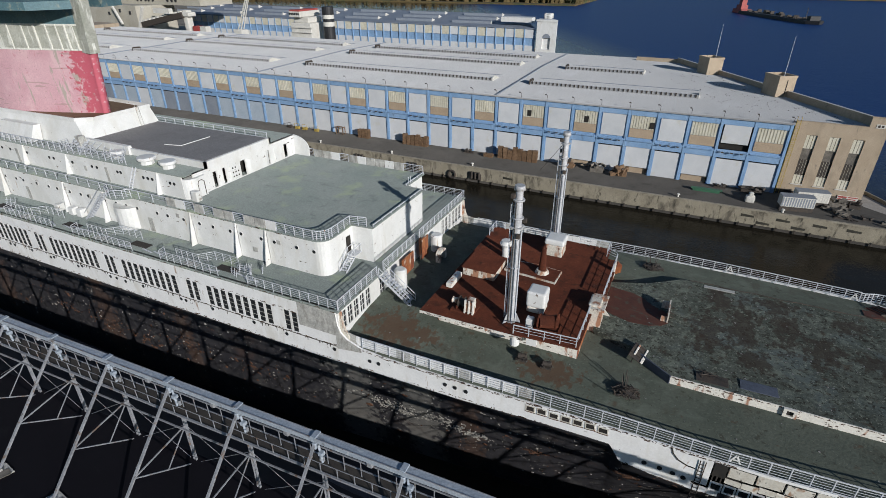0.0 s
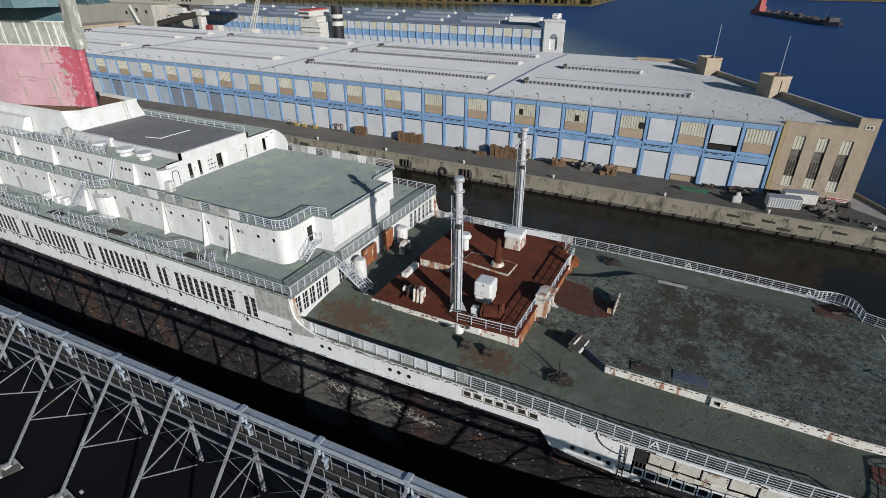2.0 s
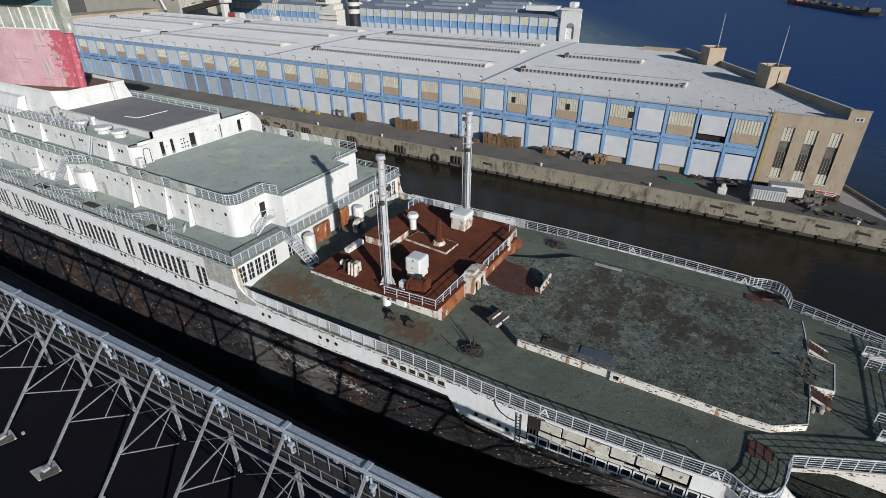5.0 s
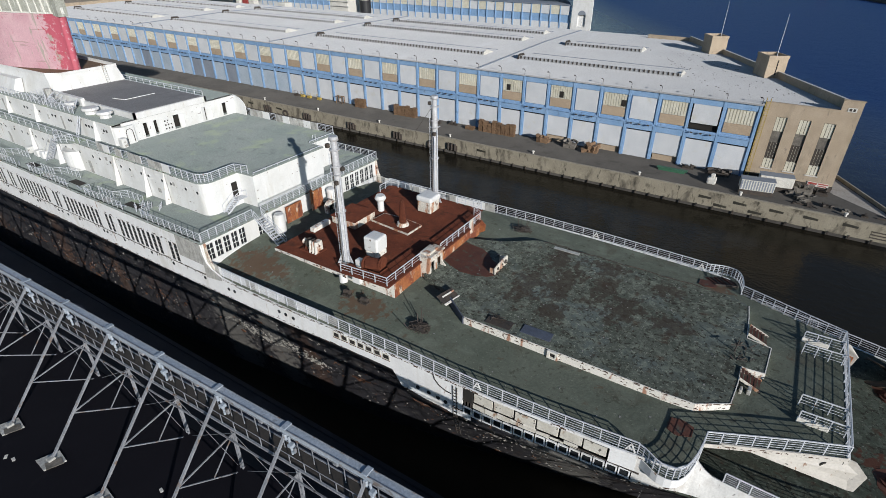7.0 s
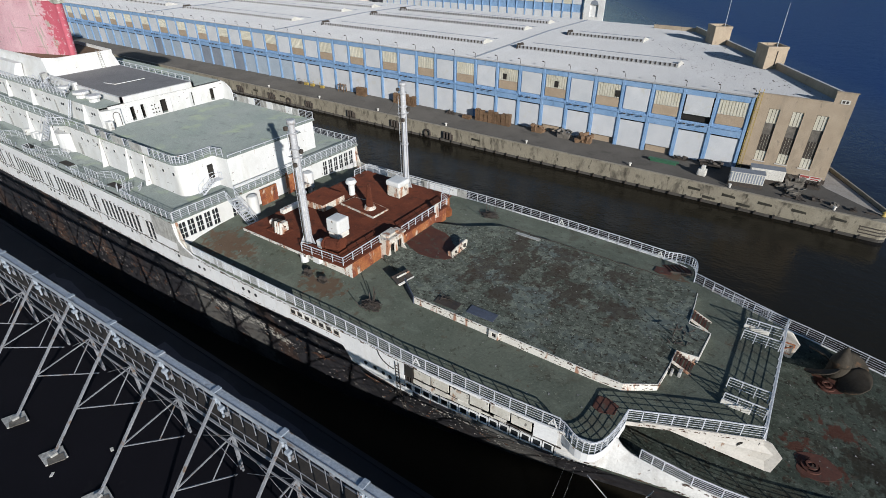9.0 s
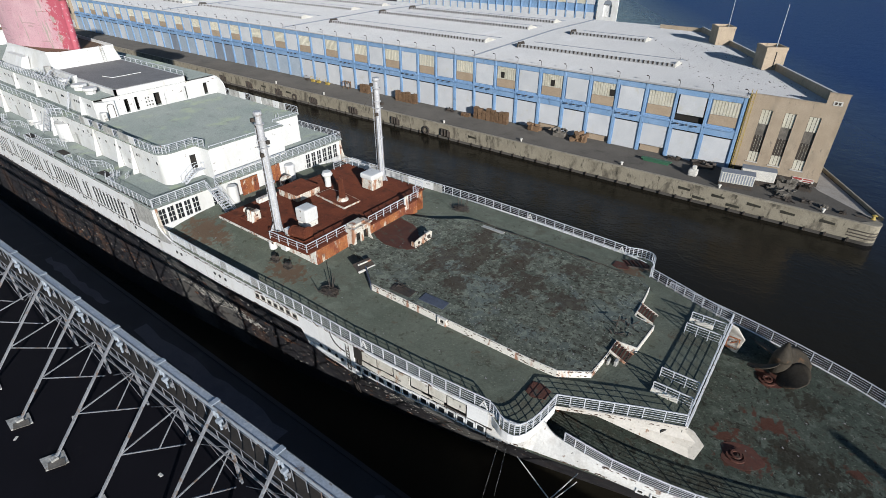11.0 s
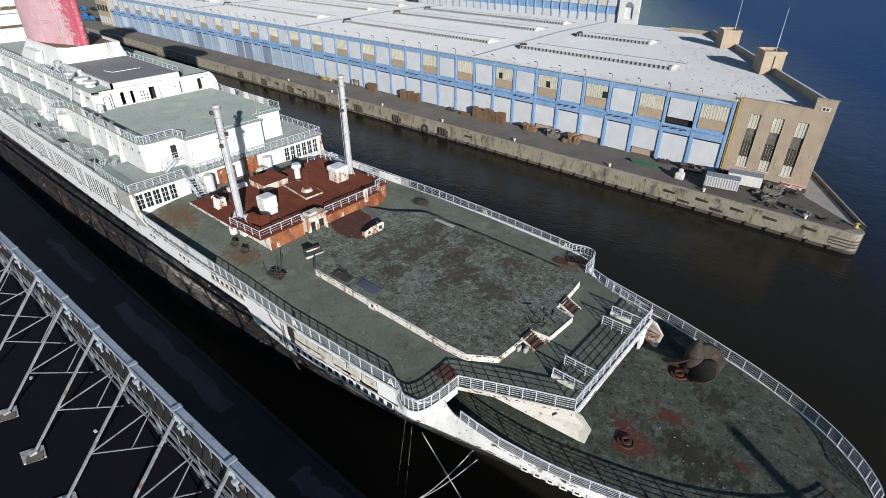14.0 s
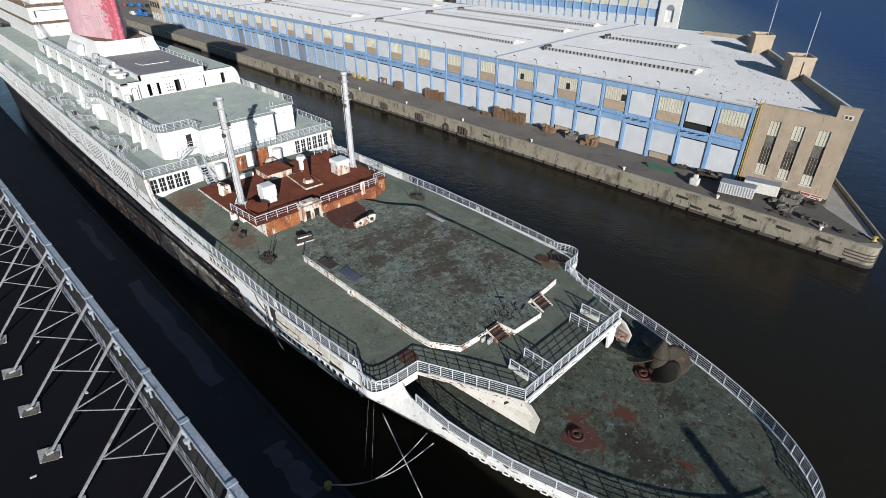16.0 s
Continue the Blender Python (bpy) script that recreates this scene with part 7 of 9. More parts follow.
def monitor(x0, x1, y, apart):
    """Long roof light: a row of small panes under a sloping back, one white gable, one coloured as shade."""
    z = roof_z(y)
    bm = bmesh.new()
    profile(bm, [(y, z - 0.1), (y + 0.2, z + 0.85), (y + 6.0, roof_z(y + 6.0) + 0.12), (y + 6.0, roof_z(y + 6.0) - 0.1)], x0, x1, "x")
    p = part("roof_monitor", bm, M_SHEDROOF, shed_roof)
    n = int((x1 - x0) / 1.15)
    if apart:
        for k in range(n):
            piece("roof_pane", PANE, pose(x0 + (k + 0.5) * (x1 - x0) / n, y, z + 0.2), p)
    else:
        bm = bmesh.new()
        for k in range(n):
            x = x0 + (k + 0.5) * (x1 - x0) / n
            box(bm, x - 0.14, y - 0.03, z + 0.2, x + 0.14, y + 0.2, z + 0.8)
        tagged(part("roof_panes", bm, M_STEELDARK, p), kind="stuff")
    bm = bmesh.new()
    profile(bm, [(y - 0.1, z), (y + 0.2, z + 0.95), (y + 1.6, z + 1.35), (y + 5.8, roof_z(y + 5.8) + 0.14), (y + 5.8, z)], x1 + 0.002, x1 + 0.22, "x")
    part("gable_end", bm, M_STONE, p)
    bm = bmesh.new()
    beam(bm, (x0, y + 9.5, roof_z(y + 9.5) + 0.05), (x1, y + 9.5, roof_z(y + 9.5) + 0.05), 0.3, 0.1)
    part("roof_seam", bm, M_DOORGREY, shed_roof)
    # dark end piece: the unlit gable's shade is put into its colour
    bm = bmesh.new()
    profile(bm, [(y - 0.4, z + 0.02), (y + 0.3, z + 1.35), (y + 3.2, z + 1.2), (y + 4.2, z + 0.1)], x0 - 0.35, x0 - 0.003, "x")
    part("end_flashing", bm, M_STEELDARK, p)


for i, (xa, xb) in enumerate(((-42, 1.5), (-120, -53.5), (-205, -136), (-285, -219))):
    for y in (148.3, 174.5, 193.0):
        if not (i == 0 and y == 193.0):
            monitor(xa + (4 if i == 0 and y > 160 else 0), xb - (0 if i else (y - 148.3) * 0.62), y, i < 2)

# small weathered bumps scattered near the river end of the roof
random.seed(71)
bm = bmesh.new()
for k in range(170):
    y = random.uniform(136, 182)
    x = end_x(y) - random.choice((4, 7, 11, 16, 22)) + random.gauss(0, 1.1)
    drum(bm, x, y, roof_z(y) - 0.02, roof_z(y) + random.uniform(0.03, 0.09), random.uniform(0.1, 0.22), 0.1, 6)
tagged(part("roof_bump", bm, M_STEELDARK, shed_roof), kind="stuff")

# facade, bay by bay
COL = mesh_of(box(bmesh.new(), -0.28, -0.2, 0, 0.28, 0.25, EAVE - FZ - 0.15), "column", M_BLUE)
BEAM = mesh_of(box(bmesh.new(), 0.285, -0.1, 0, PIT - 0.285, 0.22, 1.55), "beam", M_BLUE)
LEDGE = mesh_of(box(bmesh.new(), 0.285, -0.4, 0, PIT - 0.285, -0.105, 0.2), "ledge", M_BLUE)
BAND = mesh_of(box(bmesh.new(), 0.285, -0.1, 0, PIT - 0.285, 0.22, 1.9), "beam", M_BLUE)
DOORF = mesh_of(soft(box(bmesh.new(), 0.5, 0.08, 0, PIT - 0.5, 0.3, 6.3), 0.03, 1), "roller_door", M_DOOR)
DOORG = mesh_of(soft(box(bmesh.new(), 0.5, 0.08, 0, PIT - 0.5, 0.3, 6.3), 0.03, 1), "roller_door", M_DOORGREY)
PBACK = mesh_of(box(bmesh.new(), 0.285, 0.17, 0, PIT - 0.285, 0.23, 5.8), "panel_back", M_BLUE)
DOORB = mesh_of(soft(box(bmesh.new(), 0.5, 0.08, 0, PIT - 0.5, 0.3, 6.3), 0.03, 1), "roller_door", M_DOORBLUE)
JAMB = mesh_of(box(bmesh.new(), 0.285, -0.06, 0, 0.5, 0.2, 6.45), "door_jamb", M_BLUE)
UPD = mesh_of(soft(box(bmesh.new(), 0.6, -0.05, 0, PIT - 0.6, 0.1, 5.2), 0.03, 1), "upper_door", M_DOOR)
CREAM = bmesh.new()
w = (PIT - 1.2) / 9
zig = [(0.6, 0.16)]
for k in range(9):
    zig += [(0.6 + w * (k + 0.12), -0.02), (0.6 + w * (k + 0.82), -0.02), (0.6 + w * (k + 0.86), 0.1), (0.6 + w * (k + 0.98), 0.1)]
prism(CREAM, zig + [(PIT - 0.6, 0.16)], 0, 3.0)
CREAM = mesh_of(CREAM, "cream_sheet", M_CREAM)
TANP = mesh_of(soft(box(bmesh.new(), 0.6, -0.02, 0, PIT - 0.6, 0.15, 2.15), 0.03, 1), "tan_panel", M_TAN)
RECESS = mesh_of(box(bmesh.new(), 0.3, 0.55, 0, PIT - 0.3, 1.5, 5.6), "recess", M_VOID)
BROKEN = mesh_of(box(bmesh.new(), 0, -0.06, 0, 1.1, 0.0, 1.5), "broken_pane", M_VOID)
TREAD = mesh_of(box(bmesh.new(), -0.25, -0.95, 0, 0.25, -0.55, 0.2), "bracket", M_STEELDARK)
LAMP = bmesh.new()
tube(LAMP, [(0, 0, 0), (0, 0, 1.15), (-0.25, -0.35, 1.5)], 0.06, 5)
box(LAMP, -0.5, -0.62, 1.38, -0.1, -0.3, 1.56)
LAMP = mesh_of(LAMP, "eave_lamp", M_STEELDARK)
random.seed(21)
for k in range(NB):
    x = XE - PIT * (k + 1)
    piece("column", COL, pose(x + PIT, Y0, FZ), shed)
    at = lambda z: pose(x, Y0, z)
    piece("beam", BEAM, at(18.35), shed)
    piece("beam", BAND, at(10.75), shed)
    piece("ledge", LEDGE, at(12.2), shed)
    piece("door_jamb", JAMB, at(FZ), shed)
    if k != 1:
        piece("panel_back", PBACK, at(12.6), shed)
    piece("door_jamb", JAMB, pose(x + PIT - 0.785, Y0, FZ), shed)
    grey = k in (25, 27, 28, 33) 
    piece("roller_door", DOORG if grey else (DOORB if k >= 20 and k % 5 else DOORF), at(FZ + (1.6 if k in (2, 4, 6) else 0.0)), shed)
    if k % 2:
        gap = k == 1
        piece("upper_door", UPD, pose(x, Y0, 13.05 + (1.1 if gap else 0.0)) @ Matrix.Diagonal((1, 1, 0.8 if gap else 1, 1)), shed)
        if gap:
            piece("recess", RECESS, at(12.7), shed)
        for q in (1.4, 3.3, 5.3):
            piece("bracket", TREAD, pose(x + q, Y0, 12.05), shed)
    else:
        piece("cream_sheet", CREAM, at(15.25), shed)
        piece("tan_panel", TANP, at(13.05), shed)
        if k in (4, 8, 6):
            piece("broken_pane", BROKEN, pose(x + (3.0, 5.0, 1.8)[k % 3], Y0 - 0.01, 15.5), shed)
    if k < 40:
        piece("eave_lamp", LAMP, pose(x + PIT, Y0 - 0.2, EAVE - 0.1, 0, 0, random.uniform(-30, 30)), shed)
for k in (2, 4, 6):
    bm = bmesh.new()
    x = XE - PIT * (k + 1)
    box(bm, x + 0.62, Y0 + 0.6, FZ, x + PIT - 0.62, Y0 + 0.8, FZ + 1.6)
    part("stored_crate", bm, M_TAN, shed)

# brick head house at the river end
head = thing("head_house", (30, 133, FZ), "tan brick head house with three tall windows", "building")
TOPH = 20.4
bm = bmesh.new()
holes = [(24.0 + 4.2 * k, 26.0 + 4.2 * k, FZ + 2.6, FZ + 13.6) for k in range(3)]
holed(bm, "x", 21.5, 37.6, FZ + 0.9, TOPH, 133.2, 133.7, holes)
wall = part("wall", bm, M_BRICK, head, "tan brick wall")
bm = bmesh.new()
prism(bm, [(21.5, 133.72), (37.5, 133.72), (end_x(212), 212), (end_x(212, -2.0), 212), (35.0, 136.0), (21.5, 136.0)], FZ, 20.0)
part("body", bm, M_BRICK, head)
bm = bmesh.new()
prism(bm, [(36.5, 133.72), (37.0, 133.72), (end_x(206, -0.4), 206), (end_x(206, -0.9), 206)], 19.5, 21.95)
part("parapet", bm, M_BRICK, head, "brick parapet along the river end")
bm = bmesh.new()
prism(bm, [(36.45, 133.82), (37.05, 133.82), (end_x(206, -0.35), 206), (end_x(206, -0.95), 206)], 21.95, 22.05)
part("coping", bm, M_STONE, head)
bm = bmesh.new()
prism(bm, [(-20.5, 206.6), (-7.0, 206.05), (-6.9, 206.6), (-20.4, 207.15)], 19.5, 21.5)
part("return_parapet", bm, M_BRICK, head, "low brick parapet across the far corner of the roof")
bm = bmesh.new()
box(bm, 34.2, 133.2, TOPH, 37.58, 133.7, 22.5), box(bm, 21.5, 133.15, TOPH, 34.2, 133.75, TOPH + 0.12), box(bm, 34.1, 133.1, 22.5, 37.75, 133.8, 22.62)
part("raised_corner", bm, M_BRICK, head)
bm = bmesh.new()
box(bm, 35.3, 133.12, 20.4, 36.8, 133.2, 21.2)
sg = part("number_board", bm, M_STONE, head)
bm = bmesh.new()
for k in range(2):
    box(bm, 35.55 + 0.6 * k, 133.1, 20.55, 35.95 + 0.6 * k, 133.12, 21.05)
part("number_bars", bm, M_STEELDARK, sg)
bm = bmesh.new()
box(bm, 21.3, 133.1, FZ, 37.7, 133.75, FZ + 0.9)
part("plinth", bm, M_STEELDARK, head)
for b0, b1, h0, h1 in holes:
    bm = bmesh.new()
    box(bm, b0, 133.5, h0, b1, 133.56, h1)
    w = part("window", bm, M_RUBBLE, head)
    bm = bmesh.new()
    box(bm, b0 + 0.05, 133.42, h0 + 2.1, b1 - 0.05, 133.49, h0 + 5.6)
    part("lower_light", bm, M_STEELDARK, w)
    for q in range(3):
        for za, zb in ((h0 + 8.0, h1 - 0.1), (h0, h0 + 2.0)):
            bm = bmesh.new()
            box(bm, b0 + 0.08 + 0.64 * q, 133.40, za, b0 + 0.64 * q + 0.62, 133.49, zb)
            part("cream_panel", bm, M_CREAM, w)
        bm = bmesh.new()
        box(bm, b0 + 0.485 + 0.5 * q, 133.39, h0 + 2.0, b0 + 0.515 + 0.5 * q, 133.42, h0 + 5.6)
        part("glazing_bar", bm, M_CREAM, w)
    bm = bmesh.new()
    box(bm, b0 - 0.15, 133.05, h0 - 0.2, b1 + 0.15, 133.2, h0)
    part("window_sill", bm, M_STONE, w)
bm = bmesh.new()
box(bm, 33.2, 133.02, FZ + 0.45, 37.0, 133.095, FZ + 1.35)
sgn = part("notice_board", bm, M_STONE, head, "long white notice with red bars")
for xa, xb, za, zb in ((33.3, 34.9, 0.85, 1.25), (35.1, 36.9, 1.0, 1.25), (35.1, 36.6, 0.6, 0.8), (33.3, 34.6, 0.55, 0.7)):
    bm = bmesh.new()
    box(bm, xa, 132.995, FZ + za, xb, 133.018, FZ + zb)
    part("notice_bar", bm, M_HULLRED, sgn)
bm = bmesh.new()
for dx in (-0.38, 0.38):
    tube(bm, [(21.75 + dx, 132.75, FZ), (21.75 + dx, 132.75, 21.4)], 0.07, 6)
for k in range(36):
    tube(bm, [(21.37, 132.75, FZ + 0.5 + 0.45 * k), (22.13, 132.75, FZ + 0.5 + 0.45 * k)], 0.045, 4)
for k in range(12):
    tube(bm, [(21.37, 132.75, FZ + 3 + 1.2 * k), (21.3, 132.25, FZ + 3 + 1.2 * k), (21.75, 131.95, FZ + 3 + 1.2 * k), (22.2, 132.25, FZ + 3 + 1.2 * k), (22.13, 132.75, FZ + 3 + 1.2 * k)], 0.035, 4)
part("caged_ladder", bm, M_YELLOW, head, "yellow caged ladder up the wall")
for x, y in ((18.9, 157.2), (2.6, 182.6)):
    bm = bmesh.new()
    bmesh.ops.rotate(box(bm, x, y, 20.5, x + 4.6, y + 5.6, 25.0), verts=bm.verts, cent=(x, y, 0), matrix=Matrix.Rotation(radians(31), 3, "Z"))
    t = part("roof_tower", bm, M_BRICK, head, "square brick roof tower")
    bm = bmesh.new()
    for a in ((x - 0.1, y - 0.1, x + 4.7, y + 0.25), (x - 0.1, y + 5.35, x + 4.7, y + 5.7), (x - 0.1, y + 0.252, x + 0.25, y + 5.348), (x + 4.35, y + 0.252, x + 4.7, y + 5.348)):
        box(bm, a[0], a[1], 25.0, a[2], a[3], 25.6)
    bmesh.ops.rotate(bm, verts=bm.verts, cent=(x, y, 0), matrix=Matrix.Rotation(radians(31), 3, "Z"))
    part("tower_rim", bm, M_BRICK, t)
    if x > 12:
        bm = bmesh.new()
        box(bm, x + 2.2, y - 0.04, 21.2, x + 2.45, y + 0.01, 24.6)
        bmesh.ops.rotate(bm, verts=bm.verts, cent=(x, y, 0), matrix=Matrix.Rotation(radians(31), 3, "Z"))
        part("tower_slot", bm, M_VOID, t)
    bm = bmesh.new()
    px = x + (1.3 if x > 12 else 1.6)
    tube(bm, [(px, y + 4.2, 25.0), (px, y + 4.2, 34.5)], lambda s: 0.09 - 0.05 * s, 6)
    tagged(part("flagpole", bm, M_RAIL), "thin bare flagpole on the roof tower", "flagpole", "flagpoles on the head house")

# ---- things on the far quay ----
PAL = bmesh.new()
for q in range(4):
    box(PAL, -0.6 + 0.31 * q, -0.6, 0.10, -0.36 + 0.31 * q, 0.6, 0.13)
for d in (-0.55, 0, 0.5):
    box(PAL, -0.6, d, 0, 0.6, d + 0.09, 0.1)
PAL = mesh_of(PAL, "pallet", M_WOOD)


def crate_stack(x, y, n, h, seed):
    """Stacks of timber pallets side by side, each pallet a piece."""
    random.seed(seed)
    for k in range(n):
        p = thing("pallet_stack", (x + 1.35 * k, y, FZ), "leaning stack of brown timber pallets by the shed", "pallets", "pallets on the quay")
        turn = random.uniform(-6, 6)
        for j in range(int(h * random.uniform(0.75, 1.05) / 0.15)):
            piece("pallet", PAL, pose(x + 1.35 * k + random.uniform(-0.06, 0.06), y + random.uniform(-0.08, 0.08), FZ + 0.131 * j, 0, 0, turn + random.uniform(-3, 3)), p)


crate_stack(-43.6, 130.2, 8, 3.7, 1)
crate_stack(-47.5, 129.6, 2, 1.2, 5)
crate_stack(-73.0, 130.6, 6, 3.4, 2)
crate_stack(-88.5, 130.8, 3, 3.2, 3)


def junk(x, y, w, d, h, seed, m, name, label):
    """A heap of scrap: tilted slabs and bars lying over one another."""
    random.seed(seed)
    bm = bmesh.new()
    box(bm, x - w * 0.35, y - d * 0.3, FZ, x + w * 0.35, y + d * 0.3, FZ + h * 0.4)
    for k in range(9):
        b2 = bmesh.new()
        a, c, e = random.uniform(0.2, 0.5) * w, random.uniform(0.15, 0.4) * d, random.uniform(0.05, 0.3) * h
        soft(box(b2, -a / 2, -c / 2, 0, a / 2, c / 2, e), 0.03, 1)
        b2.transform(pose(x + random.uniform(-0.35, 0.35) * w, y + random.uniform(-0.3, 0.3) * d, FZ + random.uniform(0.0, 0.55) * h, random.uniform(-20, 20), random.uniform(-20, 20), random.uniform(0, 180)))
        me = bpy.data.meshes.new("tmp")
        b2.to_mesh(me)
        b2.free()
        bm.from_mesh(me)
        bpy.data.meshes.remove(me)
    tagged(part(name, bm, m), label, "scrap", "scrap on the quay", "stuff")


for i, (x, y, w, d, h) in enumerate(((-25.5, 130.3, 4, 2.5, 3.4), (-18.0, 130.0, 4.5, 2.6, 3.0), (-12.5, 129.6, 5, 2.4, 3.4), (-53, 130.8, 4, 1.5, 1.0), (10, 131, 3.5, 1.5, 1.2), (16.5, 130.6, 6, 2.4, 2.0))):
    junk(x, y, w, d, h, 30 + i, (M_WOOD, M_RUBBLE, M_WOOD, M_STEELDARK, M_STEELDARK, M_STEELDARK)[i], "scrap_heap", "heap of dark scrap and timber against the shed")
for i, (x, y, w, d, h) in enumerate(((32.5, 129.5, 4.0, 3.0, 2.4), (36.0, 130.0, 3.0, 2.2, 1.6), (33.0, 125.0, 3.5, 3.0, 2.0), (30.5, 126.8, 2.5, 2.0, 1.5), (37.0, 123.6, 2.0, 1.6, 1.2), (40.0, 123.0, 1.8, 1.4, 1.1), (43.0, 122.4, 1.6, 1.2, 0.9), (29.0, 131.5, 4.0, 1.4, 1.4), (33.0, 122.6, 5.0, 1.0, 0.6))):
    junk(x, y, w, d, h, 50 + i, M_RUBBLE if i in (0, 2, 3, 5) else M_STEELDARK, "rubble_heap", "grey rubble and scrap on the pier end")
bm = bmesh.new()
box(bm, 4.0, 126.5, FZ + 0.5, 10.5, 127.6, FZ + 0.7), box(bm, 4.4, 126.6, FZ, 10.0, 127.4, FZ + 0.5)
M_GREEN = mat("green_paint", (0.03, 0.11, 0.06), (0.05, 0.16, 0.09), 0.8, 0.7)
tagged(part("green_skip", bm, M_GREEN), "low dark green skip on the quay", "skip")
bm = bmesh.new()
soft(box(bm, 15.0, 123.6, FZ, 16.8, 125.0, FZ + 1.5), 0.25)
soft(box(bm, 15.5, 123.9, FZ + 1.4, 16.4, 124.7, FZ + 2.3), 0.2)
tagged(part("stone_block", bm, M_STONE), "pale concrete block on the quay", "block")


def container(x, y, rz, wheels):
    c = thing("cargo_trailer", (x, y, FZ), "white ribbed cargo container on the quay", "container", "containers on the quay")
    L, W, H, z0 = 6.2, 2.4, 2.1, FZ + (1.0 if not wheels else 1.1)
    m = pose(x, y, 0, 0, 0, rz)

    def put(name, bm, mt, lab=""):
        bm.transform(m)
        return part(name, bm, mt, c, lab)
    bm = bmesh.new()
    box(bm, -L / 2, -W / 2, z0, L / 2, W / 2, z0 + H)
    put("body", bm, M_STONE)
    bm = bmesh.new()
    box(bm, -L / 2 - 0.05, -W / 2 - 0.05, z0 + H + 0.051, L / 2 + 0.05, W / 2 + 0.05, z0 + H + 0.1)
    put("roof_sheet", bm, M_DOORGREY)
    bm = bmesh.new()
    for k in range(13):
        xx = -L / 2 + 0.2 + 0.48 * k
        box(bm, xx - 0.12, -W / 2 - 0.05, z0 + 0.1, xx + 0.12, -W / 2 - 0.003, z0 + H - 0.1)
        box(bm, xx - 0.12, -W / 2 + 0.05, z0 + H + 0.003, xx + 0.12, W / 2 - 0.05, z0 + H + 0.05)
    put("ribs", bm, M_DOORGREY if not wheels else M_STONE)
    bm = bmesh.new()
    box(bm, -L / 2, -W / 2 + 0.2, FZ, L / 2, W / 2 - 0.2, z0 - 0.003)
    put("underframe", bm, M_STEELDARK)


container(24.3, 123.6, 10, False)
container(27.4, 127.8, 10, True)
# yellow frames and a trestle near the doors
for x in (-115, -112, -109, -104.5):
    bm = bmesh.new()
    soft(box(bm, x - 0.7, 130.0, FZ + 0.3, x + 0.7, 131.0, FZ + 0.75), 0.1)
    tube(bm, [(x - 0.8, 130.2, FZ), (x - 0.8, 130.2, FZ + 1.7), (x + 0.8, 130.2, FZ + 1.7), (x + 0.8, 130.2, FZ)], 0.08, 6)
    box(bm, x - 0.6, 130.1, FZ, x + 0.6, 130.9, FZ + 0.32)
    tagged(part("loading_frame", bm, M_YELLOW if x > -113 else M_STEELDARK), "small yellow cargo loading frame by the doors", "equipment", "loading frames")
bm = bmesh.new()
for x in (-97, -94.6):
    beam(bm, (x, 130.4, FZ), (x, 130.4, FZ + 2.2), 0.2, 0.2), beam(bm, (x, 131.6, FZ), (x, 131.6, FZ + 2.2), 0.2, 0.2), beam(bm, (x, 130.3, FZ + 2.2), (x, 131.7, FZ + 2.2), 0.2, 0.2)
beam(bm, (-97, 131, FZ + 2.3), (-94.6, 131, FZ + 2.3), 0.2, 0.2)
tagged(part("timber_trestle", bm, M_WOOD), "timber trestle frame standing on the quay", "trestle")

# ---- tan building and yard at the landward end ----
bm = bmesh.new()
box(bm, XL - 16.5, 131.5, FZ, XL - 0.1, 213, 22.0)
lb = tagged(part("land_building", bm, M_BRICK), "tan brick building at the landward end of the shed", "building")
for k in range(4):
    for z0, z1, m in ((1.0, 4.6, M_DOOR), (7.5, 10.5, M_GLASS), (12.6, 15.8, M_CREAM)):
        bm = bmesh.new()
        box(bm, XL - 15.4 + 3.9 * k, 131.4, FZ + z0, XL - 13.0 + 3.9 * k, 131.495, FZ + z1)
        part("window" if z0 > 2 else "door", bm, m, lb)


def parked(x, y, h, L, c, lab):
    car = thing("parked_car", (x, y, FZ), lab, "car", "parked cars")
    bm = bmesh.new()
    a = L / 2
    profile(bm, [(x - a, FZ + 0.35), (x + a, FZ + 0.35), (x + a, FZ + 0.55 * h), (x + 0.6 * a, FZ + 0.64 * h), (x + 0.35 * a, FZ + h), (x - 0.7 * a, FZ + h), (x - 0.88 * a, FZ + 0.62 * h), (x - a, FZ + 0.6 * h)], y - 0.95, y + 0.95)
    part("body", bm, c, car)
    bm = bmesh.new()
    box(bm, x - 0.6 * a, y - 0.955, FZ + 0.68 * h, x + 0.33 * a, y - 0.952, FZ + 0.9 * h)
    part("side_window", bm, M_GLASS, car)
    for dx in (-0.62, 0.62):
        for t in (-0.85, 0.85):
            bm = bmesh.new()
            tube(bm, [(x + dx * a, y + t - 0.12, FZ + 0.33), (x + dx * a, y + t + 0.12, FZ + 0.33)], 0.33, 12)
            part("wheel", bm, M_SHIPBLK, car)


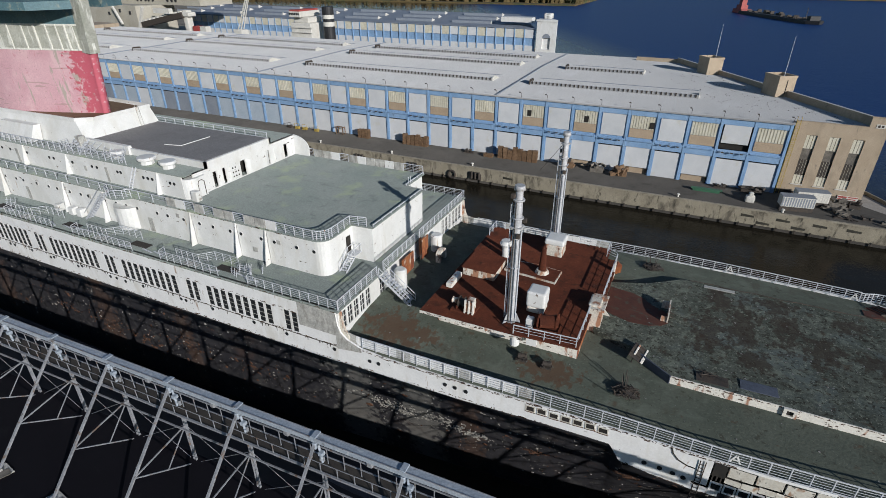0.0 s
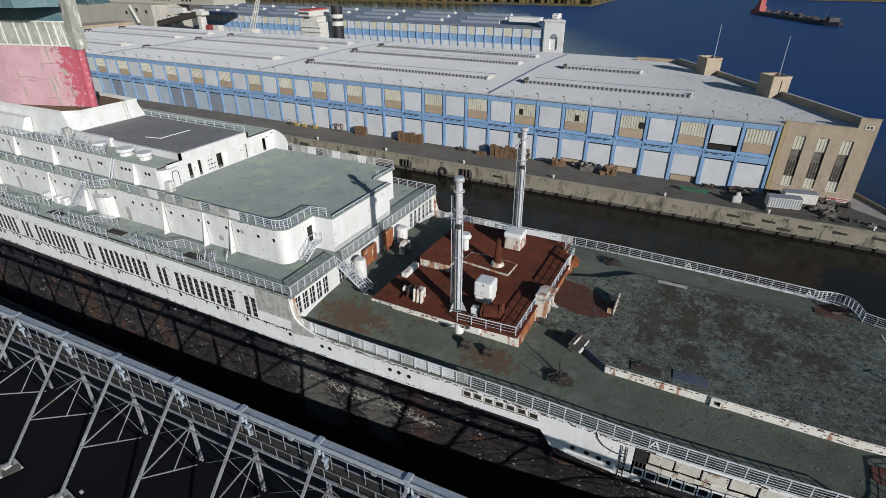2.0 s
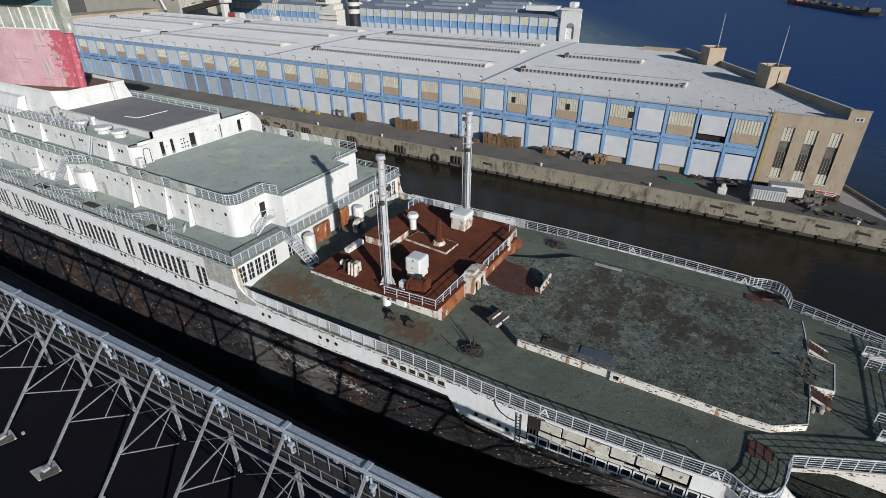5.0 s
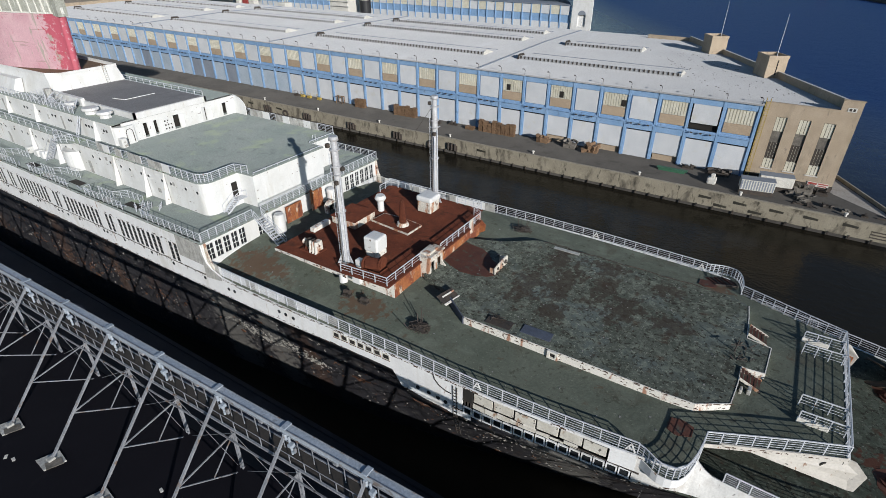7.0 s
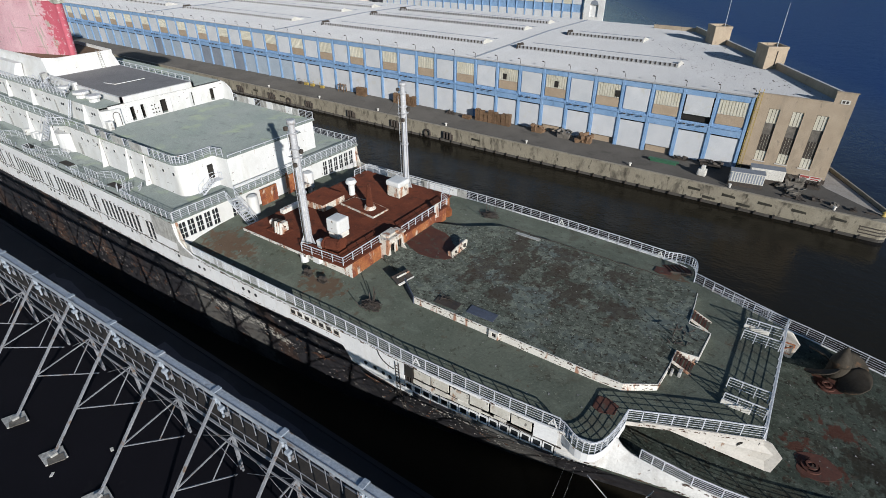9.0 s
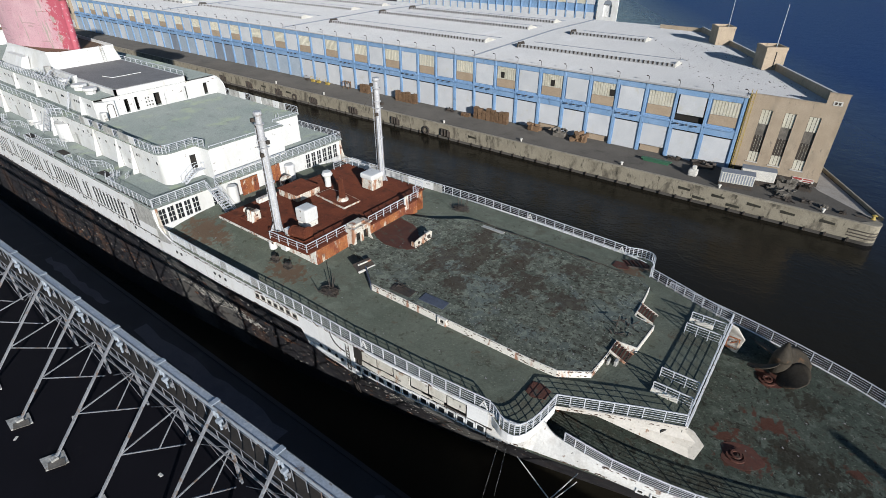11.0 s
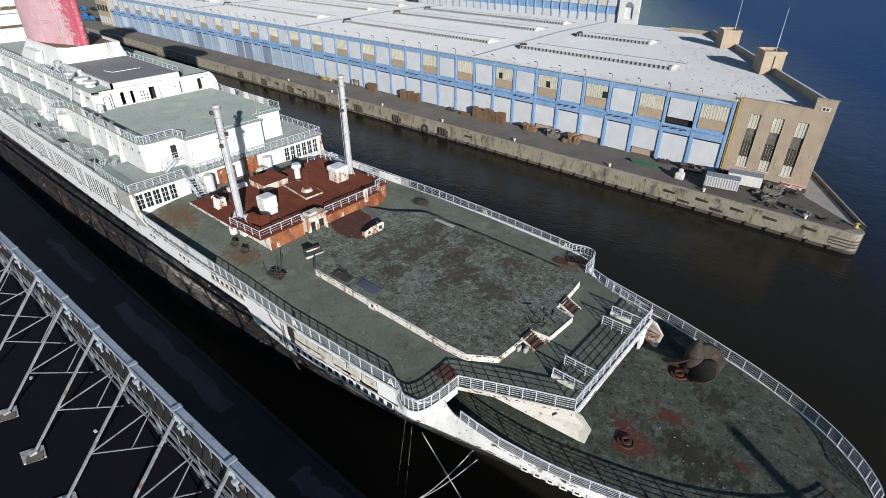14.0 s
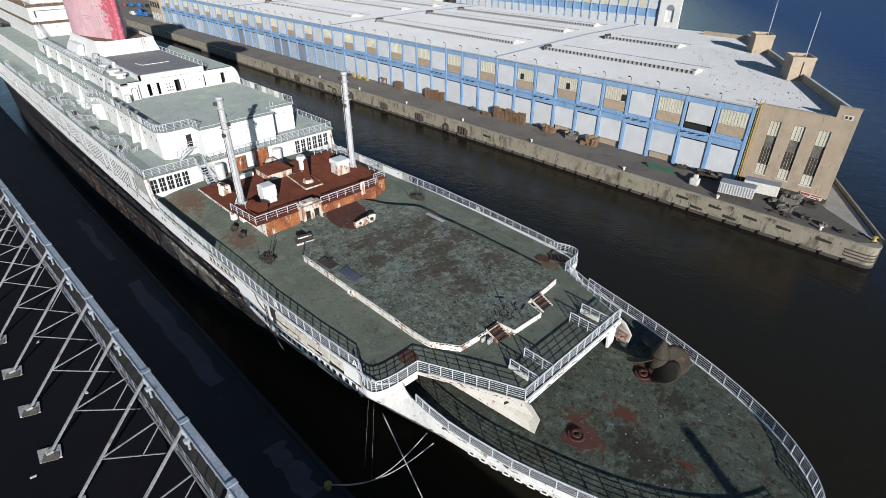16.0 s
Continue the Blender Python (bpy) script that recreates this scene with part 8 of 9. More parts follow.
BLUE_LAB, DARK_LAB = "blue van parked on the landward yard", "dark car parked on the landward yard"
for x, y, h, L, c, lab in ((-350, 130, 2.2, 5.2, M_STONE, "white van parked on the landward yard"), (-343, 131.5, 2.3, 5.4, M_CAR, BLUE_LAB), (-336.5, 133, 2.3, 5.4, M_CAR, BLUE_LAB), (-330, 134.6, 1.6, 4.6, M_SHIPBLK, DARK_LAB),
        (-356, 136, 2.3, 5.4, M_CAR, BLUE_LAB), (-362, 140, 1.6, 4.6, M_SHIPBLK, DARK_LAB), (-398, 144, 2.4, 5.6, M_CAR, BLUE_LAB), (-391, 147, 2.4, 5.6, M_CAR, BLUE_LAB), (-385, 151, 2.0, 5.0, M_SHIPBLK, DARK_LAB), (-404, 141, 2.2, 5.4, M_HULLRED, "red van parked on the landward yard")):
    parked(x, y, h, L, c, lab)
# land behind
bm = bmesh.new()
prism(bm, [(-1500, -900), (-331, -900), (-331, 230), (-420, 260), (-420, 600), (-1500, 800)], -2.5, 4.0)
tagged(part("ground", bm, M_ASPHALT), "paved dock land at the pier roots", "ground", kind="structure")

# ---- the next pier upriver ----
Y2 = 320.0
bm = bmesh.new()
prism(bm, [(-430, 312), (-76.5, 312), (-129, 400), (-430, 400)], -2.5, FZ)
tagged(part("pavement", bm, M_CONC), "concrete deck of the next pier", "pavement", kind="structure")
shed2 = thing("distant_pier_shed", (-230, 330, FZ), "distant blue and cream pier shed", "warehouse")
bm = bmesh.new()
profile(bm, [(Y2 - 0.4, 18.2), (Y2 + 34, 23.0), (Y2 + 70, 18.2), (Y2 + 70, 17.8), (Y2 - 0.4, 17.8)], -372, -90, "x")
for v in bm.verts:
    if v.co.x > -100:
        v.co.x -= 0.6 * (v.co.y - Y2 + 0.4)
r2 = part("roof", bm, M_ROOFBLUE, shed2)
bm = bmesh.new()
prism(bm, [(-372, Y2 + 0.3), (-90, Y2 + 0.3), (-132, Y2 + 70), (-372, Y2 + 70)], FZ, 17.7)
part("wall", bm, M_BLUE, shed2)
W2 = mesh_of(box(bmesh.new(), 0.4, -0.1, 0, 5.4, 0.28, 4.6), "upper_door", M_DOOR)
C2 = mesh_of(box(bmesh.new(), 0.2, -0.02, 0, 5.8, 0.28, 4.6), "cream_sheet", M_CREAM)
D2 = mesh_of(box(bmesh.new(), 0.6, -0.05, 0, 5.4, 0.28, 4.5), "roller_door", M_DOOR)
B2 = mesh_of(box(bmesh.new(), 0, -0.3, 0, 0.5, 0.28, 14.0), "column", M_BLUE)
for k in range(46):
    x = -96.5 - 6.0 * k
    piece("cream_sheet" if k % 2 else "upper_door", C2 if k % 2 else W2, pose(x, Y2, 12.9), shed2)
    piece("roller_door", D2, pose(x, Y2, FZ + 0.1), shed2)
    piece("column", B2, pose(x - 0.1, Y2, FZ), shed2)
for k in range(7):
    for yy in (6, 16, 26):
        bm = bmesh.new()
        x = -120 - 40 * k
        z = 18.2 + yy / 34 * 4.8
        profile(bm, [(Y2 + yy, z), (Y2 + yy + 0.3, z + 1.4), (Y2 + yy + 4, z + 0.6)], x - 26, x, "x")
        part("roof_monitor", bm, M_DOORGREY, r2)
        bm = bmesh.new()
        profile(bm, [(Y2 + yy, z), (Y2 + yy + 0.5, z + 1.9), (Y2 + yy + 4.5, z + 0.65)], x + 0.01, x + 0.4, "x")
        part("gable_end", bm, M_STONE, r2)
tower = thing("end_tower", (-82.5, 322, FZ), "white stone end tower with an arched opening", "tower")
bm = bmesh.new()
holed(bm, "x", -88.8, -77.2, FZ, 22.2, 318.5, 319.5, [(-85.2, -80.6, FZ + 3.2, 13.5)])
prism(bm, [(-88.8, 319.5), (-77.2, 319.5), (-80.6, 325), (-88.8, 325)], FZ, 22.2)
part("tower_wall", bm, M_WHITE, tower)
bm = bmesh.new()
pts = [(-85.2, 13.5)] + [(-82.9 - 2.3 * math.cos(a), 13.5 + 2.3 * math.sin(a)) for a in np.linspace(0, math.pi, 9)][1:-1] + [(-80.6, 13.5)]
profile(bm, pts, 318.44, 318.49)
part("arch_head", bm, M_DOORGREY, tower)
bm = bmesh.new()
prism(bm, [(-89.3, 318.0), (-76.7, 318.0), (-80.9, 325.4), (-89.3, 325.4)], 22.2, 23.2)
part("cornice", bm, M_WHITE, tower)
bm = bmesh.new()
for x in (-84.5, -84.6):
    soft(box(bm, x - 2.2, 324, 23.2, x + 2.2, 330, 26.0), 0.8, 2)
box(bm, -112, 322, 21.0, -93, 330, 23.6)
part("roof_plant", bm, M_WHITE, tower)

# moored freighter between the piers
fr = thing("moored_freighter", (-195, 262, 0), "moored freighter with white bridge and banded black funnel", "ship")
bm = bmesh.new()
prism(bm, [(-330, 262), (-322, 254), (-190, 254), (-178, 258), (-178, 266), (-190, 270), (-322, 270)], -1, 12)
part("hull", bm, M_SHIPBLK, fr)
bm = bmesh.new()
soft(box(bm, -214, 255, 12, -200, 269, 22), 0.3, 1)
bridge = part("bridge_house", bm, M_STONE, fr)
bm = bmesh.new()
soft(box(bm, -212, 256, 22.01, -202, 268, 25), 0.3, 1)
part("upper_bridge", bm, M_STONE, bridge)
bm = bmesh.new()
soft(box(bm, -213, 253, 25.01, -205, 271, 28), 0.3, 1)
part("wheelhouse", bm, M_STONE, bridge)
for k in range(6):
    bm = bmesh.new()
    box(bm, -212.6 + 1.2 * k, 252.9, 26.2, -211.7 + 1.2 * k, 253.1, 27.3)
    part("bridge_window", bm, M_GLASS, bridge)
for z in (14.5, 17.0, 19.5):
    bm = bmesh.new()
    box(bm, -215, 254.2, z, -199, 254.99, z + 0.25)
    part("walkway", bm, M_STONE, bridge)
bm = bmesh.new()
box(bm, -212.5, 253.5, 28, -206, 270.5, 28.8)
part("bridge_roof", bm, M_HULLRED, fr)
for z0, z1, c in ((12, 20.5, M_SHIPBLK), (20.5, 22.8, M_STONE), (22.8, 24.4, M_SHIPBLK), (24.4, 26.4, M_STONE), (26.4, 30.5, M_SHIPBLK)):
    bm = bmesh.new()
    tube(bm, [(-192, 261, z0), (-192, 261, z1)], 3.2, 20)
    part("funnel", bm, c, fr)
bm = bmesh.new()
for dx, dy in ((-1.1, -1.1), (1.1, -1.1), (1.1, 1.1), (-1.1, 1.1)):
    tube(bm, [(-255.5 + dx, 258 + dy, 15), (-245 + dx * 0.5, 258 + dy * 0.5, 36)], 0.35, 5)
for k in range(8):
    t, u = k / 8, (k + 1) / 8
    beam(bm, (-256.6 + 10.9 * t, 256.9, 15 + 21 * t), (-254.4 + 10.2 * u, 256.9, 15 + 21 * u), 0.25, 0.25)
crane = part("crane_boom", bm, M_STONE, fr, "white lattice crane boom")
bm = bmesh.new()
soft(box(bm, -258.5, 255, 11.9, -251.5, 261, 16.5), 0.6)
part("crane_base", bm, M_STONE, crane)
bm = bmesh.new()
soft(box(bm, -299, 256, 11.9, -295.5, 260, 26), 0.4), soft(box(bm, -302, 255, 22.5, -293, 261, 25), 0.5)
part("crane_post", bm, M_STONE, fr, "white deck crane post")
for x, c in ((-292.5, M_HULLRED), (-286.5, M_STONE)):
    bm = bmesh.new()
    box(bm, x, 256, 12.0, x + 4.8, 260, 17.2)
    part("deck_container", bm, c, fr)
# beige carrier lying beyond, its ramp and boat deck
ca = thing("beige_carrier", (-395, 268, 0), "dull beige cargo carrier with a dark conveyor ramp", "ship")
bm = bmesh.new()
prism(bm, [(-470, 262), (-344, 258), (-336, 264), (-336, 282), (-470, 286)], -1, 27.5)
part("hull", bm, M_BEIGE, ca)
bm = bmesh.new()
box(bm, -470, 272, 27.5, -300, 300, 34)
part("deckhouse", bm, M_BEIGE, ca)
OVAL = mesh_of(tube(bmesh.new(), [(0, 0, 0), (0, -0.3, 0)], 1.1, 12), "oval_window", M_SHIPBLK)
for x in (-358, -354.5, -350, -347, -343, -329, -325, -321.5):
    piece("oval_window", OVAL, pose(x, 272, 30.5) @ Matrix.Diagonal((0.9, 1, 1.2, 1)), ca)
for x, z in ((-372, 21), (-360, 23), (-350, 22)):
    bm = bmesh.new()
    soft(box(bm, x - 0.8, 257.4 + (-344 - x) * 0.032, z, x + 0.8, 258.6 + (-344 - x) * 0.032, z + 2.0), 0.2)
    part("side_opening", bm, M_SHIPBLK, ca)
bm = bmesh.new()
beam(bm, (-336, 256, 16.5), (-298, 256, 23.5), 4, 3.2)
ramp = part("conveyor", bm, M_STEELDARK, ca)
bm = bmesh.new()
for k in range(9):
    t = (k + 0.5) / 9
    box(bm, -336 + 38 * t - 1, 254.4, 18.0 + 7 * t, -336 + 38 * t + 1, 256.2, 19.2 + 7 * t)
part("roller_cover", bm, M_STONE, ramp)
bm = bmesh.new()
beam(bm, (-356, 255, 16), (-362, 255, 27), 1.2, 1.2), beam(bm, (-340, 255, 14), (-333, 255, 27), 1.4, 1.4), box(bm, -320, 252, 24, -306, 255, 27)
part("davit", bm, M_STONE, ca)

# ---- barge and tug on the river ----
bg = thing("river_barge", (66, 730, 0), "dark tank barge with a red tug on the river", "barge")
MB = Matrix.Translation((64, 731, 0)) @ Matrix.Rotation(math.atan2(651 - 805, 97 - 29), 4, "Z")


def at_barge(bm, name, m):
    bm.transform(MB)
    return part(name, bm, m, bg)


bm = bmesh.new()
prism(bm, [(-62, -9), (76, -9), (84, 0), (76, 9), (-62, 9)], -1, 3.2)
at_barge(bm, "hull", M_SHIPBLK)
bm = bmesh.new()
random.seed(4)
for k in range(26):
    x, y = -50 + 4.6 * k, random.uniform(-5, 5)
    box(bm, x, y - 2, 3.2, x + random.uniform(1, 3), y + 2, 3.2 + random.uniform(0.8, 3.5))
at_barge(bm, "deck_gear", M_STEELDARK)
bm = bmesh.new()
prism(bm, [(-84, -6), (-62, -6), (-62, 6), (-84, 6)], -1, 4.5), box(bm, -80, -4, 4.5, -68, 4, 9), box(bm, -77, -3, 9, -70, 3, 15)
at_barge(bm, "tug", M_HULLRED)
bm = bmesh.new()
box(bm, 70, -5, 3.2, 76, 5, 7), beam(bm, (60, 0, 3), (60, 0, 14), 0.5, 0.5)
at_barge(bm, "bow_house", M_SHIPBLK)

# ---- far bank: a strip of bare autumn woodland ----
random.seed(17)
vs, fs = [], []


def clump(x, y, r, h):
    b = len(vs)
    n = 6
    for j, (rr, zz) in enumerate(((0.7, 0.0), (1.0, 0.45), (0.6, 0.85))):
        for k in range(n):
            a = math.tau * k / n + j * 0.5
            q = rr * r * random.uniform(0.7, 1.2)
            vs.append((x + q * math.cos(a), y + q * math.sin(a), 2 + h * zz * random.uniform(0.85, 1.15)))
    vs.append((x, y, 2 + h))
    for j in range(2):
        for k in range(n):
            fs.append((b + j * n + k, b + j * n + (k + 1) % n, b + (j + 1) * n + (k + 1) % n, b + (j + 1) * n + k))
    for k in range(n):
        fs.append((b + 2 * n + k, b + 2 * n + (k + 1) % n, b + 3 * n))


for k in range(1500):
    x = random.uniform(-900, -180)
    clump(x, 850 + 0.0 * x + random.uniform(0, 90) + 0.10 * (x + 300), random.uniform(3, 7), random.uniform(7, 15))
for k in range(900):
    x = random.uniform(60, 700)
    clump(x, 1180 + random.uniform(0, 80), random.uniform(3, 7), random.uniform(6, 12))
me = bpy.data.meshes.new("far_trees")
me.from_pydata(vs, [], fs)
me.materials.append(M_LEAF)
tagged(new("far_trees", me), "brown autumn woods on the far river bank", "trees", kind="stuff")
bm = bmesh.new()
prism(bm, [(-1500, 760), (-180, 838), (-180, 1100), (-1500, 1100)], -2, 2.0)
prism(bm, [(40, 1172), (900, 1172), (900, 1500), (40, 1500)], -2, 2.0)
tagged(part("far_bank", bm, M_LEAF), "low far river bank", "ground", kind="structure")

# ---- loose things on the decks ----
M_BLUEGREY = mat("shade_and_sheet_blue_grey", (0.06, 0.07, 0.10), (0.10, 0.115, 0.15), 0.8, 0.6)
def scrap_pile(x, y, z, seed):
    """A low tangle of rods and bent bars with a few long ones sticking out."""
    random.seed(seed)
    bm = bmesh.new()
    for k in range(120):
        a = random.uniform(0, math.tau)
        r = random.uniform(0.1, 1.3)
        b = a + random.uniform(1.5, 4.5)
        p = Vector((x + r * math.cos(a), y + r * math.sin(a) * 0.8, z + random.uniform(0.02, 0.3)))
        q = Vector((x + r * math.cos(b), y + r * math.sin(b) * 0.8, z + random.uniform(0.02, 0.4)))
        m = (p + q) / 2 + Vector((random.uniform(-0.2, 0.2), random.uniform(-0.2, 0.2), random.uniform(0, 0.3)))
        tube(bm, [p, m, q], random.uniform(0.025, 0.06), 5)
    for k in range(5):
        a = random.uniform(1.2, 4.2)
        q = random.uniform(0.3, 1.2)
        tube(bm, [(x + q * math.cos(a), y + q * math.sin(a), z + 0.1), (x + (q + 0.4) * math.cos(a), y + (q + 0.5) * math.sin(a), z + random.uniform(0.9, 1.9))], 0.04, 5)
    tagged(part("scrap_tangle", bm, M_STEELDARK), "tangled pile of dark scrap rods on the deck", "scrap", "scrap on the deck", "stuff")


scrap_pile(-0.1, 37.6, deck_z(0, 37.6), 2)
scrap_pile(-0.1, 61.2, deck_z(0, 61.2), 9)
random.seed(31)
bm = bmesh.new()
for k in range(24):
    p = Vector((26.9 + random.uniform(-0.9, 0.8), 49.6 + random.uniform(-1.9, 1.5), 17.44))
    tube(bm, [p, p + Vector((random.uniform(-0.5, 0.5), random.uniform(-0.5, 0.5), random.uniform(0, 0.3)))], random.uniform(0.025, 0.06), 5)
tube(bm, [(26.0, 49.3, 17.4), (26.1, 49.4, 18.7)], 0.06, 5), tube(bm, [(25.6, 49.2, 18.1), (26.6, 49.6, 18.2)], 0.05, 5)
tagged(part("scrap_tangle", bm, M_STEELDARK), "scattered dark scrap at the platform edge", "scrap", "scrap on the deck", "stuff")

# small machinery by the deckhouse side
for x, y, sd in ((-9.6, 38.0, 3), (-7.2, 37.9, 4)):
    random.seed(sd)
    bm = bmesh.new()
    z = deck_z(x, y)
    box(bm, x - 0.5, y - 0.3, z, x + 0.5, y + 0.3, z + 0.15)
    tube(bm, [(x - 0.35, y, z + 0.4), (x + 0.4, y + 0.1, z + 0.45)], 0.25, 10)
    for k in range(6):
        tube(bm, [(x + random.uniform(-0.6, 0.6), y + random.uniform(-0.4, 0.4), z), (x + random.uniform(-0.6, 0.6), y + random.uniform(-0.4, 0.4), z + random.uniform(0.4, 0.9))], 0.04, 5)
    tagged(part("old_pump", bm, M_STEELDARK), "rusted old pump standing on the deck", "machinery", "old pumps")

# hatch lid propped at the platform corner
lid = thing("deck_hatch", (-0.4, 43.4, 17.0), "open hatch lid with white ribs propped on the deck", "hatch")
LID = pose(0.3, 42.45, 17.74, 24, 0, 79)
bm = bmesh.new()
soft(box(bm, -1.15, -0.6, -0.06, 1.05, 0.75, 0.06), 0.03, 1)
bm.transform(LID)
part("lid_plate", bm, M_STEELDARK, lid)
for y, w, xa, xb in ((-0.56, 0.13, -1.2, 1.0), (0.3, 0.09, -0.75, 0.95)):
    bm = bmesh.new()
    soft(box(bm, xa, y - w, 0.062, xb, y + w, 0.17), 0.03, 1)
    bm.transform(LID)
    part("lid_bar", bm, M_WHITERUST, lid)
for x in (-0.6, 0.2, 0.8):
    bm = bmesh.new()
    beam(bm, (x, -0.42, 0.1), (x, 0.68, 0.1), 0.07, 0.08)
    bm.transform(LID)
    part("rib", bm, M_STEELDARK, lid)
bm = bmesh.new()
for y in (41.7, 43.1):
    beam(bm, (-0.2, y + 0.1, 16.85), (-0.15, y + 0.1, 17.9), 0.08, 0.08)
part("prop", bm, M_STEELDARK, lid)
# corner face turned from the sun; its shade is put in as blue-grey
bm = bmesh.new()
prism(bm, [(-0.3, 42.85), (3.15, 40.3), (3.22, 40.4), (-0.2, 42.98)], 16.85, 17.75)
tagged(part("corner_plate", bm, M_BLUEGREY), "platform corner plate with its shade coloured in dark blue-grey", "plate")
# sheets lying against the coaming
for x0, y0, w, c in ((5.2, 41.5, 2.6, M_STEELDARK), (8.7, 42.0, 2.9, M_BLUEGREY)):
    bm = bmesh.new()
    soft(box(bm, 0, -0.6, 0, w, 0.6, 0.05), 0.015, 1)
    bm.transform(pose(x0, y0, plat_z(x0) + 0.02, 2, 0.5, 2))
    tagged(part("metal_sheet", bm, c), "grey metal sheet lying on the platform", "sheet", "sheets on the platform")
random.seed(77)
bm = bmesh.new()
for k in range(8):
    tube(bm, [(5 + random.uniform(0, 3.5), 41.2 + random.uniform(0, 1.2), 17.65), (5 + random.uniform(0, 3.5), 41.2 + random.uniform(0, 1.2), 17.9)], 0.03, 5)
tagged(part("loose_rod", bm, M_STEELDARK), "few dark rods lying on the platform", "scrap")
# box in the coaming
bm = bmesh.new()
holed(bm, "x", 11.9, 12.9, 16.8, 17.62, 40.3, 40.5, [(12.15, 12.65, 16.95, 17.45)])
cb = tagged(part("valve_box", bm, M_WHITERUST), "small white valve box set in the coaming", "box")
bm = bmesh.new()
box(bm, 12.12, 40.46, 16.9, 12.68, 40.49, 17.5)
part("valve_recess", bm, M_VOID, cb)
# rust plate and toppled machine behind the deckhouse
bm = bmesh.new()
prism(bm, [(-4.0, 48.3), (-2.8, 47.7), (-1.2, 47.2), (0.6, 47.4), (1.8, 47.9), (2.4, 48.7), (2.3, 50.2), (1.6, 50.9), (0.6, 51.3), (-0.4, 52.3), (-1.6, 52.9), (-4.0, 53.2)], lambda x, y: plat_z(x) - 0.02, lambda x, y: plat_z(x) + 0.02)
tagged(part("rust_plate", bm, M_PATCHRUST), "large rust-red plate on the platform", "plate")
tm = thing("toppled_machine", (2.2, 50.0, 17.65), "toppled white machine with rust on the plate", "machinery")
bm = bmesh.new()
profile(bm, [(48.7, 17.62), (51.6, 17.62), (51.8, 18.5), (51.5, 18.72), (50.4, 18.7), (49.3, 18.62), (48.6, 18.45)], 2.2, 2.32, "x")
box(bm, 1.6, 48.8, 17.62, 2.2, 48.92, 18.25), box(bm, 1.5, 51.3, 17.62, 2.2, 51.42, 18.5)
part("frame", bm, M_RUSTWHITE, tm)
bm = bmesh.new()
for y, r in ((49.3, 0.18), (50.3, 0.12), (51.1, 0.28)):
    tube(bm, [(2.28, y, 18.15), (2.38, y, 18.18)], r, 10)
part("roller", bm, M_STEELDARK, tm)
for k in range(4):
    bm = bmesh.new()
    tube(bm, [(2.2, 48.9 + 0.8 * k, 17.9), (2.8, 48.7 + 0.85 * k, 17.72 + 0.2 * (k % 2))], 0.05, 5)
    part("arm", bm, M_STEELDARK, tm)
# pale sheet far edge
bm = bmesh.new()
box(bm, 5.5, 57.6, plat_z(6) - 0.02, 8.6, 58.1, plat_z(6) + 0.06)
tagged(part("loose_plank", bm, M_GREYPLATE), "grey plank lying along the platform edge", "plank")
# corner grilles with rust on both sides
for s in (-1, 1):
    yc, xc = (CL - 10.8, 22.8) if s < 0 else (CL + 11.7, 21.3)
    bm = bmesh.new()
    prism(bm, [(xc, yc - 0.6), (xc + 0.7, yc - 0.9), (xc + 1.8, yc - 0.5), (xc + 1.8, yc + 0.5), (xc + 0.8, yc + 0.8), (xc, yc + 0.6)], lambda x, y: deck_z(x, y) + 0.002, lambda x, y: deck_z(x, y) + 0.06)
    tagged(part("deck_cover", bm, M_PATCHRUST), "rusty plate cover bolted to the deck", "plate", "deck covers")

# big spare propeller lying on the stern deck
prop = thing("ship_propeller", (39.2, 56.4, 13.95), "huge tarnished bronze ship propeller lying on the stern deck", "propeller")
bm = bmesh.new()
tube(bm, [(39.2, 56.4, 14.2), (39.2, 56.4, 15.6)], 0.85, 24)
hub = part("hub", bm, M_BRONZE, prop)
bm = bmesh.new()
tube(bm, [(39.2, 56.4, 15.6), (39.2, 56.4, 15.9), (39.2, 56.4, 16.6), (39.2, 56.4, 17.2), (39.2, 56.4, 17.5)], lambda t: (0.85, 0.8, 0.52, 0.22, 0.05)[round(t * 4)], 24)
for f in bm.faces:
    f.smooth = True
part("hub_cone", bm, M_BRONZE, prop)
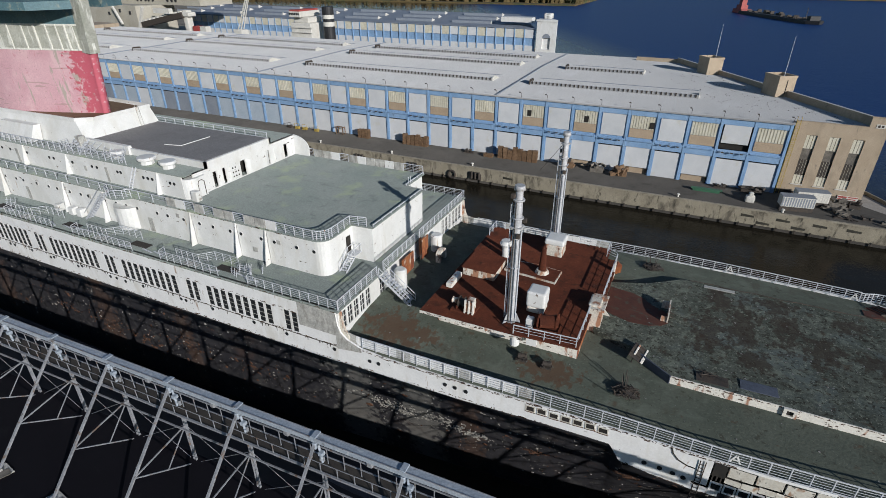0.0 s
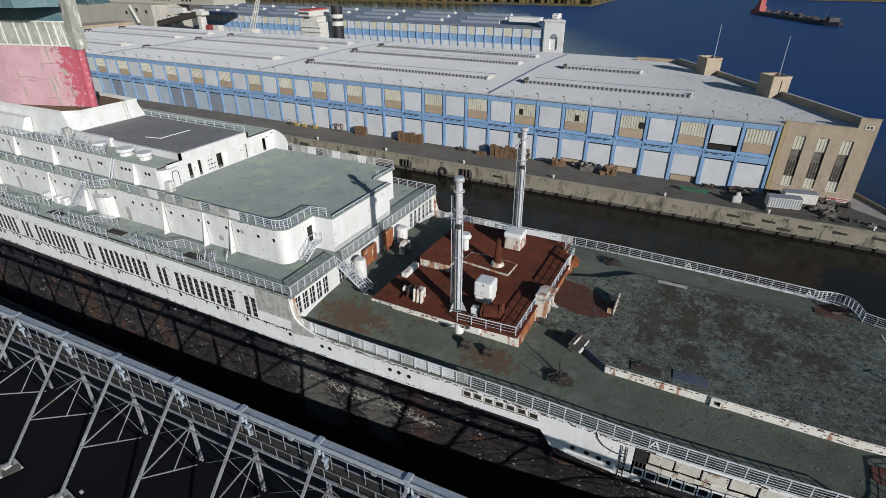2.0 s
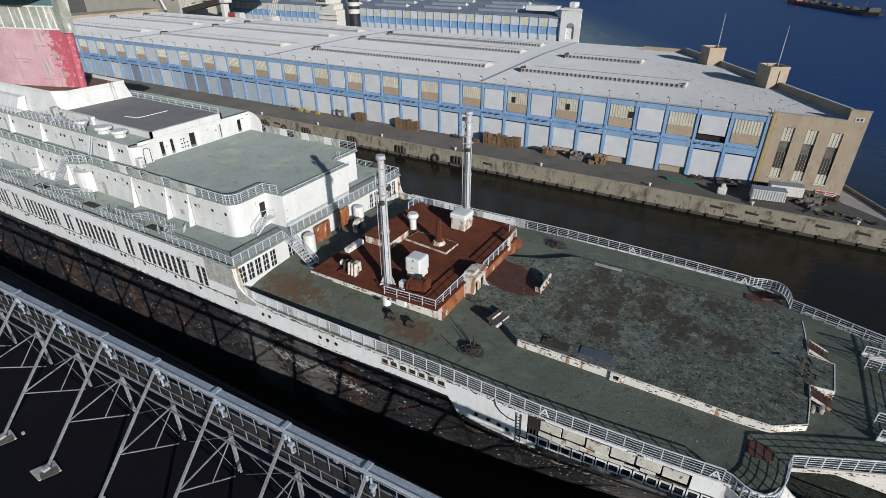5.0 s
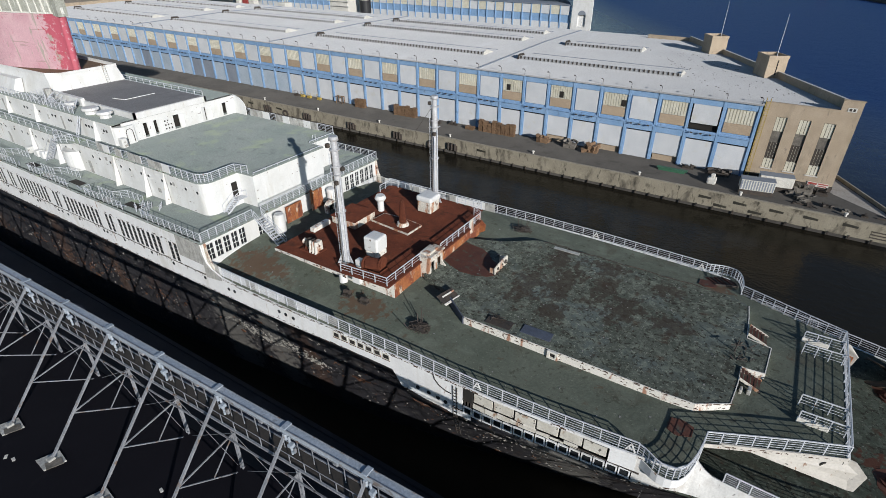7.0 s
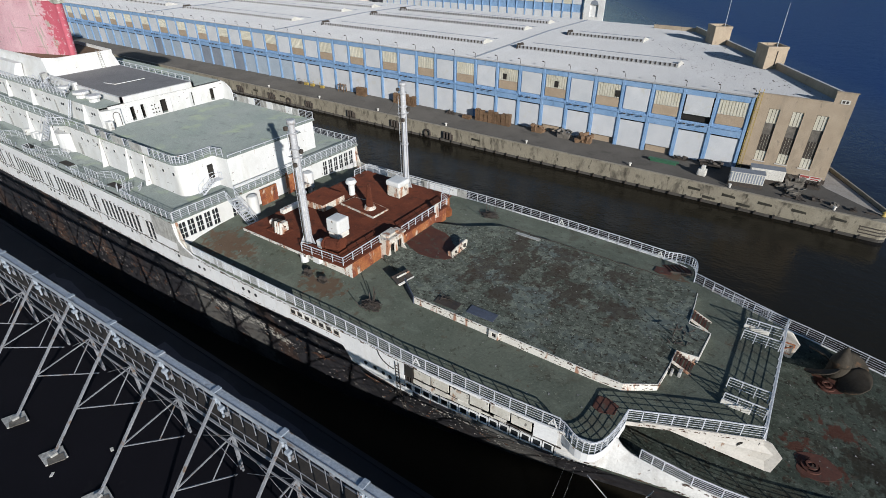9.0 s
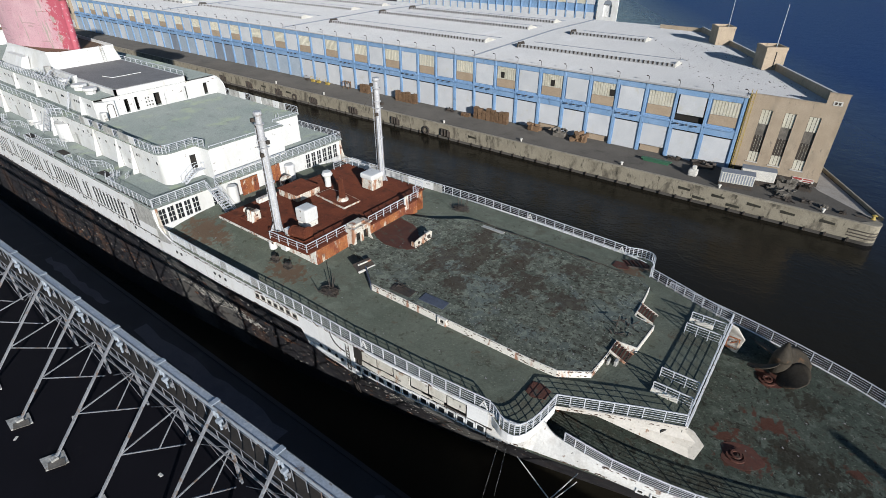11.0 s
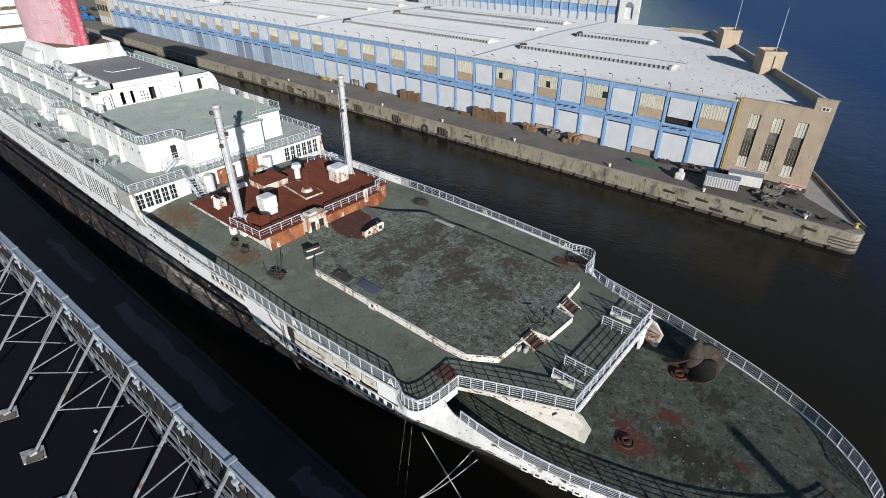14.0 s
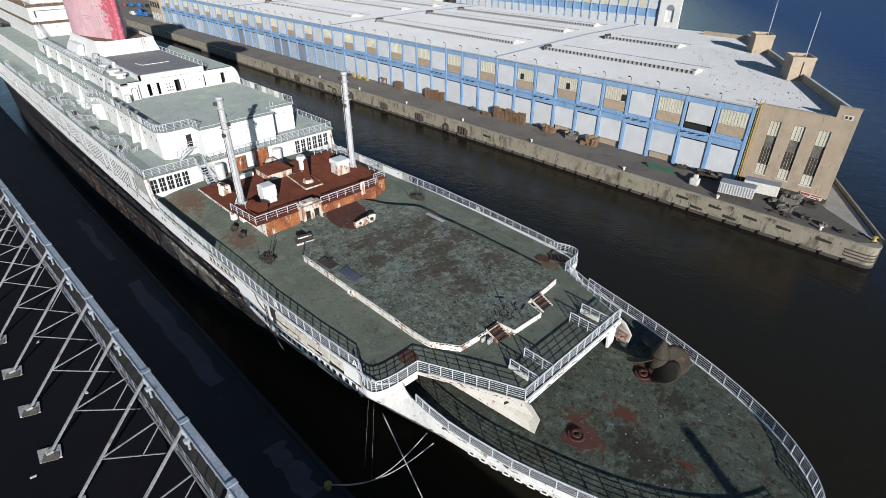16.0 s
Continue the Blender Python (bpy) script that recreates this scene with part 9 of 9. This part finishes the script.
for k in range(4):
    bm = bmesh.new()
    rings = []
    for i in range(9):
        t = math.sin(i / 8 * math.pi / 2)
        rad = 0.55 + 2.65 * t
        w = max(0.12, 1.85 * math.sqrt(max(0.0, 1 - ((t - 0.52) / 0.5) ** 2))) + 0.25 * (1 - t)
        tw = radians(48 - 22 * t)
        row = []
        for j in range(7):
            u = (j / 6 - 0.5) * 2 * w * 0.8
            row.append((rad * math.cos(u * 0.2), u * math.cos(tw), u * math.sin(tw) + 0.05))
        rings.append(row)
    th = 0.06
    up = [[bm.verts.new((a, b, c + th)) for a, b, c in r] for r in rings]
    dn = [[bm.verts.new((a, b, c - th)) for a, b, c in r] for r in rings]
    for a in range(8):
        for b in range(6):
            bm.faces.new((up[a][b], up[a + 1][b], up[a + 1][b + 1], up[a][b + 1]))
            bm.faces.new((dn[a][b], dn[a][b + 1], dn[a + 1][b + 1], dn[a + 1][b]))
        bm.faces.new((up[a][0], dn[a][0], dn[a + 1][0], up[a + 1][0]))
        bm.faces.new((up[a][6], up[a + 1][6], dn[a + 1][6], dn[a][6]))
    for b in range(6):
        bm.faces.new((up[8][b], dn[8][b], dn[8][b + 1], up[8][b + 1]))
        bm.faces.new((up[0][b], up[0][b + 1], dn[0][b + 1], dn[0][b]))
    for f in bm.faces:
        f.smooth = True
    bm.transform(pose(39.2, 56.4, 14.95, 0, 0, 45 + 90 * k) @ Matrix.Scale(0.92, 4))
    part("blade", bm, M_BRONZE, prop)

# mooring ring mounts on the stern deck
for x, y in ((38.2, 44.2), (38.7, 54.6)):
    rg = thing("capstan_base", (x, y, 13.95), "round rust-red capstan base on the stern deck", "capstan", "capstan bases")
    bm = bmesh.new()
    R = 1.5 if y < 50 else 1.1
    prism(bm, [(x + 0.3 + R * (1 + 0.12 * math.sin(3 * a + 1) + 0.05 * math.sin(7 * a)) * math.cos(a), y + 0.2 + R * (0.9 + 0.1 * math.sin(2 * a)) * math.sin(a)) for a in np.linspace(0, math.tau, 41)[:-1]], 13.952, 13.97)
    part("base_plate", bm, M_PATCHRUST, rg)
    bm = bmesh.new()
    for r, z0, z1 in ((0.72, 13.97, 14.1), (0.42, 14.1, 14.24)):
        inn = [(x + (r - 0.16) * math.cos(a), y + (r - 0.16) * math.sin(a)) for a in np.linspace(0, math.tau, 21)[:-1]]
        out = [(x + r * math.cos(a), y + r * math.sin(a)) for a in np.linspace(0, math.tau, 21)[:-1]]
        vi = [[bm.verts.new((p[0], p[1], z)) for p in ring] for ring in (inn, out) for z in (z0, z1)]
        for k in range(20):
            j = (k + 1) % 20
            bm.faces.new((vi[3][k], vi[3][j], vi[1][j], vi[1][k])), bm.faces.new((vi[2][k], vi[2][j], vi[3][j], vi[3][k])), bm.faces.new((vi[0][k], vi[1][k], vi[1][j], vi[0][j]))
    part("ring", bm, M_PATCHRUST, rg)
# near-black discs standing in for holes in the brackets
for s in (-1, 1):
    bm = bmesh.new()
    x, h = 33.2, 8.2
    tube(bm, [(x, CL + s * (h + 0.02), 16.1), (x + 0.03, CL + s * (h + 0.06), 16.1)], 0.3, 14)
    part("bracket_hole", bm, M_VOID, ship)
    bm = bmesh.new()
    tube(bm, [(35.0, CL + s * 7.47, 15.0), (35.03, CL + s * 7.52, 15.0)], 0.1, 8)
    part("bracket_hole", bm, M_VOID, ship)
# pillar under the far half of the overhang, rusty locker frame on the far bracket
bm = bmesh.new()
profile(bm, [(55.1, 16.36), (55.5, 13.96), (56.5, 13.96), (56.7, 16.36)], 34.2, 34.42, "x")
part("deck_pillar", bm, M_STRAKE, ship, "white plate pillar under the overhang")
bm = bmesh.new()
for a, b in (((34.6, 15.6), (35.6, 15.6)), ((34.6, 14.4), (35.6, 14.4)), ((34.6, 14.4), (34.6, 15.6)), ((35.6, 14.4), (35.6, 15.6)), ((34.9, 14.9), (35.4, 15.3))):
    beam(bm, (a[0], 56.8, a[1]), (b[0], 56.8, b[1]), 0.09, 0.09)
part("locker_frame", bm, M_RUSTWALL, ship)
for s in (-1, 1):
    bm = bmesh.new()
    beam(bm, (34.3, CL + s * 7.76, 16.6), (34.15, CL + s * 7.8, 14.7), 0.05, 0.05)
    part("bracket_seam", bm, M_VOID, ship)
# litter on the decks: small flakes and scraps
random.seed(90)
bm = bmesh.new()
for k in range(200):
    if random.random() < 0.6:
        x, y, z = random.uniform(-2, 26), random.uniform(41.5, 58.5), 17.62
    elif random.random() < 0.5:
        x, y = random.uniform(-26, 25), random.uniform(34.5, 39.5)
        z = deck_z(x, y)
    else:
        x, y, z = random.uniform(36, 51), random.uniform(43, 56), 13.95
    z = plat_z(x) if z == 17.62 else z
    q = random.uniform(0.04, 0.14)
    b2 = [bm.verts.new((x + q * math.cos(a + k) * random.uniform(0.6, 1.3), y + q * math.sin(a + k), z + random.uniform(0.015, 0.05))) for a in (0, 1.9, 3.9)]
    bm.faces.new(b2)
tagged(part("paint_flakes", bm, M_DARKGREY), "loose paint flakes and litter on the decks", "litter", kind="stuff")
